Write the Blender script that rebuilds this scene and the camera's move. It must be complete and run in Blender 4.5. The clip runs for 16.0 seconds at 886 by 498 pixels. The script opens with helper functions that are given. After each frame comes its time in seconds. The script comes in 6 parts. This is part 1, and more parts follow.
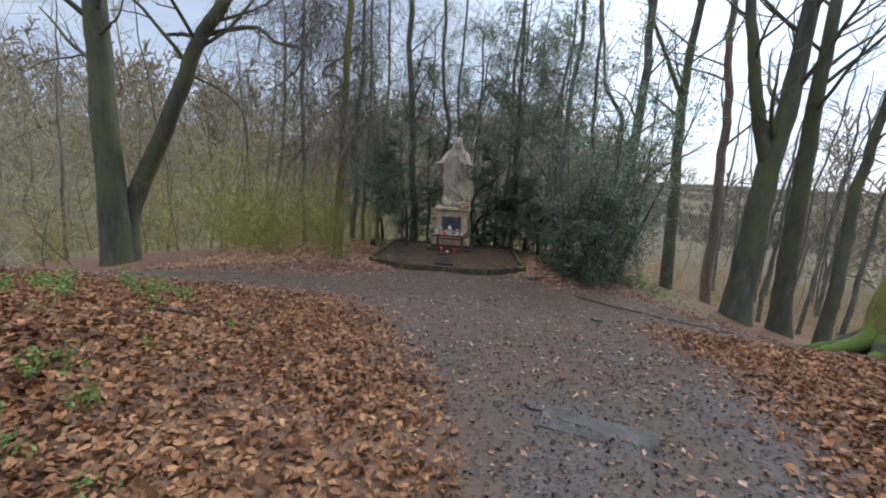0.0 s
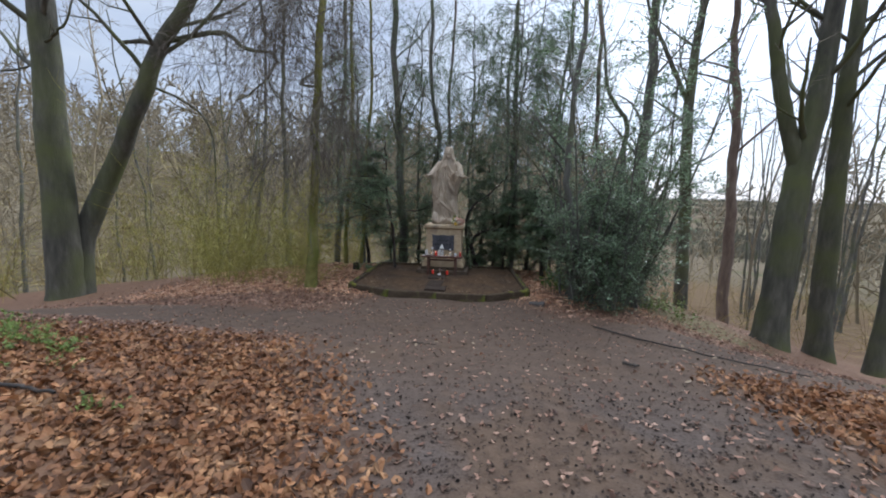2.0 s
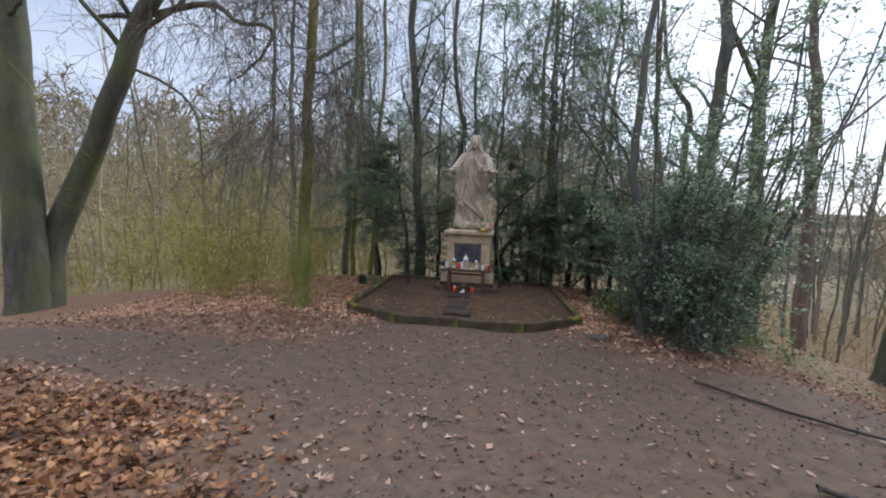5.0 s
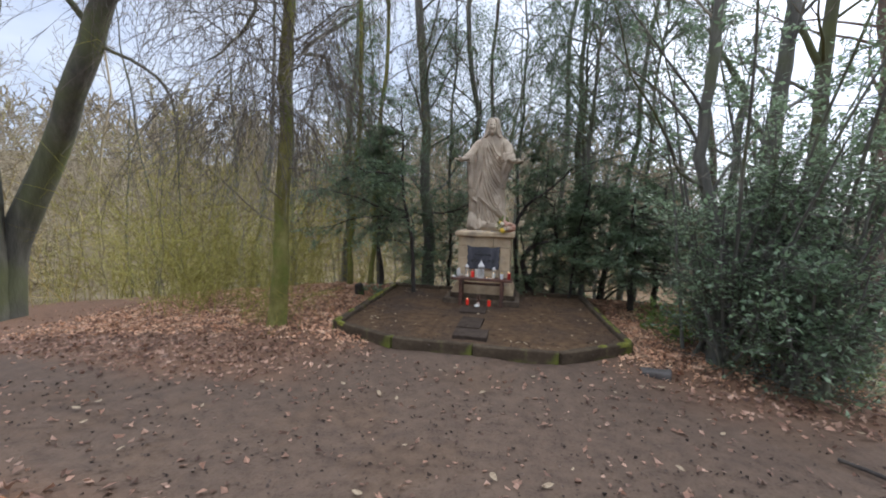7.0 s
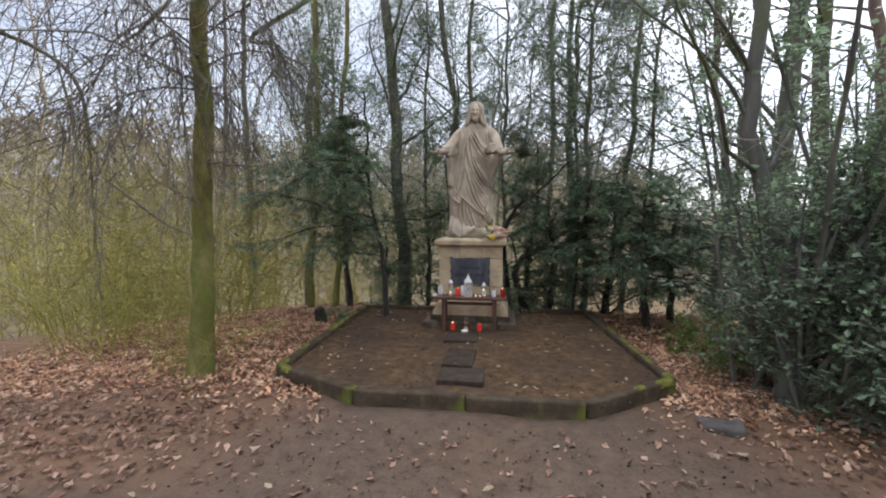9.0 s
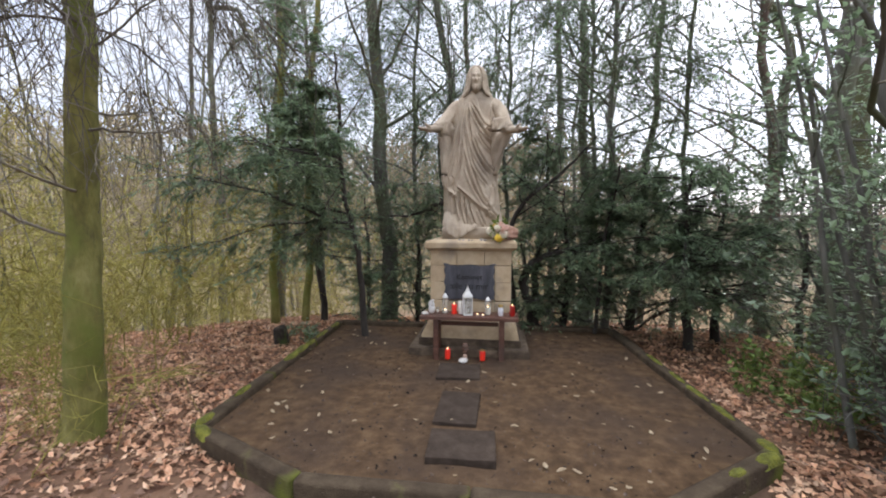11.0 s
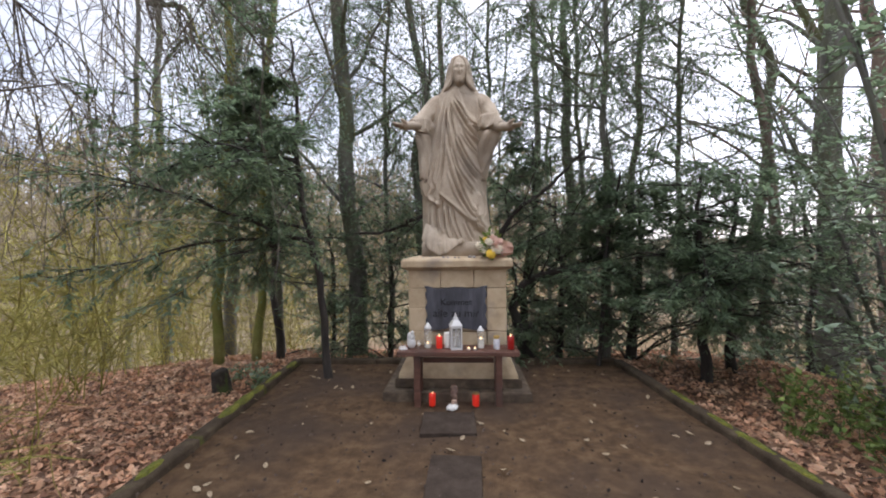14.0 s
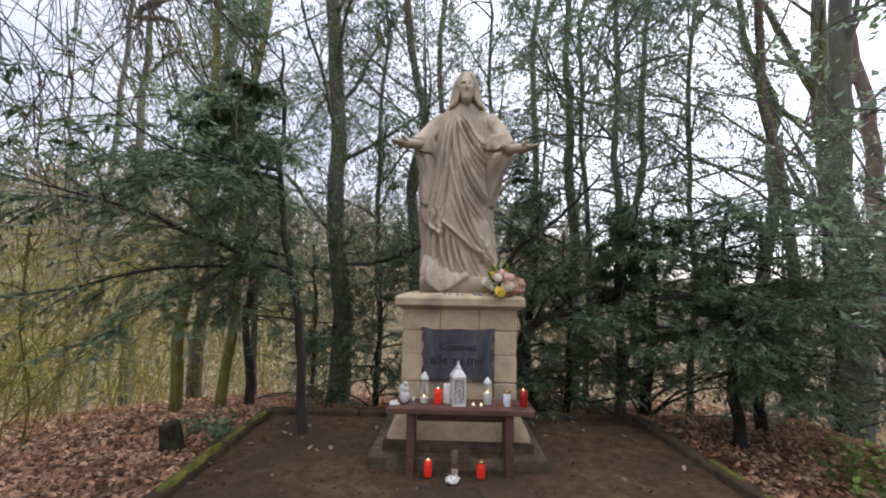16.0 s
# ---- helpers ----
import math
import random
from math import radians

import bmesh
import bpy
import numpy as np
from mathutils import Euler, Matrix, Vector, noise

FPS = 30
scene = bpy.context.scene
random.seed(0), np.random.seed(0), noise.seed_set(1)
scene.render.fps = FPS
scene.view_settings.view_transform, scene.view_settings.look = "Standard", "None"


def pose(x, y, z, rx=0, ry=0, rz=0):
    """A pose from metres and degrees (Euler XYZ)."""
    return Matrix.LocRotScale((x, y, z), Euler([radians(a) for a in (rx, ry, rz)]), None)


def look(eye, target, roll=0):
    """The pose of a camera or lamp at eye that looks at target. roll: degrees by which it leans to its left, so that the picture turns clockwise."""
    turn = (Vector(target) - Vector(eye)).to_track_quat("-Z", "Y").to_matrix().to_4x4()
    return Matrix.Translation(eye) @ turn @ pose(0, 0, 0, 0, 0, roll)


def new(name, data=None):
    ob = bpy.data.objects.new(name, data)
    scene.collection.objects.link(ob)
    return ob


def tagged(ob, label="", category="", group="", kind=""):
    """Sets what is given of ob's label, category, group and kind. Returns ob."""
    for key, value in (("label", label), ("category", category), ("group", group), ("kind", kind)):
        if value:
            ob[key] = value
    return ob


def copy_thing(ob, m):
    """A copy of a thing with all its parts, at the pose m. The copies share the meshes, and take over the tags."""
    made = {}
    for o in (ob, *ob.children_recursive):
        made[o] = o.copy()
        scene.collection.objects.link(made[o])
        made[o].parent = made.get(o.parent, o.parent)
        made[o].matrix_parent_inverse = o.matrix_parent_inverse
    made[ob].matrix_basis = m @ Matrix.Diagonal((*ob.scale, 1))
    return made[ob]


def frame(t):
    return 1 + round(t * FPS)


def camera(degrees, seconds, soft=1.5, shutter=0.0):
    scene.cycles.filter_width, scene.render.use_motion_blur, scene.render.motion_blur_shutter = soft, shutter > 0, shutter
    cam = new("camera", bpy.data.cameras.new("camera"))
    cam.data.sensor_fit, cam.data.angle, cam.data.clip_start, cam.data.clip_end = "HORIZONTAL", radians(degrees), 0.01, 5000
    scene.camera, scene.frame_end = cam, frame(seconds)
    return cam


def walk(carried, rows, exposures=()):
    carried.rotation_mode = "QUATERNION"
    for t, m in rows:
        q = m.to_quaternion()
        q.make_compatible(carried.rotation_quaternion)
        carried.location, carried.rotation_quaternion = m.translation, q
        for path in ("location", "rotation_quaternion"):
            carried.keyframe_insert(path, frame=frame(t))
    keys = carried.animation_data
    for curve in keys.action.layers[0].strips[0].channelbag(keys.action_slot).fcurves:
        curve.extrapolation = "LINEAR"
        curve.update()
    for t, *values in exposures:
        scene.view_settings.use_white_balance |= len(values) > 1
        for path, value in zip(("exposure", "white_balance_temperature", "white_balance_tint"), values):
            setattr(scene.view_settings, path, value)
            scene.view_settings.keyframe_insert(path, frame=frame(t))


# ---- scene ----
cam = camera(94.0, 16.0, soft=1.95)
PATH = [
    (0, (1.23, -0.545, 2.394), (1.005, 1.411, 2.044), 2.9),
    (0.5, (1.276, -0.204, 2.321), (1.082, 1.765, 2.029), 3.2),
    (1, (1.279, 0.157, 2.273), (1.089, 2.127, 1.986), 3.4),
    (1.5, (1.259, 0.551, 2.243), (1.053, 2.522, 1.975), 1.8),
    (2, (1.242, 0.896, 2.211), (1.021, 2.867, 1.958), 1.5),
    (2.5, (1.18, 1.218, 2.162), (0.933, 3.189, 1.935), 1.2),
    (3, (1.109, 1.583, 2.136), (0.837, 3.553, 1.921), 1.2),
    (3.5, (1.087, 1.91, 2.097), (0.785, 3.876, 1.889), 1.0),
    (4, (1.052, 2.238, 2.057), (0.736, 4.202, 1.844), 1.8),
    (4.2, (1.037, 2.377, 2.04), (0.716, 4.34, 1.828), 1.8),
    (6.3, (0.834, 3.989, 1.892), (0.497, 5.95, 1.693), 2.0),
    (6.5, (0.829, 4.145, 1.878), (0.474, 6.103, 1.685), 1.7),
    (7, (0.751, 4.456, 1.832), (0.359, 6.408, 1.64), 1.8),
    (7.5, (0.653, 4.83, 1.802), (0.243, 6.778, 1.605), 1.5),
    (8, (0.609, 5.172, 1.775), (0.235, 7.125, 1.564), 1.2),
    (8.5, (0.566, 5.498, 1.786), (0.233, 7.459, 1.581), 1.2),
    (9, (0.499, 5.829, 1.75), (0.207, 7.803, 1.605), -0.1),
    (9.2, (0.458, 5.94, 1.739), (0.184, 7.917, 1.6), -0.1),
    (11.3, (0.301, 7.315, 1.703), (0.052, 9.293, 1.552), 0.1),
    (11.5, (0.308, 7.367, 1.676), (0.069, 9.348, 1.541), 0.3),
    (12, (0.262, 7.501, 1.648), (0.045, 9.486, 1.532), 0.2),
    (12.5, (0.202, 7.616, 1.626), (0.002, 9.604, 1.519), -0.1),
    (13, (0.15, 7.761, 1.618), (-0.02, 9.752, 1.533), -0.9),
    (13.5, (0.106, 7.889, 1.589), (-0.022, 9.885, 1.538), -1.1),
    (14, (0.079, 8.016, 1.573), (-0.026, 10.013, 1.555), -0.7),
    (14.5, (0.028, 8.143, 1.559), (-0.057, 10.141, 1.564), 0.1),
    (15, (-0.036, 8.292, 1.562), (-0.112, 10.289, 1.63), 0.3),
    (15.5, (-0.07, 8.402, 1.569), (-0.133, 10.399, 1.665), 0.5),
    (16, (-0.08, 8.552, 1.566), (-0.12, 10.545, 1.719), 1.0),
]
walk(cam, [(t, look(eye, target, roll)) for t, eye, target, roll in PATH],
     exposures=[(0, 0.28, 5700, 8), (4, 0.40, 5800, 9), (7.5, 0.72, 6000, 10), (9.2, 0.82, 6200, 10), (11.3, 1.12, 6300, 12), (12.5, 1.10, 6300, 13), (14.5, 1.0, 6300, 14), (16, 0.90, 6250, 14)])


# ---------------------------------------------------------------- light
world = bpy.data.worlds.new("sky")
scene.world = world
world.use_nodes = True
wn, wl = world.node_tree.nodes, world.node_tree.links
wn.clear()
SUN_UP, SUN_SIDE = 34.0, 38.0          # degrees above the horizon, degrees to the right of the statue
w_out = wn.new("ShaderNodeOutputWorld")
w_sky = wn.new("ShaderNodeTexSky")
w_sky.sky_type = "NISHITA"
w_sky.sun_disc = False
w_sky.sun_elevation = radians(SUN_UP)
w_sky.sun_rotation = radians(SUN_SIDE)
w_blue = wn.new("ShaderNodeBackground")
w_blue.inputs["Strength"].default_value = 0.10
wl.new(w_sky.outputs[0], w_blue.inputs["Color"])
w_co = wn.new("ShaderNodeTexCoord")
w_map = wn.new("ShaderNodeMapping")
w_map.inputs["Scale"].default_value = (1.0, 1.0, 2.6)
wl.new(w_co.outputs["Generated"], w_map.inputs["Vector"])
w_noise = wn.new("ShaderNodeTexNoise")
w_noise.inputs["Scale"].default_value = 2.3
w_noise.inputs["Detail"].default_value = 6.0
w_noise.inputs["Roughness"].default_value = 0.55
wl.new(w_map.outputs[0], w_noise.inputs["Vector"])
w_ramp = wn.new("ShaderNodeValToRGB")
w_ramp.color_ramp.elements[0].position = 0.36
w_ramp.color_ramp.elements[0].color = (0.67, 0.72, 0.865, 1)
w_ramp.color_ramp.elements[1].position = 0.60
w_ramp.color_ramp.elements[1].color = (0.91, 0.93, 0.985, 1)
wl.new(w_noise.outputs["Fac"], w_ramp.inputs["Fac"])
w_cloud = wn.new("ShaderNodeBackground")
w_sep = wn.new("ShaderNodeSeparateXYZ")          # an overcast sky is about three times as bright overhead as at the horizon
wl.new(w_co.outputs["Generated"], w_sep.inputs[0])
w_lift = wn.new("ShaderNodeMapRange")
w_lift.interpolation_type = "SMOOTHSTEP"
w_lift.inputs["From Min"].default_value, w_lift.inputs["From Max"].default_value = 0.40, 1.0
w_lift.inputs["To Min"].default_value, w_lift.inputs["To Max"].default_value = 0.72, 3.0
wl.new(w_sep.outputs["Z"], w_lift.inputs["Value"])
w_way = wn.new("ShaderNodeVectorMath")             # thin cloud glows round the hidden sun
w_way.operation = "DOT_PRODUCT"
w_way.inputs[1].default_value = (math.sin(radians(SUN_SIDE)) * math.cos(radians(SUN_UP)), math.cos(radians(SUN_SIDE)) * math.cos(radians(SUN_UP)), math.sin(radians(SUN_UP)))
wl.new(w_co.outputs["Generated"], w_way.inputs[0])
w_halo = wn.new("ShaderNodeMapRange")
w_halo.interpolation_type = "SMOOTHSTEP"
w_halo.inputs["From Min"].default_value, w_halo.inputs["From Max"].default_value = 0.70, 1.0
w_halo.inputs["To Min"].default_value, w_halo.inputs["To Max"].default_value = 0.0, 0.8
wl.new(w_way.outputs["Value"], w_halo.inputs["Value"])
w_sum = wn.new("ShaderNodeMath")
wl.new(w_lift.outputs[0], w_sum.inputs[0])
wl.new(w_halo.outputs[0], w_sum.inputs[1])
wl.new(w_sum.outputs[0], w_cloud.inputs["Strength"])
wl.new(w_ramp.outputs["Color"], w_cloud.inputs["Color"])
w_mix = wn.new("ShaderNodeMixShader")
w_mix.inputs["Fac"].default_value = 0.80
wl.new(w_blue.outputs[0], w_mix.inputs[1])
wl.new(w_cloud.outputs[0], w_mix.inputs[2])
wl.new(w_mix.outputs[0], w_out.inputs["Surface"])

sun_data = bpy.data.lights.new("sun", "SUN")
sun_data.energy = 1.6
sun_data.angle = radians(14)
sun_data.color = (1.0, 0.96, 0.9)
sun = new("sun", sun_data)
sun.matrix_world = look((0, 0, 0), (-math.sin(radians(SUN_SIDE)) * math.cos(radians(SUN_UP)),
                                    -math.cos(radians(SUN_SIDE)) * math.cos(radians(SUN_UP)), -math.sin(radians(SUN_UP))))


# ---------------------------------------------------------------- materials
def material(name, colours, scale=6.0, rough=0.85, bump=0.3, bump_scale=60.0, stretch=(1, 1, 1), second=None,
             second_scale=1.5, second_range=(0.5, 0.65), island=0.0, metal=0.0, spec=0.4, detail=6.0, through_light=0.0, per_object=0.0):
    """colours: ramp of a noise; second: a colour that a larger noise lays over it; island: spread of brightness from piece to piece."""
    m = bpy.data.materials.new(name)
    m.use_nodes = True
    n, l = m.node_tree.nodes, m.node_tree.links
    bsdf = n["Principled BSDF"]
    co = n.new("ShaderNodeTexCoord")
    mp = n.new("ShaderNodeMapping")
    mp.inputs["Scale"].default_value = stretch
    l.new(co.outputs["Object"], mp.inputs["Vector"])
    n1 = n.new("ShaderNodeTexNoise")
    n1.inputs["Scale"].default_value = scale
    n1.inputs["Detail"].default_value = detail
    n1.inputs["Roughness"].default_value = 0.65
    l.new(mp.outputs[0], n1.inputs["Vector"])
    ramp = n.new("ShaderNodeValToRGB")
    el = ramp.color_ramp.elements
    while len(el) < len(colours):
        el.new(0.5)
    for k, c in enumerate(colours):
        el[k].position = 0.3 + 0.4 * k / max(1, len(colours) - 1)
        el[k].color = (*c, 1)
    l.new(n1.outputs["Fac"], ramp.inputs["Fac"])
    colour = ramp.outputs["Color"]
    if second is not None:
        n2 = n.new("ShaderNodeTexNoise")
        n2.inputs["Scale"].default_value = second_scale
        n2.inputs["Detail"].default_value = 5.0
        l.new(co.outputs["Object"], n2.inputs["Vector"])
        r2 = n.new("ShaderNodeValToRGB")
        r2.color_ramp.elements[0].position, r2.color_ramp.elements[1].position = second_range
        l.new(n2.outputs["Fac"], r2.inputs["Fac"])
        mx = n.new("ShaderNodeMix")
        mx.data_type = "RGBA"
        l.new(r2.outputs["Color"], mx.inputs["Factor"])
        l.new(colour, mx.inputs["A"])
        mx.inputs["B"].default_value = (*second, 1)
        colour = mx.outputs["Result"]
    if island or per_object:
        hv = n.new("ShaderNodeHueSaturation")
        mr = n.new("ShaderNodeMapRange")
        if island:
            gi = n.new("ShaderNodeNewGeometry")
            l.new(gi.outputs["Random Per Island"], mr.inputs["Value"])
        else:
            gi = n.new("ShaderNodeObjectInfo")
            l.new(gi.outputs["Random"], mr.inputs["Value"])
        spread = island or per_object
        mr.inputs["To Min"].default_value = 1 - spread
        mr.inputs["To Max"].default_value = 1 + spread
        l.new(mr.outputs[0], hv.inputs["Value"])
        l.new(colour, hv.inputs["Color"])
        colour = hv.outputs["Color"]
    l.new(colour, bsdf.inputs["Base Color"])
    bsdf.inputs["Roughness"].default_value = rough
    bsdf.inputs["Metallic"].default_value = metal
    bsdf.inputs["Specular IOR Level"].default_value = spec
    if bump:
        nb = n.new("ShaderNodeTexNoise")
        nb.inputs["Scale"].default_value = bump_scale
        nb.inputs["Detail"].default_value = 5.0
        l.new(mp.outputs[0], nb.inputs["Vector"])
        bp = n.new("ShaderNodeBump")
        bp.inputs["Strength"].default_value = bump
        bp.inputs["Distance"].default_value = 0.02
        l.new(nb.outputs["Fac"], bp.inputs["Height"])
        l.new(bp.outputs[0], bsdf.inputs["Normal"])
    if through_light:
        tr = n.new("ShaderNodeBsdfTranslucent")
        l.new(colour, tr.inputs["Color"])
        ms = n.new("ShaderNodeMixShader")
        ms.inputs["Fac"].default_value = through_light
        l.new(bsdf.outputs[0], ms.inputs[1])
        l.new(tr.outputs[0], ms.inputs[2])
        l.new(ms.outputs[0], n["Material Output"].inputs["Surface"])
    return m


def plain(name, colour, rough=0.5, metal=0.0, glow=None, alpha_glass=False):
    m = bpy.data.materials.new(name)
    m.use_nodes = True
    b = m.node_tree.nodes["Principled BSDF"]
    b.inputs["Base Color"].default_value = (*colour, 1)
    b.inputs["Roughness"].default_value = rough
    b.inputs["Metallic"].default_value = metal
    if glow:
        b.inputs["Emission Color"].default_value = (*glow[:3], 1)
        b.inputs["Emission Strength"].default_value = glow[3]
    if alpha_glass:
        b.inputs["Transmission Weight"].default_value = 0.9
        b.inputs["IOR"].default_value = 1.2
    return m


M_SAND = material("sandstone", [(0.335, 0.265, 0.188), (0.435, 0.352, 0.256), (0.505, 0.42, 0.315)], 5, 0.9, 0.35, 90, second=(0.26, 0.215, 0.165),
                  second_scale=2.2, second_range=(0.52, 0.72))
M_STONE = material("pedestal_stone", [(0.35, 0.255, 0.150), (0.46, 0.348, 0.215), (0.53, 0.412, 0.27)], 7, 0.9, 0.4, 80, second=(0.20, 0.17, 0.14),
                   second_scale=3.0, second_range=(0.55, 0.75), per_object=0.07)
M_DARKSTONE = material("base_stone", [(0.034, 0.023, 0.014), (0.080, 0.056, 0.035), (0.19, 0.142, 0.092)], 5, 0.9, 0.5, 60)
# the lighter upright streaks are glare painted into the slate's colour
M_SLATE = material("plaque_slate", [(0.032, 0.032, 0.037), (0.06, 0.06, 0.068), (0.10, 0.10, 0.112)], 5, 0.42, 0.25, 60, stretch=(2.2, 1, .5), second=(0.10, 0.10, 0.115), second_scale=4,
                   second_range=(0.58, 0.85))
M_BLACK = plain("plaque_lettering", (0.008, 0.008, 0.009), 0.5)
M_SOIL = material("platform_soil", [(0.042, 0.024, 0.012), (0.080, 0.047, 0.023), (0.125, 0.078, 0.041)], 9, 0.95, 0.5, 120, second=(0.050, 0.033, 0.022),
                  second_scale=1.1, second_range=(0.45, 0.7), spec=0.2)
M_KERB = material("kerb_stone", [(0.033, 0.023, 0.014), (0.058, 0.041, 0.025), (0.092, 0.068, 0.042)], 6, 0.95, 0.5, 70, second=(0.12, 0.14, 0.018),
                  second_scale=1.6, second_range=(0.49, 0.62), spec=0.2)
M_SLAB = material("slab_stone", [(0.028, 0.020, 0.014), (0.046, 0.033, 0.024), (0.068, 0.050, 0.037)], 7, 0.95, 0.4, 90, spec=0.15)
M_SLAB_PATH = material("path_slab_stone", [(0.05, 0.044, 0.040), (0.085, 0.076, 0.068), (0.125, 0.112, 0.10)], 7, 0.9, 0.5, 70, second=(0.045, 0.036, 0.03), second_scale=4, second_range=(.5, .7), spec=0.2)
M_WOOD = material("bench_wood", [(0.060, 0.024, 0.015), (0.10, 0.043, 0.027), (0.145, 0.070, 0.046)], 4, 0.5, 0.25, 50, stretch=(1, 8, 8), second=(0.06, 0.04, 0.03), second_scale=3, second_range=(.5, .75))
M_BARK = material("beech_bark", [(0.036, 0.034, 0.026), (0.070, 0.066, 0.050), (0.125, 0.116, 0.090)], 5, 0.9, 0.7, 30, stretch=(1, 1, 0.25),
                  second=(0.090, 0.098, 0.036), second_scale=0.8, second_range=(0.42, 0.64))
# grey bark, lighter than the beeches': haze is mixed into the colour
M_BARK_HAZE = material("hazed_grey_bark", [(0.058, 0.056, 0.046), (0.110, 0.105, 0.088), (0.185, 0.175, 0.148)], 6, 0.9, 0.6, 30, stretch=(1, 1, 0.25),
                       second=(0.105, 0.115, 0.05), second_scale=0.9, second_range=(0.46, 0.68))
M_BARK_BROWN = material("brown_bark", [(0.08, 0.055, 0.042), (0.14, 0.10, 0.076), (0.19, 0.145, 0.11)], 7, 0.9, 0.6, 30, stretch=(1, 1, 0.25))
M_BARK_DARK = material("yew_bark", [(0.018, 0.015, 0.012), (0.038, 0.031, 0.025), (0.068, 0.056, 0.044)], 9, 0.9, 0.6, 40, stretch=(1, 1, 0.3))
M_BARK_MOSS = material("mossy_bark", [(0.085, 0.076, 0.024), (0.165, 0.150, 0.040), (0.245, 0.220, 0.080)], 9, 0.95, 1.0, 25, stretch=(1, 1, 0.45),
                       second=(0.13, 0.142, 0.026), second_scale=2.6, second_range=(0.46, 0.60))
M_TWIG = material("twigs", [(0.125, 0.108, 0.08), (0.22, 0.19, 0.14)], 3, 0.9, 0.0, island=0.35)
M_TWIG_DARK = material("dark_hanging_twigs", [(0.078, 0.066, 0.052), (0.145, 0.124, 0.094)], 3, 0.9, 0.0, island=0.35)
M_TWIG_OLIVE = material("olive_twigs", [(0.175, 0.158, 0.029), (0.315, 0.28, 0.066)], 2, 0.9, 0.0, island=0.4)
M_FAR = material("far_wood_bark", [(0.19, 0.155, 0.098), (0.30, 0.248, 0.165)], 0.05, 0.95, 0.0, island=0.35)
M_YEW = material("yew_needles", [(0.105, 0.155, 0.092), (0.19, 0.25, 0.135)], 2.0, 0.45, 0.0, island=0.5, through_light=0.6)
M_HOLLY = material("holly_leaves", [(0.14, 0.20, 0.115), (0.23, 0.31, 0.175)], 2.0, 0.34, 0.0, island=0.5, spec=0.65, through_light=0.5)
M_LITTER = material("fallen_leaves", [(0.075, 0.031, 0.013), (0.20, 0.088, 0.034), (0.36, 0.205, 0.096)], 5.0, 0.7, 0.0, island=0.6, through_light=0.1)
M_LITTER_DRY = material("dry_pale_leaves", [(0.10, 0.050, 0.032), (0.23, 0.130, 0.084), (0.41, 0.275, 0.195)], 4.0, 0.7, 0.0, island=0.6, through_light=0.25)
# pinker leaves, their colour raised in place of open sky light
M_LITTER_SKYLIT = material("skylit_pink_leaves", [(0.22, 0.105, 0.058), (0.48, 0.272, 0.160), (0.66, 0.47, 0.31)], 4.0, 0.7, 0.0, island=0.55, through_light=0.2)
M_PALE_LEAF = material("pale_fallen_leaves", [(0.16, 0.112, 0.066), (0.32, 0.25, 0.16)], 3.0, 0.8, 0.0, island=0.4)
M_GREEN = material("green_plants", [(0.095, 0.145, 0.026), (0.21, 0.27, 0.065)], 2.0, 0.6, 0.0, island=0.4, through_light=0.3)
M_IVY = material("ivy_leaves", [(0.095, 0.14, 0.09), (0.165, 0.22, 0.13)], 2.0, 0.3, 0.0, island=0.5, spec=0.6, through_light=0.4)
M_UNDER = material("undergrowth_stems", [(0.165, 0.126, 0.044), (0.29, 0.222, 0.082)], 0.2, 0.95, 0.0, island=0.8)
M_DEBRIS = material("debris", [(0.018, 0.013, 0.010), (0.052, 0.037, 0.028), (0.115, 0.083, 0.062)], 30, 0.9, 0.0, island=0.8, spec=0.15)
M_DISTANT = material("distant_trees", [(0.12, 0.115, 0.080), (0.19, 0.175, 0.125)], 0.01, 0.95, 0.0, island=0.35)
M_STUMP = material("rotten_wood", [(0.014, 0.011, 0.008), (0.034, 0.026, 0.018), (0.07, 0.055, 0.038)], 12, 0.95, 0.8, 40, second=(0.045, 0.058, 0.014), second_scale=6, second_range=(0.5, 0.62))
M_ROOT = material("mossy_roots", [(0.022, 0.019, 0.013), (0.05, 0.044, 0.03), (0.09, 0.08, 0.055)], 8, 0.95, 0.9, 40, second=(0.085, 0.115, 0.016), second_scale=2.2, second_range=(0.44, 0.56))
M_MOSS = material("moss", [(0.055, 0.058, 0.010), (0.125, 0.125, 0.016), (0.21, 0.20, 0.026)], 14, 0.95, 1.0, 70)


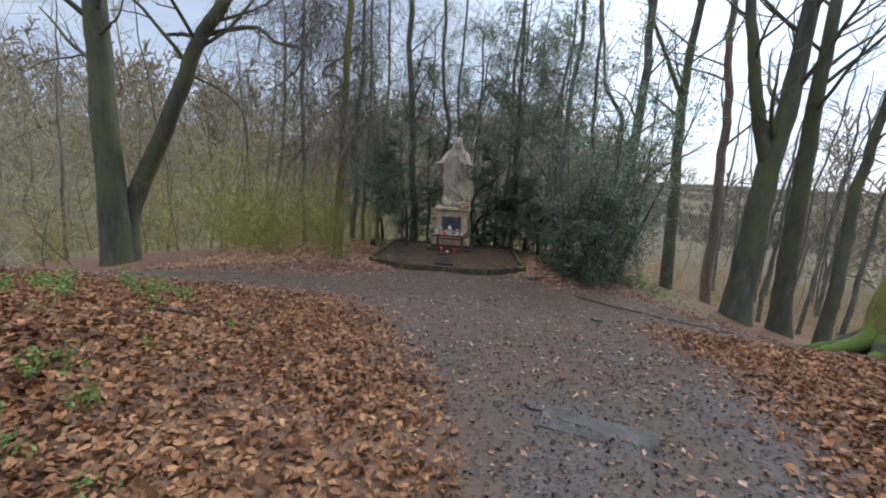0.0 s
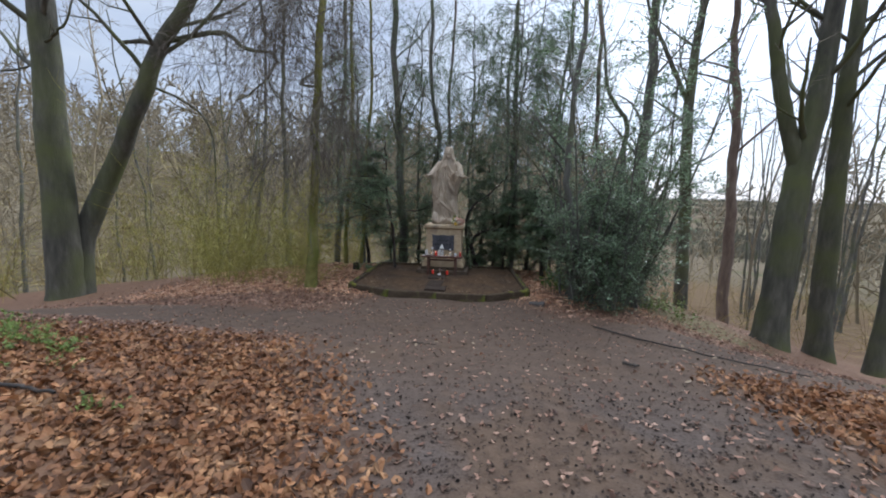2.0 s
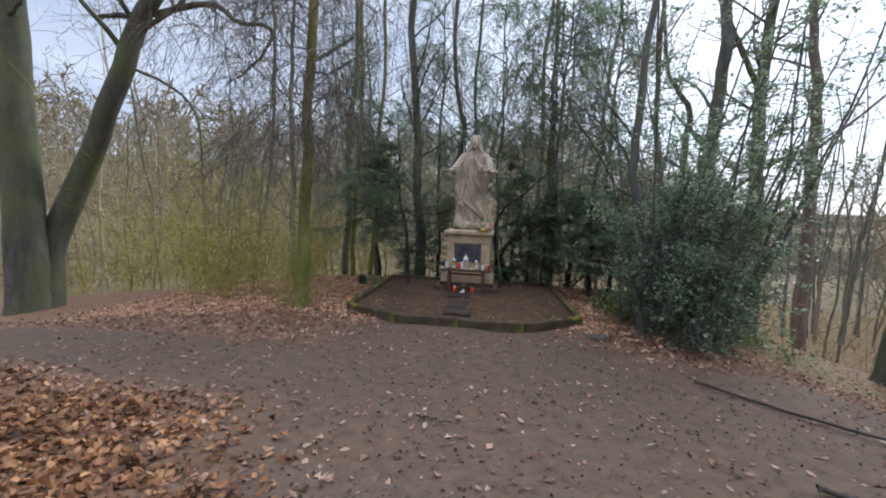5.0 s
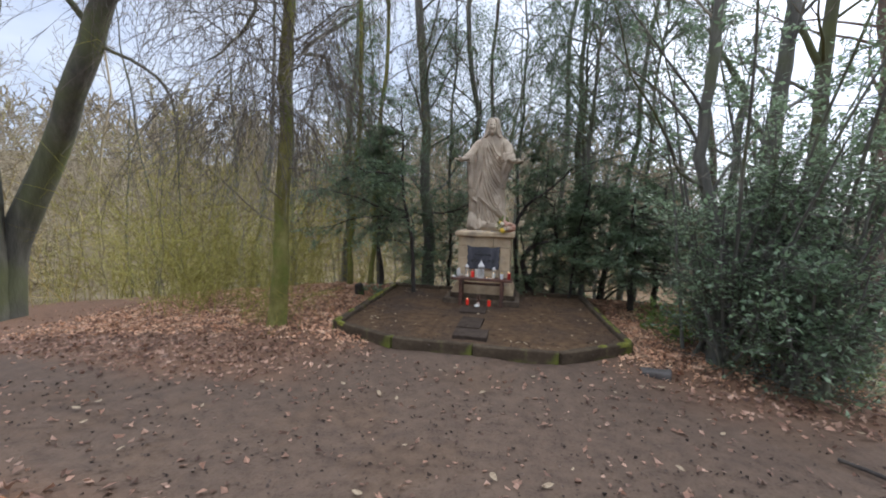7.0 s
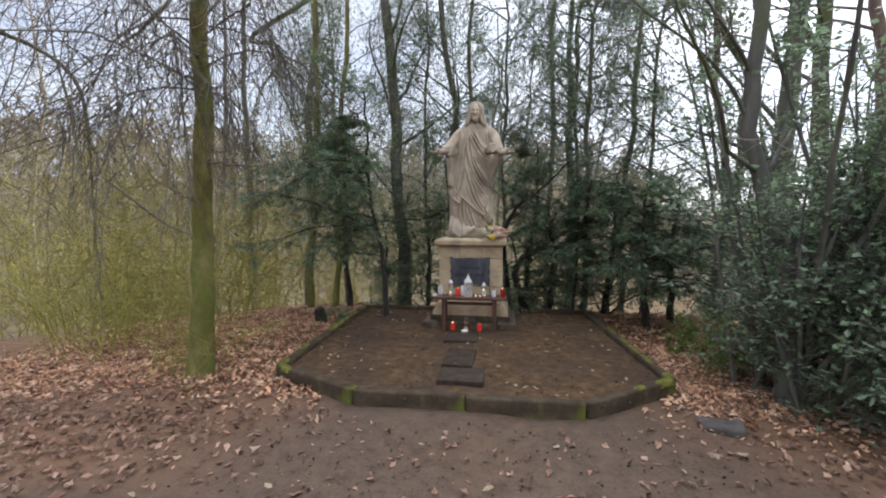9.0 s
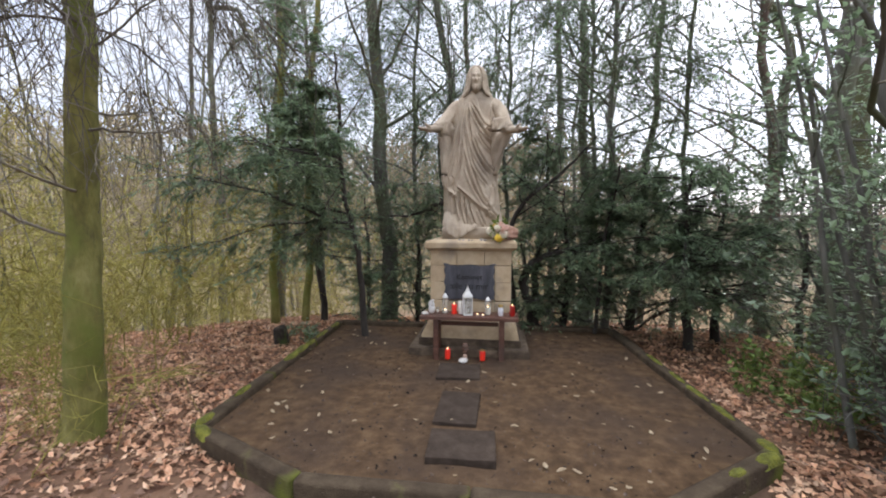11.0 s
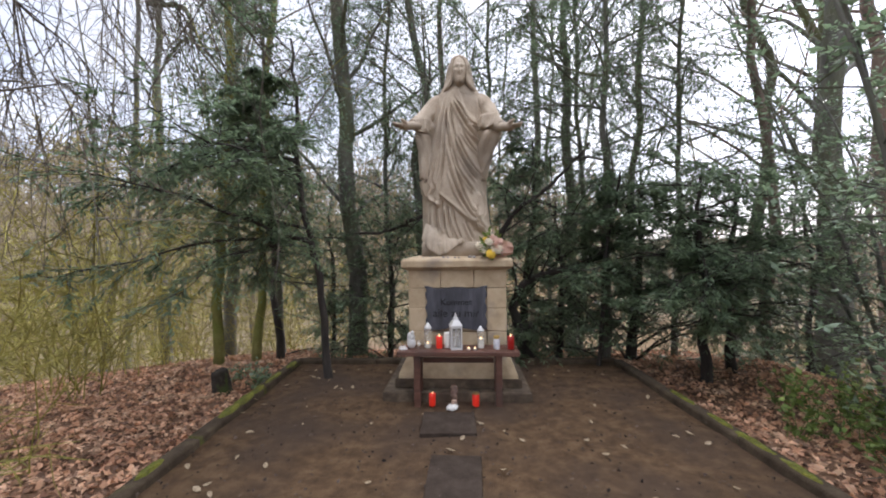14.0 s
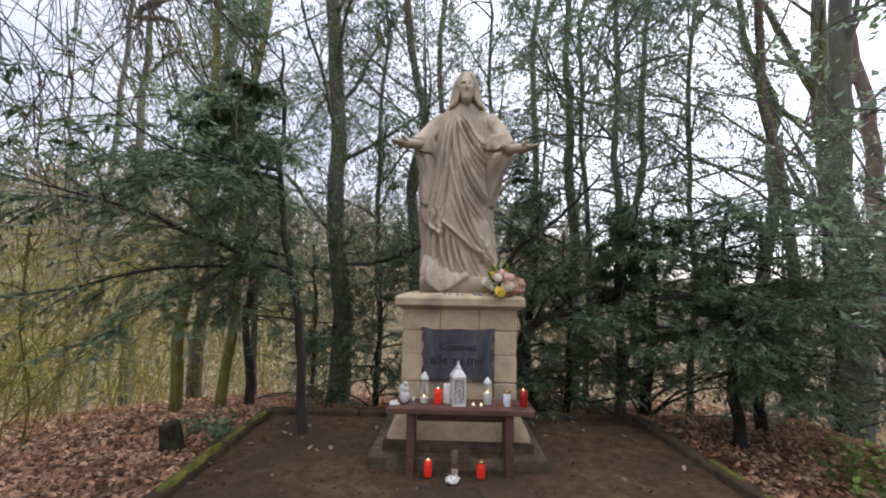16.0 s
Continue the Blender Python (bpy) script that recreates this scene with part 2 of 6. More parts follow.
# ---------------------------------------------------------------- mesh helpers
def build(name, verts, faces, mats, smooth=False, index=None):
    """A mesh from arrays. faces: one array or a list of arrays of vertex numbers, each of one length."""
    faces = [np.asarray(f, dtype=np.int32) for f in (faces if isinstance(faces, list) else [faces]) if len(f)]
    me = bpy.data.meshes.new(name)
    verts = np.asarray(verts, dtype=np.float32)
    me.vertices.add(len(verts))
    me.vertices.foreach_set("co", verts.ravel())
    count = sum(len(f) for f in faces)
    flat = np.concatenate([f.ravel() for f in faces])
    size = np.concatenate([np.full(len(f), f.shape[1], np.int32) for f in faces])
    me.loops.add(len(flat))
    me.loops.foreach_set("vertex_index", flat)
    me.polygons.add(count)
    me.polygons.foreach_set("loop_start", np.concatenate([[0], np.cumsum(size)[:-1]]).astype(np.int32))
    me.polygons.foreach_set("loop_total", size)
    for m in (mats if isinstance(mats, (list, tuple)) else [mats]):
        me.materials.append(m)
    if index is not None:
        me.polygons.foreach_set("material_index", np.asarray(index, np.int32))
    me.polygons.foreach_set("use_smooth", np.full(count, smooth))
    me.update()
    me.validate()
    return me


def part(name, bm, mat, parent=None, label="", smooth=False):
    """Links a bmesh as one mesh object, under a thing or a part."""
    me = bpy.data.meshes.new(name)
    bm.normal_update()
    bm.to_mesh(me)
    bm.free()
    me.materials.append(mat)
    if smooth:
        me.polygons.foreach_set("use_smooth", np.full(len(me.polygons), True))
    ob = new(name, me)
    ob.parent = parent
    return tagged(ob, label)


def mesh_part(name, me, parent=None, label=""):
    ob = new(name, me)
    ob.parent = parent
    return tagged(ob, label)


def thing(name, m, label, category, group="", kind=""):
    ob = new(name)
    ob.empty_display_size = 0.1
    ob.matrix_world = m
    return tagged(ob, label, category, group, kind)


def box(x0, x1, y0, y1, z0, z1, bevel=0.006, rough=0.0, seed=0, cuts=0):
    bm = bmesh.new()
    bmesh.ops.create_cube(bm, size=1)
    for v in bm.verts:
        v.co = Vector((x0 + (v.co.x + .5) * (x1 - x0), y0 + (v.co.y + .5) * (y1 - y0), z0 + (v.co.z + .5) * (z1 - z0)))
    if bevel:
        bmesh.ops.bevel(bm, geom=bm.edges[:], offset=bevel, segments=2, profile=0.6, affect="EDGES")
    if cuts:
        bmesh.ops.subdivide_edges(bm, edges=[e for e in bm.edges if e.calc_length() > 0.06], cuts=cuts, use_grid_fill=True)
    if rough:
        for v in bm.verts:
            p = v.co * 7 + Vector((seed * 3.1, seed * 1.7, seed))
            v.co += Vector((noise.noise(p), noise.noise(p + Vector((9, 0, 0))), noise.noise(p + Vector((0, 9, 0))))) * rough
    return bm


def lathe(profile, segments=16, x=0.0, y=0.0, z=0.0):
    """profile: rows of radius, height."""
    bm = bmesh.new()
    rings = []
    for r, h in profile:
        rings.append([bm.verts.new((x + max(r, 1e-4) * math.cos(2 * math.pi * k / segments), y + max(r, 1e-4) * math.sin(2 * math.pi * k / segments), z + h))
                      for k in range(segments)])
    for a, b in zip(rings, rings[1:]):
        for k in range(segments):
            bm.faces.new((a[k], a[(k + 1) % segments], b[(k + 1) % segments], b[k]))
    bm.faces.new(rings[0][::-1])
    bm.faces.new(rings[-1])
    return bm


def cross(a, b):
    a, b = np.broadcast_arrays(np.asarray(a, float), np.asarray(b, float))
    return np.stack([a[..., 1] * b[..., 2] - a[..., 2] * b[..., 1], a[..., 2] * b[..., 0] - a[..., 0] * b[..., 2], a[..., 0] * b[..., 1] - a[..., 1] * b[..., 0]], -1)


def norm(a):
    return a / (np.sqrt((a * a).sum(-1, keepdims=True)) + 1e-9)


def tubes(batches):
    """batches: rows of points (lines, points, 3), radii (lines, points), sides. Gives the vertices and four-cornered faces of all the tubes."""
    vs, fs, n = [], [], 0
    for pts, rad, k in batches:
        pts, rad = np.asarray(pts, float), np.asarray(rad, float)
        if pts.ndim == 2:
            pts, rad = pts[None], rad[None]
        lines, m = rad.shape
        t = norm(np.gradient(pts, axis=1))
        ref = np.where(np.abs(t[:, :1, 1:2]) < 0.8, np.array([0.31, 0.95, 0.05]), np.array([0.95, 0.2, 0.1]))
        a = norm(cross(t, ref))
        b = cross(t, a)
        ang = 2 * np.pi * np.arange(k) / k
        ring = pts[:, :, None] + rad[:, :, None, None] * (np.cos(ang)[:, None] * a[:, :, None] + np.sin(ang)[:, None] * b[:, :, None])
        vs.append(ring.reshape(-1, 3))
        i = n + (np.arange(lines)[:, None] * m + np.arange(m - 1)[None])[..., None] * k
        j = np.arange(k)
        fs.append(np.stack([i + j, i + (j + 1) % k, i + k + (j + 1) % k, i + k + j], -1).reshape(-1, 4))
        n += lines * m * k
    return np.concatenate(vs), np.concatenate(fs)


def wander(rng, start, way, length, n, wobble, lift):
    """Crooked lines, many at once; lift: how far they bend up (or, minus, droop)."""
    start, d = np.atleast_2d(np.asarray(start, float)), norm(np.atleast_2d(np.asarray(way, float)))
    length = np.broadcast_to(np.asarray(length, float), (len(start),))
    pts = [start]
    for _ in range(n):
        d = norm(d + rng.normal(0, wobble, d.shape) + np.array([0, 0, lift]))
        pts.append(pts[-1] + d * (length / n)[:, None])
    return np.stack(pts, 1)


def taper(r0, r1, n):
    """Radii that shrink evenly along each line."""
    r0, r1 = np.atleast_1d(r0).astype(float), np.atleast_1d(r1).astype(float)
    u = np.linspace(0, 1, n)
    return r0[:, None] * (1 - u) + r1[:, None] * u


def along(lines, f):
    """Points and directions at the shares f (lines, count) of the lines."""
    m = lines.shape[1] - 1
    k = np.clip(f, 0, .9999) * m
    i = k.astype(int)
    row = np.arange(len(lines))[:, None]
    p, q = lines[row, i], lines[row, i + 1]
    return p + (q - p) * (k - i)[..., None], norm(q - p), i, k - i


def grow(rng, line, radii, levels):
    """Branches, level by level, from one trunk. levels: rows of count, from (share of the parent), length, thickness share, spread, wobble, lift, sides, segments."""
    P, R = np.asarray(line)[None], np.asarray(radii)[None]
    out = [(P, R, 10)]
    for count, start, length, share, spread, wobble, lift, sides, segs in levels:
        N = len(P)
        f = start + (.98 - start) * (np.arange(count)[None] + rng.random((N, count))) / count
        p, d, i, u = along(P, f)
        row = np.arange(N)[:, None]
        r = R[row, i] + (R[row, i + 1] - R[row, i]) * u
        total = np.sqrt((np.diff(P, axis=1) ** 2).sum(-1)).sum(1)[:, None]
        side = norm(cross(d, rng.normal(0, 1, d.shape)))
        sp = (spread * rng.uniform(.7, 1.25, (N, count)))[..., None]
        way = d * np.cos(sp) + side * np.sin(sp)
        ln = total * length * rng.uniform(.6, 1.2, (N, count)) * (1.15 - .6 * f)
        q = wander(rng, p.reshape(-1, 3), way.reshape(-1, 3), ln.ravel(), segs, wobble, lift)
        rr = taper(np.maximum(r.ravel() * share, .003), np.maximum(r.ravel() * share * .22, .0018), segs + 1)
        out.append((q, rr, sides))
        P, R = q, rr
    return out


# ---------------------------------------------------------------- ground
def step(a, b, x):
    t = np.clip((x - a) / (b - a), 0, 1)
    return t * t * (3 - 2 * t)


def ground(x, y):
    """Height of the ground at x, y: a path that falls gently to the platform, a bank on one side, a slope into the valley on the other."""
    x, y = np.asarray(x, float), np.asarray(y, float)
    z = np.interp(y, [-30, -6, 0, 2, 4, 5.5, 7, 8.5, 9.5, 13.5, 16, 20, 32, 60], [1.6, 1.2, .9, .74, .55, .37, .15, .065, .045, .0, -.5, -1.7, -5, -9])
    z = z + .42 * np.exp(-(((x + 2.6) / 1.7) ** 2 + ((y - 1.6) / 2.3) ** 2)) + .25 * step(-2, -5, x) * step(6, 2, y)
    z = z - .13 * np.clip(-x - 3.5, 0, 30) * step(5, 10, y)
    z = z - .30 * np.clip(x - 4, 0, 40) * step(3.5, 10.5, y) - .12 * np.clip(x - 6.5, 0, 60) * step(9, 2, y)
    r, az = np.hypot(x, y - 6), np.degrees(np.arctan2(x, y - 6))
    left = np.interp(r, [10, 18, 30, 50, 80, 120, 200, 600, 3000], [-.5, -2, -4.5, -6, -3, 5, 18, 26, 30])
    right = np.interp(r, [10, 18, 24, 32, 60, 120, 250, 700, 1500, 2500, 4000], [-.6, -2.8, -4.0, -5.1, -9, -17, -27, -32, -8, 18, 20])
    rear = np.interp(r, [10, 30, 100, 4000], [1.4, 3, 9, 40])
    side = step(8, 26, az) * step(178, 120, az)
    far = right * side + left * (1 - side)
    back = step(95, 150, np.abs(az))
    far = far * (1 - back) + rear * back
    k = step(12, 26, r)
    return z * (1 - k) + far * k


def near_line(x, y, pts):
    best = np.full(np.shape(x), 1e9)
    for (x0, y0, w0), (x1, y1, w1) in zip(pts, pts[1:]):
        dx, dy = x1 - x0, y1 - y0
        t = np.clip(((x - x0) * dx + (y - y0) * dy) / (dx * dx + dy * dy), 0, 1)
        d = np.hypot(x - x0 - t * dx, y - y0 - t * dy) / (w0 + t * (w1 - w0))
        best = np.minimum(best, d)
    return best


def bare(x, y):
    """1 on the trodden path, 0 under the leaves."""
    d = np.minimum(near_line(x, y, [(2.1, -6, .9), (2.15, 1, 1.0), (2.15, 3.5, 1.75), (1.3, 6.2, 2.5), (0.5, 8, 2.1), (0.4, 9.3, 1.6)]),
                   near_line(x, y, [(1.5, 7.1, 1.5), (4.0, 6.9, 1.45), (6.5, 6.1, 1.1), (12, 5.2, 1.0)]))
    d = np.minimum(d, near_line(x, y, [(0.2, 7.2, 1.3), (-3, 6.9, 0.8), (-9, 8.0, 0.8)]))
    return 1 - step(0.68, 1.38, d)


def axis(parts):
    return np.unique(np.concatenate([np.arange(a, b, s) for a, b, s in parts] + [[parts[-1][1]]]))


gx = axis([(-3500, -600, 400), (-600, -100, 50), (-100, -30, 7), (-30, -9, 0.9), (-9, 9, 0.11), (9, 30, 0.9), (30, 100, 7), (100, 600, 50), (600, 3500, 400)])
gy = axis([(-3500, -600, 400), (-600, -100, 50), (-100, -20, 7), (-20, -3, 0.9), (-3, 15, 0.11), (15, 40, 0.9), (40, 120, 7), (120, 600, 50), (600, 3500, 400)])
X, Y = np.meshgrid(gx, gy)
Z = ground(X, Y)
nearby = step(30, 10, np.hypot(X, Y - 6))
jitter = np.array([noise.noise(Vector((a * 1.7, b * 1.7, 0))) * .035 + noise.noise(Vector((a * 6.5, b * 6.5, 3))) * .012 if k > 0 else 0
                   for a, b, k in zip(X.ravel(), Y.ravel(), nearby.ravel())]).reshape(X.shape)
Z = Z + jitter * nearby
idx = np.arange(X.size).reshape(X.shape)
quads = np.stack([idx[:-1, :-1], idx[:-1, 1:], idx[1:, 1:], idx[1:, :-1]], -1).reshape(-1, 4)


def ground_material():
    m = bpy.data.materials.new("forest_floor")
    m.use_nodes = True
    n, l = m.node_tree.nodes, m.node_tree.links
    bsdf = n["Principled BSDF"]
    co = n.new("ShaderNodeTexCoord")

    def tex(kind, scale, detail=6.0):
        t = n.new(kind)
        t.inputs["Scale"].default_value = scale
        if "Detail" in t.inputs:
            t.inputs["Detail"].default_value = detail
        l.new(co.outputs["Object"], t.inputs["Vector"])
        return t

    def ramp(src, stops):
        r = n.new("ShaderNodeValToRGB")
        while len(r.color_ramp.elements) < len(stops):
            r.color_ramp.elements.new(0.5)
        for e, (p, c) in zip(r.color_ramp.elements, stops):
            e.position, e.color = p, (*c, 1)
        l.new(src, r.inputs["Fac"])
        return r.outputs["Color"]

    def mix(fac, a, b):
        x = n.new("ShaderNodeMix")
        x.data_type = "RGBA"
        l.new(fac, x.inputs["Factor"])
        l.new(a, x.inputs["A"])
        l.new(b, x.inputs["B"])
        return x.outputs["Result"]

    def mask(name):
        a = n.new("ShaderNodeAttribute")
        a.attribute_name = name
        return a.outputs["Fac"]

    litter = ramp(tex("ShaderNodeTexVoronoi", 14).outputs["Color"], [(0.1, (0.034, 0.018, 0.011)), (0.5, (0.078, 0.039, 0.023)), (0.9, (0.155, 0.088, 0.052))])
    soil = ramp(tex("ShaderNodeTexNoise", 5, 8).outputs["Fac"], [(0.3, (0.021, 0.016, 0.014)), (0.55, (0.038, 0.029, 0.025)), (0.75, (0.064, 0.050, 0.043))])
    grit = ramp(tex("ShaderNodeTexVoronoi", 55).outputs["Color"], [(0.1, (0.019, 0.015, 0.013)), (0.6, (0.044, 0.034, 0.030)), (0.95, (0.15, 0.12, 0.10))])
    brown = ramp(tex("ShaderNodeTexNoise", 0.9, 4).outputs["Fac"], [(0.40, (0, 0, 0)), (0.60, (1, 1, 1))])
    earth = ramp(tex("ShaderNodeTexNoise", 8, 8).outputs["Fac"], [(0.3, (0.060, 0.036, 0.021)), (0.7, (0.110, 0.070, 0.042))])
    half = n.new("ShaderNodeValue")
    half.outputs[0].default_value = 0.5
    most = n.new("ShaderNodeMath")
    most.operation = "MAXIMUM"
    l.new(brown, most.inputs[0])
    l.new(mask("earth"), most.inputs[1])
    path = mix(most.outputs[0], mix(half.outputs[0], soil, grit), mix(half.outputs[0], earth, mix(half.outputs[0], earth, mix(half.outputs[0], grit, earth))))
    wood = mix(mask("bare"), litter, path)
    grass = ramp(tex("ShaderNodeTexNoise", 9, 6).outputs["Fac"], [(0.3, (0.045, 0.075, 0.012)), (0.7, (0.10, 0.14, 0.03))])
    wood = mix(mask("grass"), wood, grass)
    field = ramp(tex("ShaderNodeTexVoronoi", 0.012).outputs["Color"], [(0.2, (0.062, 0.078, 0.034)), (0.5, (0.100, 0.098, 0.056)), (0.8, (0.15, 0.122, 0.084))])
    hill = ramp(tex("ShaderNodeTexNoise", 0.8, 10).outputs["Fac"], [(0.3, (0.078, 0.062, 0.038)), (0.5, (0.125, 0.100, 0.062)), (0.72, (0.18, 0.146, 0.095))])
    wood = mix(mask("hill"), wood, hill)
    l.new(mix(mask("far"), wood, field), bsdf.inputs["Base Color"])
    bsdf.inputs["Roughness"].default_value = 0.9
    dull = n.new("ShaderNodeMapRange")
    l.new(mask("rim"), dull.inputs["Value"])
    dull.inputs["To Min"].default_value, dull.inputs["To Max"].default_value = 0.22, 0.0
    l.new(dull.outputs[0], bsdf.inputs["Specular IOR Level"])
    bp = n.new("ShaderNodeBump")
    bp.inputs["Strength"].default_value = 0.6
    bp.inputs["Distance"].default_value = 0.02
    l.new(tex("ShaderNodeTexNoise", 40, 8).outputs["Fac"], bp.inputs["Height"])
    l.new(bp.outputs[0], bsdf.inputs["Normal"])
    return m


M_GROUND = ground_material()
ground_mesh = build("ground", np.stack([X, Y, Z], -1).reshape(-1, 3), quads, M_GROUND, True)
for key, values in (("bare", bare(X, Y)), ("earth", step(2.6, 5.4, Y) * .85), ("rim", step(12, 24, np.hypot(X, Y - 6))), ("hill", step(14, 26, np.hypot(X, Y - 6)) * (1 - .35 * step(2, 8, X))), ("far", step(60, 130, np.hypot(X, Y)) * step(0, 20, X)),
                    ("grass", np.maximum(step(4.2, 5.2, X) * step(8.6, 9.6, Y) * step(22, 14, Y) * step(8.2, 6.6, X), step(34, 60, X) * step(5, 12, Y)) * 0.4)):
    ground_mesh.attributes.new(key, "FLOAT", "POINT").data.foreach_set("value", values.ravel().astype(np.float32))
tagged(new("ground", ground_mesh), "forest floor with brown fallen leaves and a trodden earth path", "ground", kind="structure")


def soil(x, y):
    return float(ground(x, y))


# ---------------------------------------------------------------- platform
TOP = 0.15                                        # height of the platform
EDGE = [(-2.0, 13.03), (-1.88, 9.88), (-0.86, 9.40), (1.20, 9.40), (2.13, 10.05), (1.88, 13.06)]


def platform_soil():
    """Trodden earth inside the kerb, a little uneven."""
    bm = bmesh.new()
    vs = [bm.verts.new((x, y, TOP - 0.02)) for x, y in EDGE]
    f = bm.faces.new(vs)
    if f.normal.z < 0:
        f.normal_flip()
    for k in range(24):
        y = 9.2 + k * 0.165
        bmesh.ops.bisect_plane(bm, geom=bm.verts[:] + bm.edges[:] + bm.faces[:], plane_co=(0, y, 0), plane_no=(0, 1, 0))
    for k in range(26):
        bmesh.ops.bisect_plane(bm, geom=bm.verts[:] + bm.edges[:] + bm.faces[:], plane_co=(-2.05 + k * 0.165, 0, 0), plane_no=(1, 0, 0))
    for v in bm.verts:
        v.co.z += noise.noise(v.co * 2.2) * 0.018 + noise.noise(v.co * 7) * 0.006
    ext = bmesh.ops.extrude_face_region(bm, geom=bm.faces[:])
    for v in ext["geom"]:
        if isinstance(v, bmesh.types.BMVert):
            v.co.z = -0.25
    bmesh.ops.recalc_face_normals(bm, faces=bm.faces[:])
    return bm


platform = tagged(part("platform", platform_soil(), M_SOIL), "raised platform of trodden brown earth with scattered leaves", "platform", kind="structure")


def kerb_run(a, b, seed, parent):
    """Kerb stones end to end from a to b, with joints between them."""
    a, b = Vector((*a, 0)), Vector((*b, 0))
    run = b - a
    count = max(1, round(run.length / 0.98))
    turn = math.degrees(math.atan2(run.y, run.x))
    for k in range(count):
        ln = run.length / count
        bm = box(-ln / 2 + .003, ln / 2 - .003, -.055, .055, -.30, TOP + .040, 0.022, 0.010, seed + k, cuts=2)
        ob = part("kerb_stone", bm, M_KERB, parent, smooth=True)
        mid = a + run * ((k + .5) / count)
        ob.matrix_local = pose(mid.x, mid.y, noise.noise(Vector((seed, k * 3.3, 0))) * .012, noise.noise(Vector((k * 2.1, seed, 5))) * 2.5, 0, turn)


kerb = thing("kerb", pose(0, 0, 0), "low mossy stone kerb round the earth platform", "kerb", kind="structure")
for k in range(6):
    kerb_run(EDGE[k], EDGE[(k + 1) % 6], k * 11, kerb)


def moss_cushion(x, y, long, wide, seed, turn):
    """A flat bumpy pad of moss grown over the kerb."""
    bm = bmesh.new()
    bmesh.ops.create_grid(bm, x_segments=18, y_segments=8, size=1)
    for v in bm.verts:
        r = math.hypot(v.co.x, v.co.y)
        edge = max(0, 1 - r ** 2.5 - .5 * max(0, noise.noise(Vector((v.co.x * 2.2, v.co.y * 2.2, seed)))))
        v.co = Vector((v.co.x * long, v.co.y * wide, .030 * edge ** .5 - .010 + (.008 * noise.noise(Vector((v.co.x * 9, v.co.y * 9, seed))) if edge > 0 else -.02)))
    ob = part("moss_cushion", bm, M_MOSS, smooth=True)
    ob.matrix_world = pose(x, y, TOP + .040, 0, 0, turn)
    tagged(ob, "bright green moss cushion grown over the kerb", "moss", "moss on the kerb")


for k, (x, y, long, wide, turn) in enumerate(((-1.885, 9.98, .10, .045, 92), (-1.78, 9.815, .12, .045, -34), (-1.915, 10.5, .13, .035, 92), (-1.94, 11.42, .16, .05, 92), (-1.95, 11.68, .20, .055, 92), (-1.955, 11.92, .15, .045, 92), (-1.965, 12.3, .22, .035, 92), (-1.97, 12.75, .16, .04, 92),
                                              (2.125, 10.12, .09, .05, 95), (2.03, 9.96, .12, .05, 34), (2.08, 10.6, .16, .035, 95), (2.05, 10.95, .20, .035, 95), (2.03, 11.3, .16, .03, 95), (2.0, 11.8, .2, .03, 95), (1.75, 9.77, .08, .035, 34))):
    moss_cushion(x, y, long, wide, k * 3.7, turn)


def slab(name, x0, x1, y0, y1, z, mat, label, turn=0, thick=0.06, seed=1):
    bm = box(-(x1 - x0) / 2, (x1 - x0) / 2, -(y1 - y0) / 2, (y1 - y0) / 2, -thick, 0, 0.008, 0.006, seed, cuts=2)
    ob = part(name, bm, mat)
    ob.matrix_world = pose((x0 + x1) / 2, (y0 + y1) / 2, z, 0, 0, turn)
    return tagged(ob, label, "paving slab", "slabs in a row before the monument" if name == "stepping_slab" else "")


slab("stepping_slab", -0.28, 0.15, 11.10, 11.50, TOP + 0.012, M_SLAB, "dark grey stone slab sunk in the earth before the monument", 1)
slab("stepping_slab", -0.17, 0.17, 10.22, 10.79, TOP + 0.008, M_SLAB, "dark grey stone slab sunk in the earth of the platform", -1, seed=4)
slab("stepping_slab", -0.15, 0.31, 9.71, 10.08, TOP + 0.034, M_SLAB, "dark grey stone slab lying proud of the platform's earth", 2, 0.09, 7)
slab("path_slab", 1.66, 2.42, 1.98, 2.26, soil(2.0, 2.1) + 0.022, M_SLAB_PATH, "long weathered grey stone slab sunk in the path", -17, 0.09, 9)


# ---------------------------------------------------------------- monument
PX, PY = 0.0, 12.42                                # middle of the pedestal
pedestal = thing("pedestal", pose(0, 0, TOP - 0.03), "light sandstone block pedestal with a moulded cap", "pedestal")
Z0 = TOP - 0.03


def ped(name, x0, x1, y0, y1, z0, z1, mat=None, bevel=.008, rough=.004, seed=0, label=""):
    return part(name, box(x0, x1, y0, y1, z0 - Z0, z1 - Z0, bevel, rough, seed, cuts=1), mat or M_STONE, pedestal, label)


ped("foundation_slab", -.70, .68, 11.80, 13.0, .06, .215, M_DARKSTONE, .02, .012, 3, "dark weathered foundation slab")
ped("base_step", -.60, .60, 11.92, 12.92, .215, .30, M_DARKSTONE, .012, .006, 5)


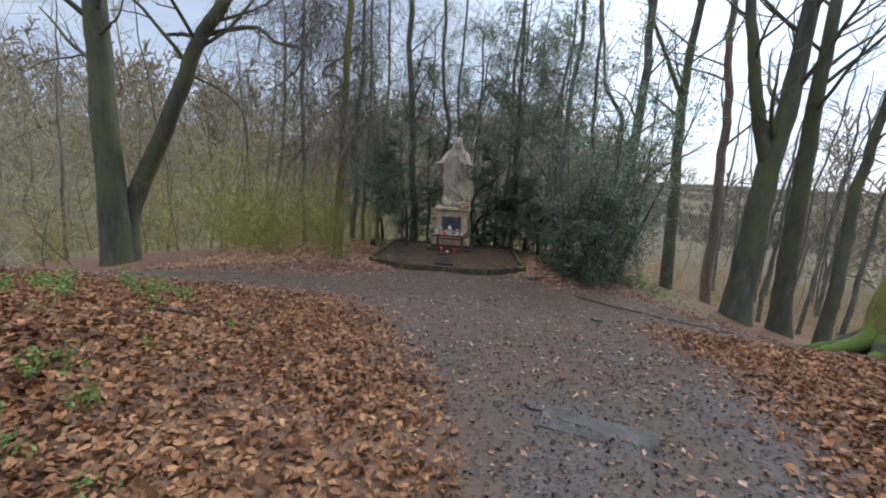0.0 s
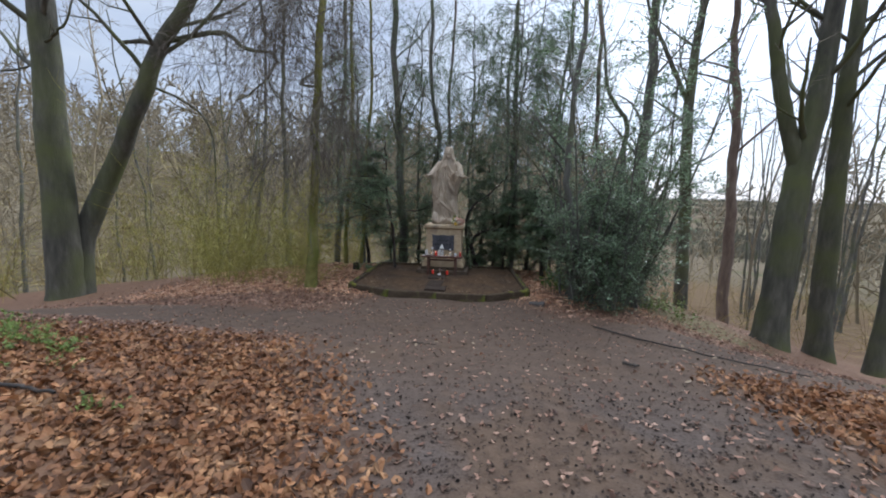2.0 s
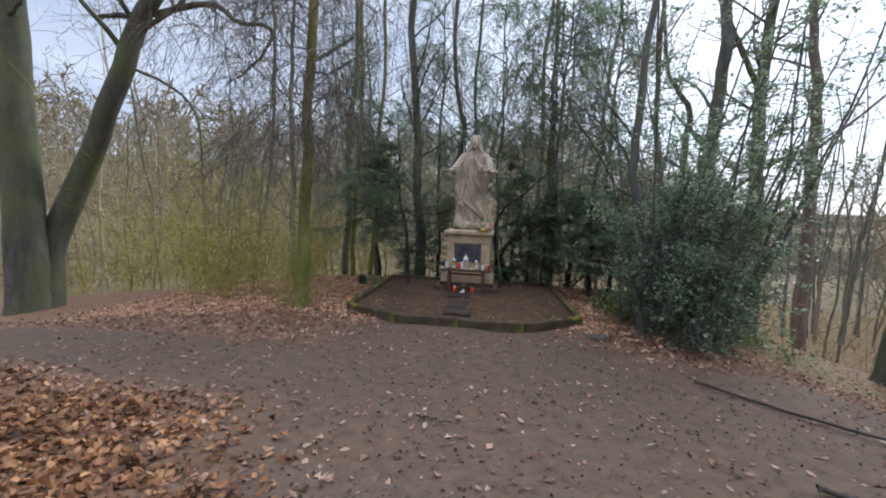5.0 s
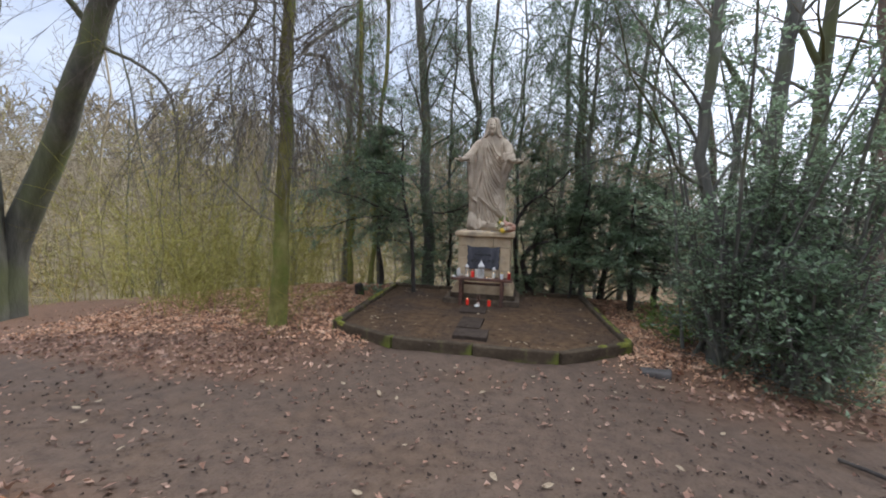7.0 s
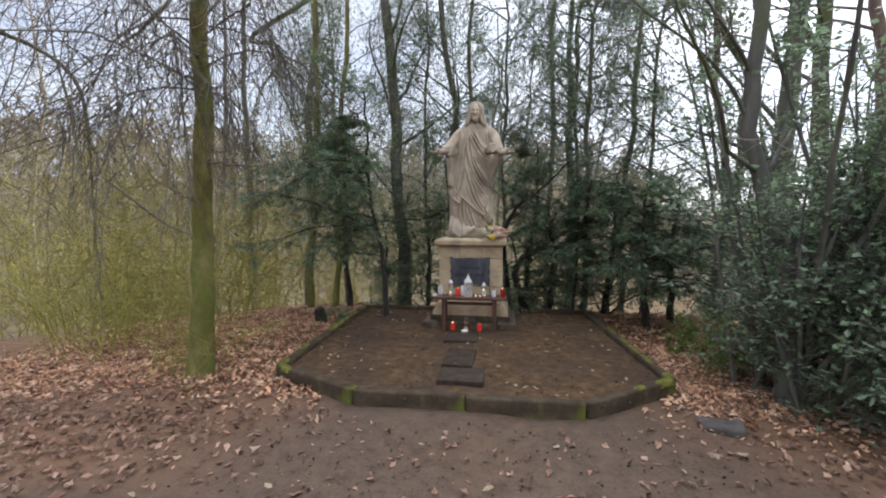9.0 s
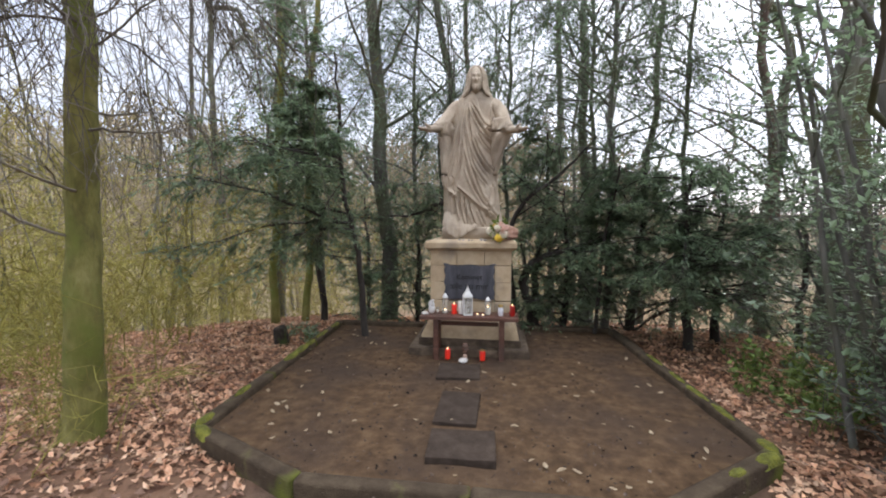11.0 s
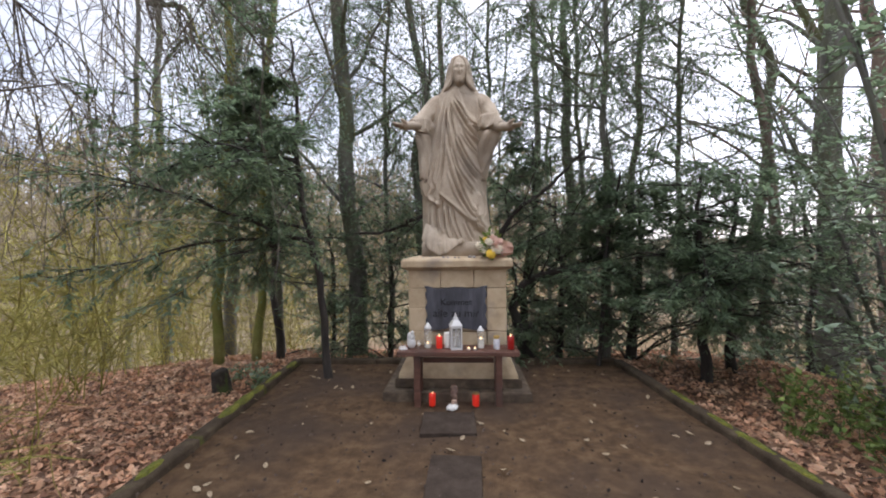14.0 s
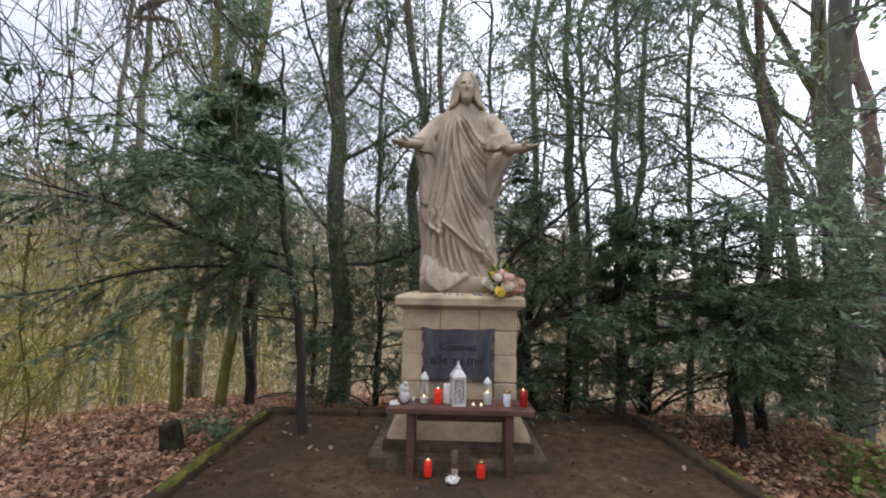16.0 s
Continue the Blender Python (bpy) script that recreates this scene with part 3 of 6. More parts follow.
def flare():
    bm = bmesh.new()
    rings = []
    for w, d, z in ((.57, .49, .30), (.565, .485, .345), (.505, .425, .47), (.485, .405, .50)):
        rings.append([bm.verts.new((PX + sx * w, PY + sy * d - .0, z - Z0)) for sx, sy in ((-1, -1), (1, -1), (1, 1), (-1, 1))])
    for a, b in zip(rings, rings[1:]):
        for k in range(4):
            bm.faces.new((a[k], a[(k + 1) % 4], b[(k + 1) % 4], b[k]))
    bm.faces.new(rings[0][::-1])
    bm.faces.new(rings[-1])
    bmesh.ops.bevel(bm, geom=bm.edges[:], offset=.006, segments=2, affect="EDGES")
    return bm


part("base_moulding", flare(), M_STONE, pedestal)
FY = 12.07                                          # front face of the blocks
# courses of the body: corner blocks and middle blocks
for k, (z0, z1) in enumerate(((.505, .725), (.73, .95), (.955, 1.15))):
    ped("block", -.48, -.29, FY, 12.76, z0, z1, seed=k * 5 + 1)
    ped("block", .29, .48, FY, 12.76, z0, z1, seed=k * 5 + 2)
    ped("block", -.286, .286, FY + .004, 12.755, z0, z1, seed=k * 5 + 3)
ped("block", -.48, -.165, FY, 12.76, 1.155, 1.325, seed=31)
ped("block", -.16, .16, FY, 12.76, 1.155, 1.325, seed=32)
ped("block", .165, .48, FY, 12.76, 1.155, 1.325, seed=33)


def cap():
    bm = bmesh.new()
    rings = []
    for w, d, z in ((.485, .36, 1.325), (.50, .375, 1.335), (.535, .41, 1.355), (.54, .42, 1.365), (.54, .42, 1.42), (.525, .405, 1.437), (.44, .33, 1.462)):
        rings.append([bm.verts.new((PX + sx * w, PY + sy * d, z - Z0)) for sx, sy in ((-1, -1), (1, -1), (1, 1), (-1, 1))])
    for a, b in zip(rings, rings[1:]):
        for k in range(4):
            bm.faces.new((a[k], a[(k + 1) % 4], b[(k + 1) % 4], b[k]))
    bm.faces.new(rings[0][::-1])
    bm.faces.new(rings[-1])
    bmesh.ops.subdivide_edges(bm, edges=[e for e in bm.edges if e.calc_length() > .3], cuts=14)
    for v in bm.verts:
        v.co += noise.noise_vector(v.co * 9) * .004
        if v.co.z < 1.36 - Z0 and v.co.y < 12.06:
            v.co.y += max(0, noise.noise(v.co * 6)) * .03
    return bm


part("cap", cap(), M_STONE, pedestal, "weathered overhanging cap stone with chipped lower edge")


def plaque():
    """A dark sheet with scrolled corners, like a hung parchment."""
    bm = bmesh.new()
    w, h, n = .30, .20, 24
    front, back = [], []
    outline = []
    for k in range(n + 1):
        u = -1 + 2 * k / n
        outline.append((u * w * (1.04 if abs(u) > .78 else 1), h + .006 * math.cos(u * math.pi * 2) + (.012 if abs(u) > .80 else 0)))
    for k in range(1, n):
        v = 1 - 2 * k / n
        outline.append((w - .008 + .008 * math.cos(v * math.pi * 3), v * h))
    for k in range(n + 1):
        u = 1 - 2 * k / n
        outline.append((u * w, -h + .012 * math.cos(u * math.pi * 1.5)))
    for k in range(1, n):
        v = -1 + 2 * k / n
        outline.append((-w + .008 - .008 * math.cos(v * math.pi * 3), v * h))
    front = [bm.verts.new((x, -.022, z)) for x, z in outline]
    back = [bm.verts.new((x * 1.01, 0, z * 1.01)) for x, z in outline]
    bm.faces.new(front)
    bm.faces.new(back[::-1])
    for k in range(len(front)):
        j = (k + 1) % len(front)
        bm.faces.new((front[k], back[k], back[j], front[j]))
    bmesh.ops.recalc_face_normals(bm, faces=bm.faces[:])
    return bm


plate = part("plaque", plaque(), M_SLATE, pedestal, "dark slate plaque with wavy edges and blackletter-like text")
plate.matrix_local = pose(-.012, FY - .001, .955 - Z0)


def lettering(text, x, z, size, parent, mat):
    cu = bpy.data.curves.new("lettering", "FONT")
    cu.body, cu.size, cu.align_x, cu.align_y = text, size, "CENTER", "CENTER"
    cu.extrude, cu.offset = .003, .0010
    tmp = bpy.data.objects.new("lettering", cu)
    scene.collection.objects.link(tmp)
    me = bpy.data.meshes.new_from_object(tmp.evaluated_get(bpy.context.evaluated_depsgraph_get()))
    bpy.data.objects.remove(tmp)
    me.materials.clear()
    me.materials.append(mat)
    group = list(range(len(me.vertices)))          # each letter becomes a part of its own

    def root(i):
        while group[i] != i:
            group[i] = group[group[i]]
            i = group[i]
        return i

    for e in me.edges:
        group[root(e.vertices[0])] = root(e.vertices[1])
    for r in sorted({root(i) for i in range(len(group))}):
        mine = [i for i in range(len(group)) if root(i) == r]
        order = {i: k for k, i in enumerate(mine)}
        faces = [[order[i] for i in f.vertices] for f in me.polygons if f.vertices[0] in order]
        lm = bpy.data.meshes.new("letter")
        lm.from_pydata([me.vertices[i].co[:] for i in mine], [], faces)
        lm.materials.append(mat)
        ob = new("letter", lm)
        ob.parent = parent
        ob.matrix_local = pose(x, -.0245, z, 90)
    bpy.data.meshes.remove(me)


lettering("Kommet", .0, .060, .086, plate, M_BLACK)
lettering("alle zu mir", 0.0, -.048, .108, plate, M_BLACK)


def spline(ctrl, n):
    """A smooth line through a few corner points."""
    c = np.asarray(ctrl, float)
    c = np.vstack([2 * c[0] - c[1], c, 2 * c[-1] - c[-2]])
    out = []
    m = len(c) - 3
    for t in np.linspace(0, m - 1e-6, n):
        i = int(t)
        u = t - i
        p0, p1, p2, p3 = c[i:i + 4]
        out.append(.5 * (2 * p1 + (p2 - p0) * u + (2 * p0 - 5 * p1 + 4 * p2 - p3) * u * u + (3 * p1 - p0 - 3 * p2 + p3) * u ** 3))
    return np.array(out)


def crease(x, z, line, width, depth):
    """A fold of cloth along a line on the front of the robe: a groove with a rounded ridge on its lower side."""
    pts = spline(line, 22)
    best, signed, share = np.full(x.shape, 9.0), np.zeros(x.shape), np.zeros(x.shape)
    for i in range(21):
        a, d = pts[i], pts[i + 1] - pts[i]
        L = math.hypot(*d)
        t = np.clip(((x - a[0]) * d[0] + (z - a[1]) * d[1]) / (L * L), 0, 1)
        ex, ez = x - a[0] - t * d[0], z - a[1] - t * d[1]
        e = np.hypot(ex, ez)
        hit = e < best
        best = np.where(hit, e, best)
        signed = np.where(hit, np.sign(ex * d[1] - ez * d[0]) * e, signed)
        share = np.where(hit, (i + t) / 21, share)
    ends = np.clip(np.minimum(share / .12, (1 - share) / .16), 0, 1)
    groove = -np.exp(-(signed / width) ** 2) + .85 * np.exp(-((signed - 2.3 * width) / (1.5 * width)) ** 2) + .35 * np.exp(-((signed + 2.3 * width) / (1.6 * width)) ** 2)
    return depth * ends * groove


# the fall of the cloth: x and height along each fold
MANTLE = [[(-0.098, 3.102), (-0.13, 2.864), (-0.198, 2.504), (-0.246, 2.265), (-0.267, 2.159)],
          [(-0.071, 3.086), (-0.098, 2.769), (-0.13, 2.398), (-0.177, 2.122)], [(-0.05, 3.097), (-0.034, 2.822), (0.019, 2.557), (0.124, 2.345), (0.225, 2.217)],
          [(-0.034, 3.118), (0.024, 2.954), (0.114, 2.79), (0.246, 2.631), (0.362, 2.572)],
          [(-0.098, 2.822), (-0.05, 2.504), (0.045, 2.186), (0.161, 1.921), (0.352, 1.666)], [(-0.04, 2.583), (0.013, 2.371), (0.098, 2.228), (0.193, 2.095)],
          [(0.003, 2.705), (0.087, 2.514), (0.172, 2.371), (0.262, 2.276)], [(-0.167, 3.033), (-0.198, 2.742), (-0.241, 2.424), (-0.283, 2.249)],
          [(-0.23, 2.954), (-0.267, 2.716), (-0.299, 2.504), (-0.31, 2.292)], [(-0.071, 2.345), (0.024, 2.08), (0.177, 1.841), (0.31, 1.73)]]
CHEST = [[(-0.024, 3.129), (0.056, 2.98), (0.14, 2.853), (0.235, 2.79), (0.378, 2.652)], [(0.024, 3.055), (0.066, 2.98), (0.087, 2.959)],
         [(0.246, 3.086), (0.251, 2.98), (0.241, 2.864)], [(0.288, 3.086), (0.32, 2.97), (0.384, 2.906)], [(0.13, 2.822), (0.193, 2.806), (0.246, 2.811)],
         [(0.077, 2.811), (0.161, 2.705), (0.267, 2.625), (0.362, 2.61)], [(0.14, 2.806), (0.235, 2.731), (0.331, 2.673)],
         [(0.061, 2.737), (0.14, 2.61), (0.235, 2.504), (0.299, 2.472)], [(-0.272, 2.98), (-0.31, 2.864), (-0.32, 2.758)]]
SKIRT = [[(-0.241, 2.228), (-0.22, 2.154), (-0.241, 2.08), (-0.209, 2.016)], [(-0.167, 2.037), (-0.161, 1.868), (-0.13, 1.698)],
         [(-0.05, 1.947), (-0.008, 1.783), (0.056, 1.624)], [(-0.103, 1.974), (-0.082, 1.815), (-0.056, 1.645)],
         [(0.098, 1.825), (0.14, 1.719), (0.193, 1.619)], [(-0.294, 2.037), (-0.288, 1.841), (-0.299, 1.624)], [(-0.235, 1.99), (-0.23, 1.815), (-0.23, 1.645)],
         [(0.214, 1.984), (0.193, 1.815), (0.235, 1.735)], [(0.257, 2.345), (0.304, 2.292), (0.267, 2.228)], [(0.246, 2.122), (0.278, 1.974), (0.267, 1.841)]]


def statue():
    """A robed figure with outspread arms on a low plinth, in one sandstone mesh."""
    vs, fs, count = [], [], [0]

    def loft(rings, n):
        """Rings of n corners each, closed at both ends."""
        rings = np.asarray(rings, float)
        rings = np.concatenate([rings[:1].mean(1, keepdims=True).repeat(n, 1), rings, rings[-1:].mean(1, keepdims=True).repeat(n, 1)])
        m = len(rings)
        i = count[0] + (np.arange(m - 1)[:, None] * n + np.arange(n)[None])
        j = count[0] + (np.arange(m - 1)[:, None] * n + (np.arange(n)[None] + 1) % n)
        vs.append(rings.reshape(-1, 3))
        fs.append(np.stack([i, j, j + n, i + n], -1).reshape(-1, 4))
        count[0] += m * n

    # robe: height, centre x, centre y, half width, half depth
    body = [(1.585, .0, 12.38, .370, .26), (1.66, .0, 12.38, .365, .255), (1.80, -.015, 12.39, .345, .24), (2.06, -.03, 12.40, .330, .228),
            (2.22, -.03, 12.405, .332, .22), (2.38, -.025, 12.41, .325, .212), (2.56, -.005, 12.42, .300, .203), (2.72, .02, 12.43, .278, .20), (2.85, .03, 12.44, .265, .19),
            (2.98, .035, 12.45, .268, .178), (3.09, .038, 12.46, .268, .168), (3.165, .04, 12.46, .240, .150), (3.21, .04, 12.45, .175, .124), (3.24, .04, 12.44, .110, .105), (3.265, .04, 12.43, .08, .09)]
    zs = np.concatenate([np.linspace(1.585, 3.0, 210), np.linspace(3.01, 3.265, 30)])
    bz = [b[0] for b in body]
    cx, cy, rx, ry = [np.interp(zs, bz, [b[i] for b in body])[:, None] for i in (1, 2, 3, 4)]
    a = np.concatenate([np.linspace(math.pi * .93, math.pi * 2.07, 161), np.linspace(math.pi * 2.07, math.pi * 2.93, 26)[1:-1]])
    ca, sa = np.cos(a)[None], np.sin(a)[None]
    z = np.broadcast_to(zs[:, None], (len(zs), len(a)))
    x = cx + ca * rx
    front = np.clip(.25 - sa * 1.6, 0, 1)
    top = np.interp(zs, [3.13, 3.21], [1, 0])[:, None]
    d = np.zeros(x.shape)
    for k, line in enumerate(MANTLE):
        d = d + crease(x, z, line, .0095, .031)
    for k, line in enumerate(CHEST):
        d = d + crease(x, z, line, .0085, .025)
    for k, line in enumerate(SKIRT):
        d = d + crease(x, z, line, .0105, .034)
    hem = np.interp(x, [-.36, -.18, -.165, -.01, .20, .39], [2.12, 1.965, 2.08, 1.947, 1.76, 1.60])          # edge of the mantle over the robe
    under = step(.0, -.012, z - hem)
    edge = .012 * np.exp(-((z - hem - .018) / .016) ** 2)
    neck = step(.015, 0, x - (.035 + (3.16 - z) * .35)) * step(2.80, 2.84, z)      # tunic at the breast lies deeper than the mantle
    d = d - under * .040 + edge - .014 * (1 - neck) * step(2.92, 2.98, z + (x - .12) * .8)
    d = d * front + (1 - front) * .02 * np.sin(a * 16 + np.sin(zs * 4)[:, None])
    d = np.maximum(d, -.075) * top
    loft(np.stack([x + ca * d, cy + sa * (ry + d), z], -1), len(a))

    def limb(points, n=28, folds=0.0, f=9):
        """points: x, y, z, radius across, radius upright."""
        line = spline(points, (len(points) - 1) * 6 + 1)
        way = norm(np.gradient(line[:, :3], axis=0))
        side = norm(cross(way, [0, 0, 1.0]))
        up = cross(side, way)
        a = 2 * np.pi * np.arange(n)[None] / n
        j = np.arange(len(line))[:, None]
        w = 1 + folds * np.sin(a * 5 + j * .3) + folds * .5 * np.sin(a * 8 - j * .2)
        rows = line[:, None, :3] + (w * np.cos(a) * line[:, 3:4])[..., None] * side[:, None] + (w * np.sin(a) * line[:, 4:5])[..., None] * up[:, None]
        loft(rows, n)

    # sleeves, wide at the wrist and hanging
    limb([(-.12, 12.46, 3.12, .055, .055), (-.19, 12.44, 3.09, .082, .085), (-.265, 12.40, 2.99, .082, .092), (-.335, 12.29, 2.87, .074, .090), (-.385, 12.20, 2.81, .058, .074), (-.425, 12.145, 2.785, .047, .056)], folds=.05)
    limb([(.20, 12.46, 3.13, .055, .055), (.27, 12.44, 3.09, .082, .085), (.335, 12.41, 2.99, .084, .095), (.385, 12.30, 2.85, .080, .100), (.42, 12.20, 2.775, .062, .078), (.455, 12.15, 2.75, .050, .058)], folds=.05)
    # hanging ends of the sleeves and of the mantle over the forearm
    limb([(-.32, 12.28, 2.86, .08, .09), (-.335, 12.26, 2.72, .075, .09), (-.32, 12.27, 2.58, .06, .08), (-.305, 12.29, 2.42, .04, .06)], folds=.10)
    limb([(.33, 12.29, 2.88, .10, .12), (.345, 12.27, 2.72, .115, .12), (.31, 12.30, 2.58, .09, .10), (.285, 12.32, 2.44, .06, .08), (.27, 12.34, 2.24, .035, .05)], folds=.12)
    limb([(-.285, 12.32, 2.82, .07, .08), (-.315, 12.28, 2.58, .05, .07), (-.325, 12.27, 2.35, .045, .055), (-.325, 12.27, 2.18, .035, .045), (-.30, 12.28, 2.08, .02, .03)], folds=.12)
    # hem spread over the plinth
    rows = []
    for u in np.linspace(0, 1, 44):
        v = np.concatenate([np.linspace(0, 1, 14), np.linspace(1, 0, 14)])
        back = np.repeat([0.0, .07], 14)
        low = float(np.interp(u, [0, .18, .42, .62, .82, 1], [1.63, 1.53, 1.462, 1.50, 1.56, 1.615]))
        z = 1.80 - .12 * u + (low - 1.80 + .12 * u) * v
        y = 12.105 + .13 * (1 - v) ** 1.6 + back + (.020 * math.sin(u * 17 + .6 + 1.2 * v[5]) + .012 * math.sin(u * 31)) * np.sqrt(v) + .05 * (abs(2 * u - 1) ** 6)
        rows.append(np.stack([-.355 + .43 * u + .03 * (1 - v) * (1 - 2 * u), y, z], -1))
    loft(rows, 28)
    # forearms, palms and fingers
    for s, wx, wy, wz, hx, hy, hz in ((-1, -.385, 12.17, 2.785, -.475, 12.08, 2.755), (1, .425, 12.17, 2.745, .515, 12.09, 2.725)):
        limb([(wx - s * .03, wy + .04, wz + .012, .036, .036), (wx, wy, wz, .040, .040), (hx, hy, hz, .052, .044), (hx + s * .05, hy - .03, hz - .004, .052, .036)], 16)
        for q in range(4):
            sp = (q - 1.5) * .024
            limb([(hx + s * .04, hy - .03 + sp * .9, hz - .004, .017, .016), (hx + s * .085, hy - .055 + sp * 1.2, hz - .006, .016, .014),
                  (hx + s * .125, hy - .065 + sp * 1.35, hz + .004, .013, .011)], 8)
        limb([(hx, hy - .045, hz + .012, .019, .018), (hx + s * .025, hy - .085, hz + .03, .016, .014), (hx + s * .05, hy - .10, hz + .04, .012, .011)], 8)
    # neck, head, hair to the shoulders, beard
    limb([(.04, 12.44, 3.14, .075, .075), (.04, 12.425, 3.28, .066, .066)], 20)

    def blob(x, y, z, rx, ry, rz):
        v, h = np.linspace(-1.45, 1.45, 15)[:, None], 2 * math.pi * np.arange(24)[None] / 24
        loft(np.stack([x + rx * np.cos(v) * np.cos(h), y + ry * np.cos(v) * np.sin(h), z + rz * np.sin(v) + 0 * h], -1), 24)

    # head: an oval whose front is drawn out into brow, nose and beard
    v, h = np.linspace(-1.5, 1.5, 56)[:, None], 2 * math.pi * np.arange(72)[None] / 72
    u, w = .074 * np.cos(v) * np.cos(h), .136 * np.sin(v) + 0 * h
    near = np.clip(-np.sin(h) * np.cos(v) * 2, 0, 1)
    out = (.026 * np.exp(-(u / .011) ** 2) * np.interp(w, [-.030, -.018, .035, .05], [0, 1, .35, 0]) + .007 * np.exp(-((w - .044) / .010) ** 2 - (u / .045) ** 2)
           - .012 * np.exp(-((np.abs(u) - .027) / .014) ** 2 - ((w - .022) / .013) ** 2) + .007 * np.exp(-((np.abs(u) - .038) / .014) ** 2 - (w / .018) ** 2)
           - .006 * np.exp(-((w + .048) / .005) ** 2 - (u / .020) ** 2) + .028 * np.exp(-((w + .100) / .045) ** 2 - (u / .050) ** 2)
           + .003 * np.sin(u * 420 + w * 90) * step(-.045, -.065, w))
    loft(np.stack([.042 + u * (1 - .06 * step(0, -.12, w)), 12.365 + .092 * np.cos(v) * np.sin(h) - near * out * 1.4, 3.375 + 1.24 * w], -1), 72)
    blob(.042, 12.425, 3.440, .095, .110, .128)
    for s in (-1, 1):
        for k in range(9):
            q = k * .45
            e = .008 * math.sin(k * 2.4)
            limb([(.042 + s * (.004 + .016 * q), 12.350 + .030 * q, 3.545 + .006 * q, .015, .013), (.042 + s * (.050 + .011 * q), 12.338 + .036 * q, 3.516, .016, .018),
                  (.042 + s * (.076 + .010 * q + e), 12.336 + .038 * q, 3.445, .016, .018), (.042 + s * (.078 + .013 * q - e), 12.338 + .038 * q, 3.375, .018, .019),
                  (.042 + s * (.084 + .014 * q + e), 12.334 + .037 * q, 3.315, .019, .020), (.042 + s * (.096 + .015 * q - e), 12.328 + .037 * q, 3.262 + e, .020, .020),
                  (.042 + s * (.122 + .015 * q + e), 12.328 + .037 * q, 3.218 - .004 * q, .020, .019), (.042 + s * (.152 + .014 * q), 12.330 + .037 * q, 3.192 - .006 * q + e, .010, .010)], 10, folds=.12)
    limb([(.042, 12.50, 3.48, .09, .06), (.042, 12.52, 3.32, .11, .06), (.042, 12.53, 3.14, .13, .05)], 16, folds=.06)
    # plinth
    x = .045 + .395 * np.array([-1, -.98, .98, 1, 1, .98, -.98, -1])
    y = 12.44 + .30 * np.array([-.975, -1, -1, -.975, .975, 1, 1, .975])
    loft([np.stack([.045 + (x - .045) * q, 12.44 + (y - 12.44) * q, np.full(8, z)], -1) for z, q in ((1.45, 1), (1.59, 1), (1.605, .975))], 8)
    return build("statue", np.concatenate(vs), np.concatenate(fs), M_SAND, True)


figure = new("statue", statue())
tagged(figure, "pale sandstone statue of a robed figure with outspread arms", "statue")

# ---------------------------------------------------------------- bench
BX, BY, BZ = 0.005, 11.79, TOP
bench = thing("bench", pose(BX, BY, BZ), "red-brown painted wooden bench used as a candle table", "bench")
part("seat_plank", box(-.545, .545, -.14, -.002, .437, .478, .006, .002, 1, cuts=1), M_WOOD, bench)
part("seat_plank", box(-.545, .545, .002, .14, .437, .478, .006, .002, 2, cuts=1), M_WOOD, bench)
for sx in (-1, 1):
    part("leg", box(sx * .365 - .03, sx * .365 + .03, -.11, -.045, -.03, .437, .006), M_WOOD, bench)
    part("leg", box(sx * .365 - .03, sx * .365 + .03, .045, .11, -.03, .437, .006), M_WOOD, bench)
    part("cross_bar", box(sx * .365 - .03, sx * .365 + .03, -.045, .045, .36, .437, .004), M_WOOD, bench)
part("stretcher", box(-.329, .329, .055, .085, .33, .375, .004), M_WOOD, bench)
SEAT = BZ + .478


# ---------------------------------------------------------------- trees
def stem(rng, ctrl, r0, r1, n=26, flare_at=0.0, wobble=0.012, bend=0.045):
    pts = spline(ctrl, n)
    pts[1:-1] += rng.normal(0, wobble, (n - 2, 3)) * [1, 1, .3]
    h = pts[:, 2] - pts[0, 2]
    for q in (0, 1):
        pts[:, q] += np.clip(h / 1.5, 0, 1) * bend * (np.sin(h * rng.uniform(1.0, 1.8) + rng.uniform(0, 6)) + .5 * np.sin(h * rng.uniform(2.5, 4) + rng.uniform(0, 6)))
    rad = np.linspace(r0, r1, n) * (1 + rng.normal(0, .015, n))
    if flare_at:
        h = pts[:, 2] - pts[0, 2]
        rad = rad * (1 + flare_at * np.exp(-np.clip(h, 0, None) / .35))
    return pts, rad


def split_lines(batches, limit):
    thick, thin = [], []
    for p, r, k in batches:
        big = r[:, 0] >= limit
        if big.any():
            thick.append((p[big], r[big], k))
        if (~big).any():
            thin.append((p[~big], r[~big], k))
    return thick, thin


BARE = [(10, .46, .30, .30, .85, .10, .05, 6, 7), (6, .25, .45, .50, .75, .14, .03, 4, 5), (5, .2, .42, .5, .7, .16, .0, 3, 3)]
SLIM = [(9, .35, .24, .33, .8, .10, .06, 5, 5), (5, .25, .45, .5, .75, .14, .02, 3, 3), (4, .2, .45, .5, .7, .16, .0, 3, 3)]


FINE = [(13, .28, .24, .33, .8, .12, .05, 5, 6), (7, .2, .42, .5, .8, .16, .0, 3, 4), (6, .2, .45, .5, .75, .18, -.03, 3, 3)]


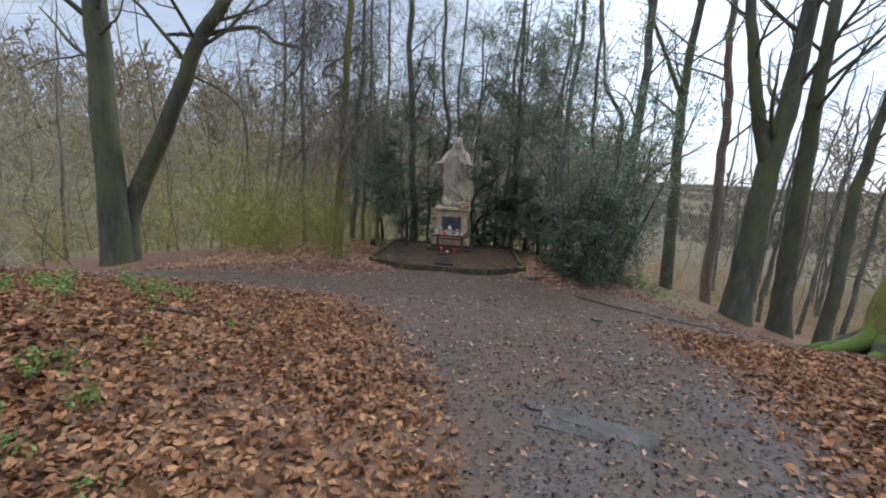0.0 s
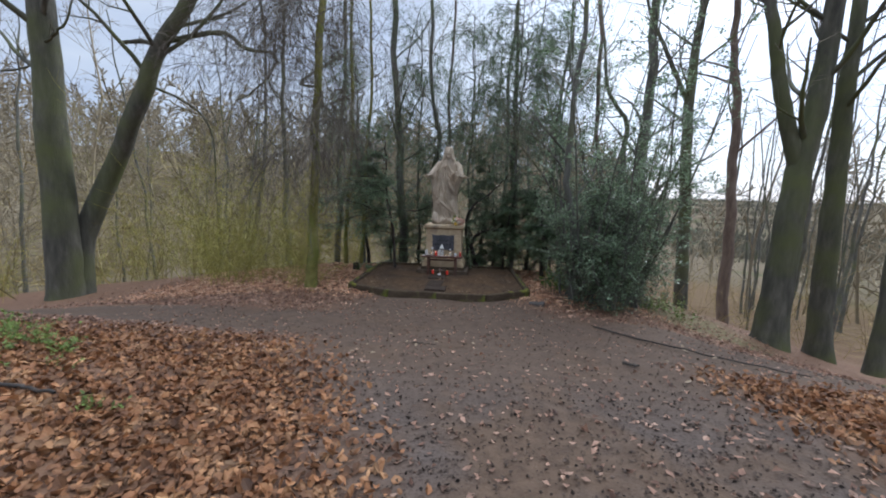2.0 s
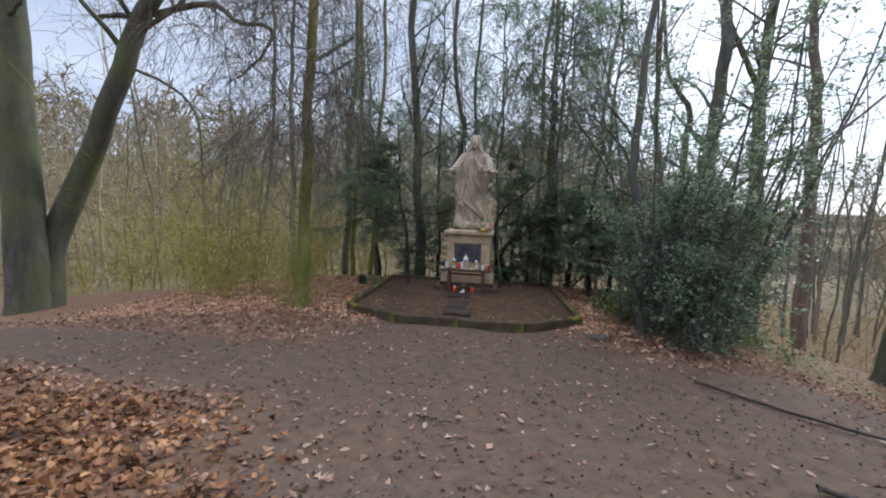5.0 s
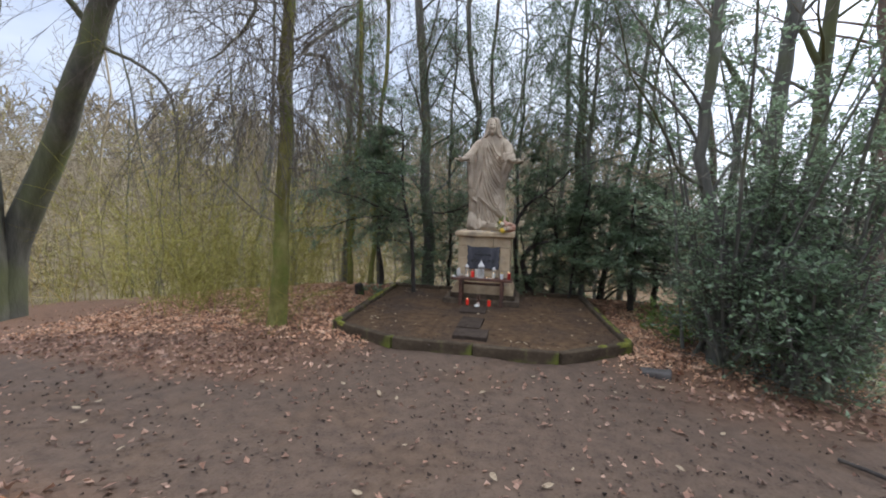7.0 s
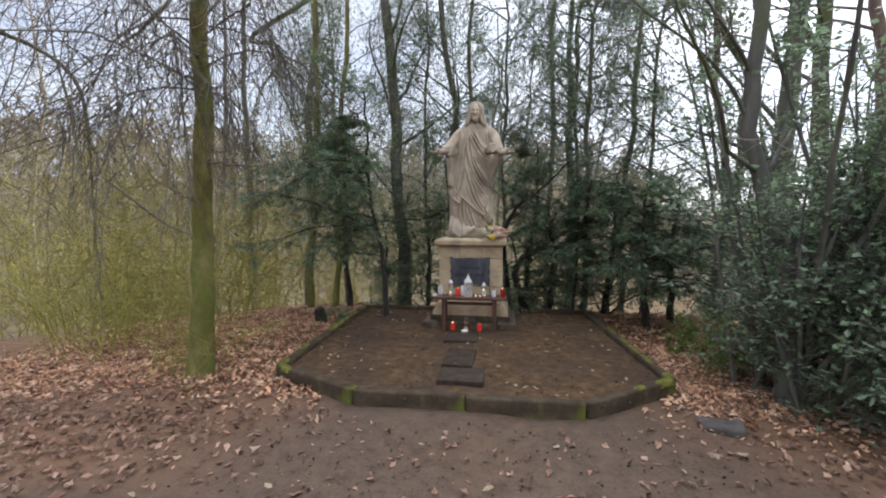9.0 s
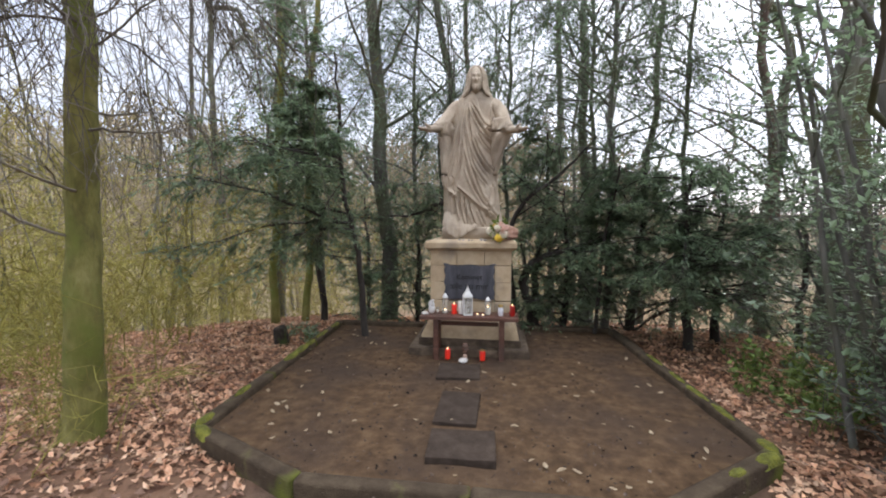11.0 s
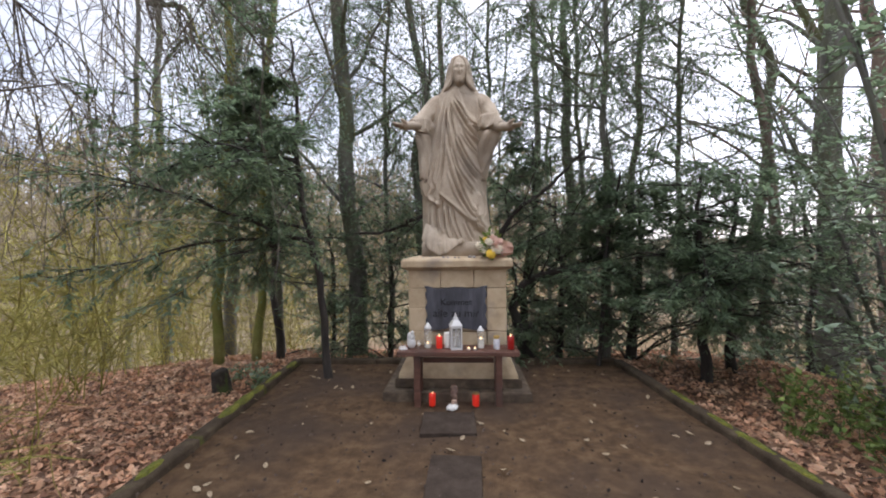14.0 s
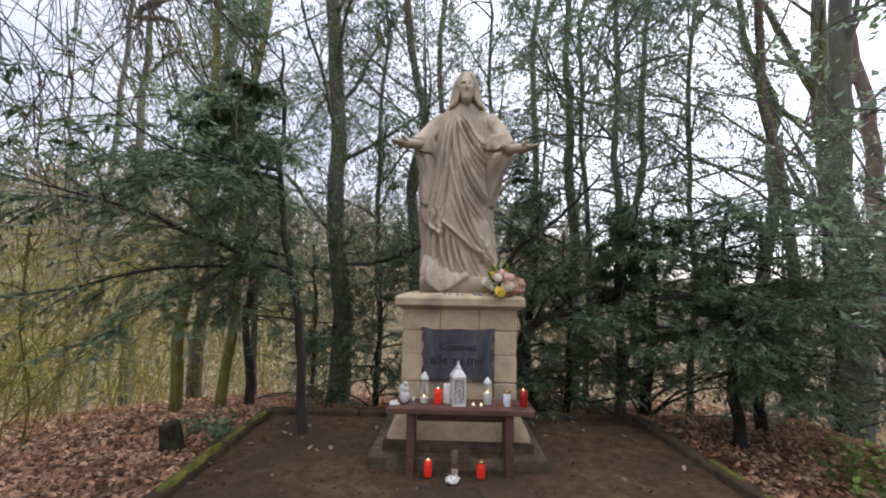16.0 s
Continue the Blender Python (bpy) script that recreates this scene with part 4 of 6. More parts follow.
def bare_tree(name, stems, label, bark, seed, levels=BARE, group="", limit=.02, twig=None, extra=()):
    """stems: rows of corner points, foot radius, top radius, flare. A leafless tree: trunk with limbs, and a crown of twigs."""
    rng = np.random.default_rng(seed)
    lines = []
    foot = np.array(stems[0][0][0], float)
    for ctrl, r0, r1, fl in stems:
        pts, rad = stem(rng, ctrl, r0, r1, flare_at=fl, bend=.012 if name == "beech_tree" else .045)
        lines += grow(rng, pts - foot, rad, levels)
    for ctrl, r0, r1 in extra:
        pts, rad = stem(rng, ctrl, r0, r1, 18, wobble=.02)
        lines += grow(rng, pts - foot, rad, [(7, .15, .22, .5, .8, .15, -.02, 3, 4), (4, .2, .4, .5, .7, .16, -.04, 3, 3)])
    thick, thin = split_lines(lines, limit)
    top = thing(name, pose(*foot), label, "tree", group)
    mesh_part("trunk", build("trunk", *tubes(thick), bark, True), top)
    if thin:
        mesh_part("crown", build("crown", *tubes(thin), twig or M_TWIG, True), top, "leafless twigs")
    return top


def kites(base, way, across, length, width, fold):
    """Leaf blades: four corners each, folded along the middle."""
    n = len(base)
    up = cross(way, across)
    tip = base + way * length[:, None]
    mid = base + way * (length * .45)[:, None] + up * (fold * width)[:, None]
    a, b = mid + across * width[:, None] / 2, mid - across * width[:, None] / 2
    v = np.stack([base, a, tip, b], 1).reshape(-1, 3)
    i = np.arange(n)[:, None] * 4
    return v, np.concatenate([i + [0, 1, 2], i + [0, 2, 3]], 0)


def ivy(trees, count, seed, low, high, width):
    """Ivy on trunks: leaves that stand off the bark in tufts."""
    for k, (ob, line) in enumerate(trees):
        rng = np.random.default_rng(seed + k)
        pts = spline(line, 40)
        h = pts[:, 2]
        tuft = rng.integers(0, 40, 90)
        tuft = tuft[(h[tuft] > low) & (h[tuft] < high)]
        a = rng.uniform(0, 6.283, len(tuft))
        out = rng.uniform(.1, width, len(tuft))
        mid = pts[tuft] + np.stack([np.cos(a) * out, np.sin(a) * out, rng.normal(0, .25, len(tuft))], -1)
        pick = rng.integers(0, len(tuft), count)
        P = mid[pick] + rng.normal(0, .30, (count, 3))
        W = norm(rng.normal(0, 1, (count, 3)) - [0, 0, .5])
        A = norm(cross(W, rng.normal(0, 1, (count, 3)) + [0, 0, 1.0]))
        v, f = kites(P - np.array(line[0]), W, A, rng.uniform(.035, .06, count), rng.uniform(.02, .036, count), rng.uniform(0, .25, count))
        mesh_part("ivy", build("ivy", v, f, M_IVY), ob, "ivy leaves climbing the trunk")


# twin-stemmed beech beside the path
bare_tree("beech_tree", [
    ([(-10.5, 11, -1.25), (-10.48, 11, 1.2), (-10.5, 11, 3.8), (-10.5, 11, 6.8), (-10.4, 11, 11), (-10.6, 11.2, 15)], .44, .20, .35),
    ([(-10.35, 11.25, -.9), (-10.4, 11.5, .6), (-9.8, 11.8, 2.4), (-8.7, 11.8, 4.4), (-7.95, 11.8, 6.0), (-7.0, 11.8, 7.2), (-5.8, 11.9, 9.5), (-5.2, 12.3, 13)], .33, .12, .1)],
    "grey beech with two stems from one mossy foot", M_BARK, 11,
    extra=[([(-8.0, 11.85, 6.15), (-7.43, 12.1, 6.38), (-6.3, 12.2, 6.55), (-5.68, 12.2, 6.12), (-4.83, 12.2, 5.96), (-4.92, 12.2, 5.48), (-5.47, 12.2, 4.95), (-5.95, 12.2, 4.74)], .085, .015),
           ([(-8.33, 11.9, 5.06), (-7.5, 12.2, 4.69), (-6.89, 12.2, 4.11), (-6.67, 12.2, 3.24), (-6.75, 12.2, 2.35), (-6.64, 12.2, 1.31), (-6.64, 12.2, .31)], .04, .008),
           ([(-8.0, 11.85, 6.1), (-8.4, 11.8, 6.2), (-8.9, 11.7, 6.15)], .07, .05),
           ([(-10.5, 10.9, 5.8), (-9.91, 10.8, 6.05), (-9.39, 10.8, 6.6), (-9.0, 10.8, 8)], .05, .01)])
bare_tree("beech_tree", [([(9.04, 18.2, -2.9), (8.87, 18.2, 1.24), (8.6, 18.2, 5.86), (8.75, 18.2, 9.3), (9.2, 18.2, 15)], .27, .09, .2),
                         ([(8.55, 18.2, 6.0), (7.63, 18.2, 7.79), (6.79, 18.2, 9.67), (6.2, 18.4, 13)], .10, .03, 0)],
          "dark straight tree with a high fork on the slope", M_BARK, 12)
bare_tree("pine_tree", [([(11.35, 19.5, -3.7), (11.2, 19.5, 2.03), (10.95, 19.5, 6.15), (10.55, 19.5, 10.2), (10.4, 19.5, 16)], .24, .08, .15)],
          "slim brown-barked tree on the slope", M_BARK_BROWN, 13, SLIM)
bare_tree("beech_tree", [([(8.42, 12, -1.6), (8.56, 12, .95), (8.65, 12, 3.0), (8.83, 12, 4.79), (8.97, 12, 7.3), (9.2, 12, 13)], .38, .14, .40),
                         ([(8.62, 12, 3.0), (8.01, 12, 4.91), (7.5, 12, 7.3), (7.2, 12.2, 11)], .20, .08, 0)],
          "large forked beech with a mossy foot beside the path", M_BARK, 14)
bare_tree("beech_tree", [([(10.25, 12.8, -2.0), (10.11, 12.8, .94), (10.02, 12.8, 4.66), (10.03, 12.8, 7.6), (10.2, 13, 14)], .30, .10, .4)],
          "thick dark beech standing by a forked one", M_BARK, 15)
bare_tree("beech_tree", [([(10.35, 11.3, -1.7), (10.5, 11.4, 1.0), (10.55, 11.5, 2.65), (10.75, 11.5, 4.5), (11.4, 11.7, 8), (12, 12, 12)], .17, .06, .3)],
          "crooked young beech on the slope", M_BARK, 16)
mossy = bare_tree("mossy_tree", [([(7.3, 6.0, -.2), (7.32, 6.05, 1.5), (7.45, 6.1, 5), (7.6, 6.2, 13)], .40, .2, .8)], "thick trunk with bright moss on its roots", M_BARK_MOSS, 17,
          [(5, .7, .2, .4, .8, .1, .05, 5, 6)], extra=[])
rng = np.random.default_rng(19)
root_lines = []
for turn, reach in ((150, 1.25), (185, 1.3), (215, 1.15), (250, 1.2), (110, 1.0), (285, 1.0)):
    c, d = math.cos(radians(turn)), math.sin(radians(turn))
    root_lines.append(np.array([[c * q * reach, d * q * reach, soil(7.3 + c * q * reach, 6 + d * q * reach) - soil(7.3, 6) + .62 * (1 - q) ** 2.2 + .05 - .10 * q] for q in np.linspace(.15, 1, 12)]))
roots = np.stack(root_lines) + rng.normal(0, .015, (6, 12, 3))
mesh_part("root", build("root", *tubes([(roots + [0, 0, soil(7.3, 6) + .2], taper(np.full(6, .17), np.full(6, .04), 12), 9)]), M_ROOT, True), mossy, "roots under bright green moss")
hung_tree = bare_tree("mossy_tree", [([(-2.92, 10.0, -.2), (-2.85, 10, 1.2), (-2.77, 10, 2.4), (-2.72, 10, 3.9), (-2.7, 10.1, 7), (-2.9, 10.2, 11)], .125, .06, .5)],
          "slender mossy trunk hung with fine twigs beside the platform", M_BARK_MOSS, 18,
          [(14, .24, .12, .13, 1.15, .12, .02, 4, 8), (8, .12, .45, .5, .9, .15, -.08, 3, 6), (5, .15, .45, .6, .7, .15, -.10, 3, 4)], twig=M_TWIG)


def hanging_twigs(parent, foot):
    """Fine twigs that hang from long limbs of the mossy tree."""
    rng = np.random.default_rng(61)
    n = 44
    z = rng.uniform(3.0, 7.2, n)
    a = np.radians(rng.uniform(-35, 290, n))
    limbs = wander(rng, np.stack([np.full(n, -2.74), np.full(n, 10.0), z], -1), np.stack([np.cos(a), np.sin(a), rng.uniform(.1, .8, n)], -1), rng.uniform(1.2, 3.4, n), 9, .17, -.10)
    limbs[..., 0] = np.minimum(limbs[..., 0], -1.3 - .25 * np.clip(11 - limbs[..., 1], 0, 2) + .1 * np.clip(limbs[..., 2] - 2.5, 0, 3))
    p, d, _, _ = along(limbs, rng.uniform(.12, 1, (n, 24)))
    way = norm(d * .5 + rng.normal(0, .6, d.shape) - [0, 0, .4]).reshape(-1, 3)
    hang = wander(rng, p.reshape(-1, 3), way, rng.uniform(.6, 2.2, len(way)), 8, .17, -.17)
    keep = (hang[..., 0].max(1) < -1.05 - .2 * np.clip(11 - hang[:, -1, 1], 0, 2)) & (hang[..., 2].min(1) > .35)
    hang = hang[keep]
    p, d, _, _ = along(hang, rng.uniform(.1, 1, (len(hang), 8)))
    fine = wander(rng, p.reshape(-1, 3), norm(d + rng.normal(0, .7, d.shape)).reshape(-1, 3), rng.uniform(.12, .5, len(hang) * 8), 3, .16, -.06)
    lines = [(limbs, taper(np.full(n, .012), np.full(n, .004), 10), 5), (hang, taper(np.full(len(hang), .0050), np.full(len(hang), .0020), 9), 3),
             (fine, taper(np.full(len(fine), .0029), np.full(len(fine), .0016), 4), 3)]
    lines = [(q - np.array(foot), r, k) for q, r, k in lines]
    mesh_part("spray", build("spray", *tubes(lines), M_TWIG_DARK), parent, "fine dark hanging twigs")


hanging_twigs(hung_tree, (-2.92, 10.0, -.2))
hung_tree.matrix_world = pose(-2.83, 9.88, -.2)
ivied = []
for k, (ctrl, r0, r1, bark, label) in enumerate([
    ([(-1.62, 14.5, -.6), (-1.69, 14.5, 1.52), (-1.75, 14.5, 3.2), (-1.95, 14.5, 5.8), (-2.1, 14.5, 12)], .155, .08, M_BARK_HAZE, "grey-green trunk behind the platform"),
    ([(-3.25, 13.4, -.4), (-3.17, 13.4, 1.49), (-3.1, 13.4, 3.56), (-3.04, 13.4, 5.0), (-3.0, 13.5, 11)], .068, .04, M_BARK_MOSS, "slim trunk with a bright mossy foot"),
    ([(-2.86, 13.6, -.4), (-2.75, 13.6, 1.1), (-2.64, 13.6, 2.9), (-2.54, 13.6, 5.2), (-2.5, 13.7, 10)], .062, .035, M_BARK_MOSS, "slim leaning trunk with moss"),
    ([(-.66, 14.9, -.7), (-.63, 14.8, 1.7), (-.63, 14.8, 3.2), (-.58, 14.8, 4.0), (-.8, 14.8, 5.8), (-1.0, 14.9, 11)], .10, .05, M_BARK_HAZE, "grey trunk close behind the statue"),
    ([(-.35, 15.6, -.9), (-.2, 15.6, 2), (-.3, 15.6, 5), (-.1, 15.6, 12)], .085, .03, M_BARK_BROWN, "brown trunk behind the statue"),
    ([(2.0, 15.6, -1.0), (1.97, 15.6, 3), (1.98, 15.6, 4.7), (1.9, 15.6, 6), (1.9, 15.7, 12)], .10, .04, M_BARK_HAZE, "dark trunk among the yews"),
    ([(5.9, 15, -1.4), (6.0, 15, 1.5), (6.0, 15, 3.4), (6.02, 15, 6.2), (6.1, 15, 13)], .25, .10, M_BARK_HAZE, "thick dark trunk behind the hollies"),
    ([(-4.3, 15.5, -1.2), (-4.25, 15.5, 2), (-4.16, 15.5, 4.3), (-4.0, 15.5, 7.2), (-3.8, 15.6, 12)], .12, .05, M_BARK_HAZE, "slim trunk in the wood behind the platform"),
    ([(4.55, 14.4, -1.0), (4.6, 14.4, 2.2), (4.3, 14.4, 6.2), (4.2, 14.5, 12)], .09, .035, M_BARK_BROWN, "straight trunk behind the hollies"),
    ([(-7.6, 18.2, -2.2), (-7.7, 18.3, 2), (-7.75, 18.3, 6), (-7.6, 18.4, 13)], .14, .05, M_BARK_HAZE, "slim dark trunk in the wood"),
    ([(3.3, 16.2, -1.4), (3.3, 16.2, 2.2), (3.6, 16.2, 6.2), (3.9, 16.3, 11)], .09, .03, M_BARK_HAZE, "forking trunk behind the yews"),
]):
    limb = [([(-4.1, 15.5, 7.0), (-5.45, 15.1, 6.0), (-4.75, 15.0, 5.77), (-4.63, 15.0, 5.33), (-5.05, 15.0, 4.93), (-5.36, 15.0, 4.21)], .06, .012)] if k == 7 else []
    made = bare_tree("tree", [(ctrl, r0, r1, .35)], label, bark, 40 + k, FINE, extra=limb)
    if k in (0, 1, 3, 4, 5, 7, 8, 10):
        ivied.append((made, ctrl))
ivy(ivied, 4000, 900, 1.6, 10.5, .7)
# a neighbour whose limb reaches out
bare_tree("tree", [([(5.2, 16.4, -1.6), (5.6, 16.2, 2.0), (5.75, 15.9, 4.6), (5.3, 15.6, 5.3), (4.8, 15.4, 6.2), (4.4, 15.4, 9)], .12, .03, .2)],
          "crooked trunk leaning over the hollies", M_BARK_HAZE, 60, SLIM)


def scatter_trees(name, label, places, group, bark, seeds, h=(9, 14), r=(.06, .11), lean=.06):
    """A few slim trees, then copies of them at each place."""
    made = []
    for s in seeds:
        rng = np.random.default_rng(s)
        hh = rng.uniform(*h)
        q = rng.normal(0, lean, (3, 2)) * hh
        r0 = rng.uniform(*r)
        ctrl = [(0, 0, -.5), (*(q[0] * .3), hh * .35), (*(q[0] * .5 + q[1] * .3), hh * .7), (*(q[0] * .6 + q[1] * .6), hh)]
        made.append([ctrl, r0, s])
    first = {}
    for k, (x, y, turn, size) in enumerate(places):
        ctrl, r0, s = made[k % len(made)]
        m = pose(x, y, soil(x, y), 0, 0, turn) @ Matrix.Scale(size, 4)
        if s not in first:
            first[s] = bare_tree(name, [(ctrl, r0, r0 * .3, .3)], label, bark, s, SLIM, group)
            first[s].matrix_world = m
        else:
            c = copy_thing(first[s], Matrix.Identity(4))
            c.matrix_world = m


rng = np.random.default_rng(5)
slope = []
while len(slope) < 44:
    x, y = rng.uniform(6.5, 34), rng.uniform(7.5, 36)
    az = math.degrees(math.atan2(x - 1, y))
    if 27 < az < 74 and math.hypot(x - 8.6, y - 12) > 1.2 and math.hypot(x, y) > 13:
        slope.append((x, y, rng.uniform(0, 360), rng.uniform(.7, 1.15)))
scatter_trees("young_tree", "slim leafless tree on the wooded slope", slope, "trees on the slope", M_BARK_HAZE, [71, 72, 73, 74, 75], lean=.10)
wood = []
while len(wood) < 22:
    x, y = rng.uniform(-24, 5), rng.uniform(14, 34)
    if math.hypot(x + 10.5, y - 11) > 2.5 and not (-2 < x < 4 and y < 16.5):
        wood.append((x, y, rng.uniform(0, 360), rng.uniform(.8, 1.25)))
scatter_trees("wood_tree", "slim leafless tree in the brown wood", wood, "trees in the near wood", M_BARK_HAZE, [81, 82, 83, 84, 85], lean=.13)


def far_wood():
    """The woods further off: templates of bare trees set down many times, in one mesh. The nearer ones have finer twigs."""
    rng = np.random.default_rng(9)
    near, far, crest = [], [], []
    for s in range(15):
        g = np.random.default_rng(100 + s)
        pts, rad = stem(g, [(0, 0, -1), (g.normal(0, .5), g.normal(0, .5), 5), (g.normal(0, 1.0), g.normal(0, 1.0), 10), (g.normal(0, 1.4), g.normal(0, 1.4), 15)], .10, .025, 7)
        if s < 5:
            lines = grow(g, pts, rad, [(14, .08, .25, .45, .8, .12, .06, 3, 3), (7, .15, .45, .5, .8, .16, .02, 3, 2), (2, .15, .5, .6, .7, .1, .0, 3, 1)])
            near.append(tubes([(p, np.maximum(r, .010), min(k, 4)) for p, r, k in lines]))
        elif s < 10:
            lines = grow(g, pts, rad, [(14, .06, .25, .45, .85, .12, .06, 3, 2), (8, .12, .5, .5, .85, .16, .02, 3, 1)])
            far.append(tubes([(p, np.maximum(r, .040), min(k, 3)) for p, r, k in lines]))
        else:
            lines = grow(g, pts, rad, [(11, .05, .26, .45, .85, .12, .06, 3, 1), (5, .1, .55, .5, .85, .16, .02, 3, 1)])
            crest.append(tubes([(p[:, ::2] if p.shape[1] > 3 else p, np.maximum(r[:, ::2] if r.shape[1] > 3 else r, .11), 3) for p, r, k in lines]))
    vs, fs, n, count = [], [], 0, 0
    while count < 800:
        kind = near if count < 46 else far if count < 250 else crest
        r = rng.uniform(24, 46) if count < 46 else 44 + 90 * rng.random() ** 1.1 if count < 250 else rng.uniform(95, 330)
        az = rng.uniform(-100, 78)
        if az > 20 and (r > 150 or rng.random() < .35):
            continue
        x, y = r * math.sin(math.radians(az)), 6 + r * math.cos(math.radians(az))
        v, f = kind[count % 5]
        s, a = rng.uniform(.7, 1.2) * (1.35 if count >= 250 else 1), rng.uniform(0, 6.283)
        c, d = math.cos(a) * s, math.sin(a) * s
        vs.append(np.stack([v[:, 0] * c - v[:, 1] * d + x, v[:, 0] * d + v[:, 1] * c + y, v[:, 2] * s + soil(x, y)], -1))
        fs.append(f + n)
        n += len(v)
        count += 1
    return build("far_wood", np.concatenate(vs), np.concatenate(fs), M_FAR, False)


tagged(new("far_wood", far_wood()), "brown leafless wood on the far hillside", "woods", kind="stuff")


def distant_woods():
    """Hedges and copses far out in the valley: narrow crowns in clumps."""
    rng = np.random.default_rng(41)
    mid = []
    for k in range(150):
        r, az = 260 + 2200 * rng.random() ** 2.0, math.radians(rng.uniform(14, 100))
        mid.append((r * math.sin(az), 6 + r * math.cos(az), r))
    mid = np.array(mid)
    n = 36000
    pick = rng.integers(0, len(mid), n)
    r = mid[pick, 2]
    wide = 10 + r * .05
    x, y = mid[pick, 0] + rng.normal(0, 1, n) * wide, mid[pick, 1] + rng.normal(0, 1, n) * wide * .5
    size = rng.uniform(3, 8, n) * (1 + r / 2500)
    base = np.stack([x, y, ground(x, y) - 1], -1)
    a = rng.uniform(0, 6.283, n)
    W = norm(np.stack([rng.normal(0, .12, n), rng.normal(0, .12, n), np.ones(n)], -1))
    A = norm(np.stack([np.cos(a), np.sin(a), np.zeros(n)], -1))
    return build("distant_woods", *kites(base, W, A, size, size * rng.uniform(.16, .36, n), np.zeros(n)), M_DISTANT)


tagged(new("distant_woods", distant_woods()), "hazy hedges and copses far out in the valley", "woods", kind="stuff")


def brush(rng, foot, height, out, r0, twigs=9, fine_each=2, thick=1.0):
    """Thin crooked stems that arch outwards, with long side twigs and finer twigs on these."""
    n = len(foot)
    a = rng.uniform(0, 6.283, n)
    way = np.stack([np.cos(a) * out, np.sin(a) * out, np.ones(n)], -1)
    stems = wander(rng, foot, way, height, 7, .20, -.015)
    f = rng.uniform(.08, .98, (n, twigs))
    p, d, _, _ = along(stems, f)
    way = norm(d * .5 + norm(rng.normal(0, 1, d.shape)) * [1, 1, .6])
    tw = wander(rng, p.reshape(-1, 3), way.reshape(-1, 3), (height[:, None] * rng.uniform(.12, .34, (n, twigs))).ravel(), 3, .22, -.01)
    p, d, _, _ = along(tw, rng.uniform(.15, 1, (len(tw), fine_each)))
    fine = wander(rng, p.reshape(-1, 3), norm(d * .6 + norm(rng.normal(0, 1, d.shape))).reshape(-1, 3), rng.uniform(.15, .55, len(tw) * fine_each), 2, .2, -.02)
    return [(stems, taper(np.full(n, r0) * rng.uniform(.5, 1.3, n), np.full(n, .002), 8), 3), (tw, taper(np.full(len(tw), .0042 * thick), np.full(len(tw), .0016 * thick), 4), 3),
            (fine, taper(np.full(len(fine), .0026 * thick), np.full(len(fine), .0014 * thick), 3), 3)]


def thicket(name, spots, label, mat, seed, height, stems_each, group="", thick=1.35):
    """Bushes of thin arching stems with fine twigs: five shapes, set down in turn."""
    first = []
    for j, (x, y, *size) in enumerate(spots):
        m = pose(x, y, soil(x, y), 0, 0, j * 77) @ Matrix.Scale(size[0] if size else .85 + .3 * ((j * 7) % 5) / 5, 4)
        if j < 5:
            rng = np.random.default_rng(seed + j)
            foot = np.concatenate([rng.normal(0, .32, (stems_each, 2)), np.full((stems_each, 1), -.15)], 1)
            stems, tw, fine = brush(rng, foot, height * rng.uniform(.4, 1.1, stems_each), rng.uniform(.03, .42, stems_each), .0060 * thick, 10, 2, thick)
            ob = thing(name, m, label, "shrub", group)
            mesh_part("stock", build("stock", *tubes([stems]), mat, True), ob)
            tagged(mesh_part("crown", build("crown", *tubes([tw, fine]), mat, False), ob), kind="stuff")
            first.append(ob)
        else:
            copy_thing(first[j % 5], Matrix.Identity(4)).matrix_world = m


def undergrowth():
    """Saplings and coppice shoots all over the hillside, too many to count."""
    rng = np.random.default_rng(33)
    n = 620
    r, az = 13 + 62 * rng.random(n) ** 1.5, np.radians(rng.uniform(-100, 16, n))
    x, y = r * np.sin(az), 6 + r * np.cos(az)
    ok = (np.hypot(x + 10.5, y - 11) > 1.5) & (y > 9.5)
    x, y, r = x[ok], y[ok], r[ok]
    z = ground(x, y) - .1
    return build("undergrowth", *tubes(
                 brush(rng, np.stack([x, y, z], -1), rng.uniform(1.4, 6.5, len(x)), rng.uniform(.05, .6, len(x)), .013, 8, 1, 2.6)), M_UNDER, False)


def slope_brush():
    rng = np.random.default_rng(34)
    n = 420
    r, az = 15 + 36 * rng.random(n) ** 1.2, np.radians(rng.uniform(24, 78, n))
    x, y = r * np.sin(az), 5 + r * np.cos(az)
    ok = (x > 7.5) | (y > 14)
    x, y = x[ok], y[ok]
    return build("undergrowth", *tubes(brush(rng, np.stack([x, y, ground(x, y) - .1], -1), rng.uniform(.8, 5.0, len(x)), rng.uniform(.03, .3, len(x)), .009, 6, 1, 1.3)), M_UNDER, False)


tagged(new("undergrowth", slope_brush()), "thin brown leafless undergrowth on the slope", "undergrowth", kind="stuff")
tagged(new("undergrowth", undergrowth()), "brown and olive leafless undergrowth on the wooded hillside", "undergrowth", kind="stuff")

rng = np.random.default_rng(21)
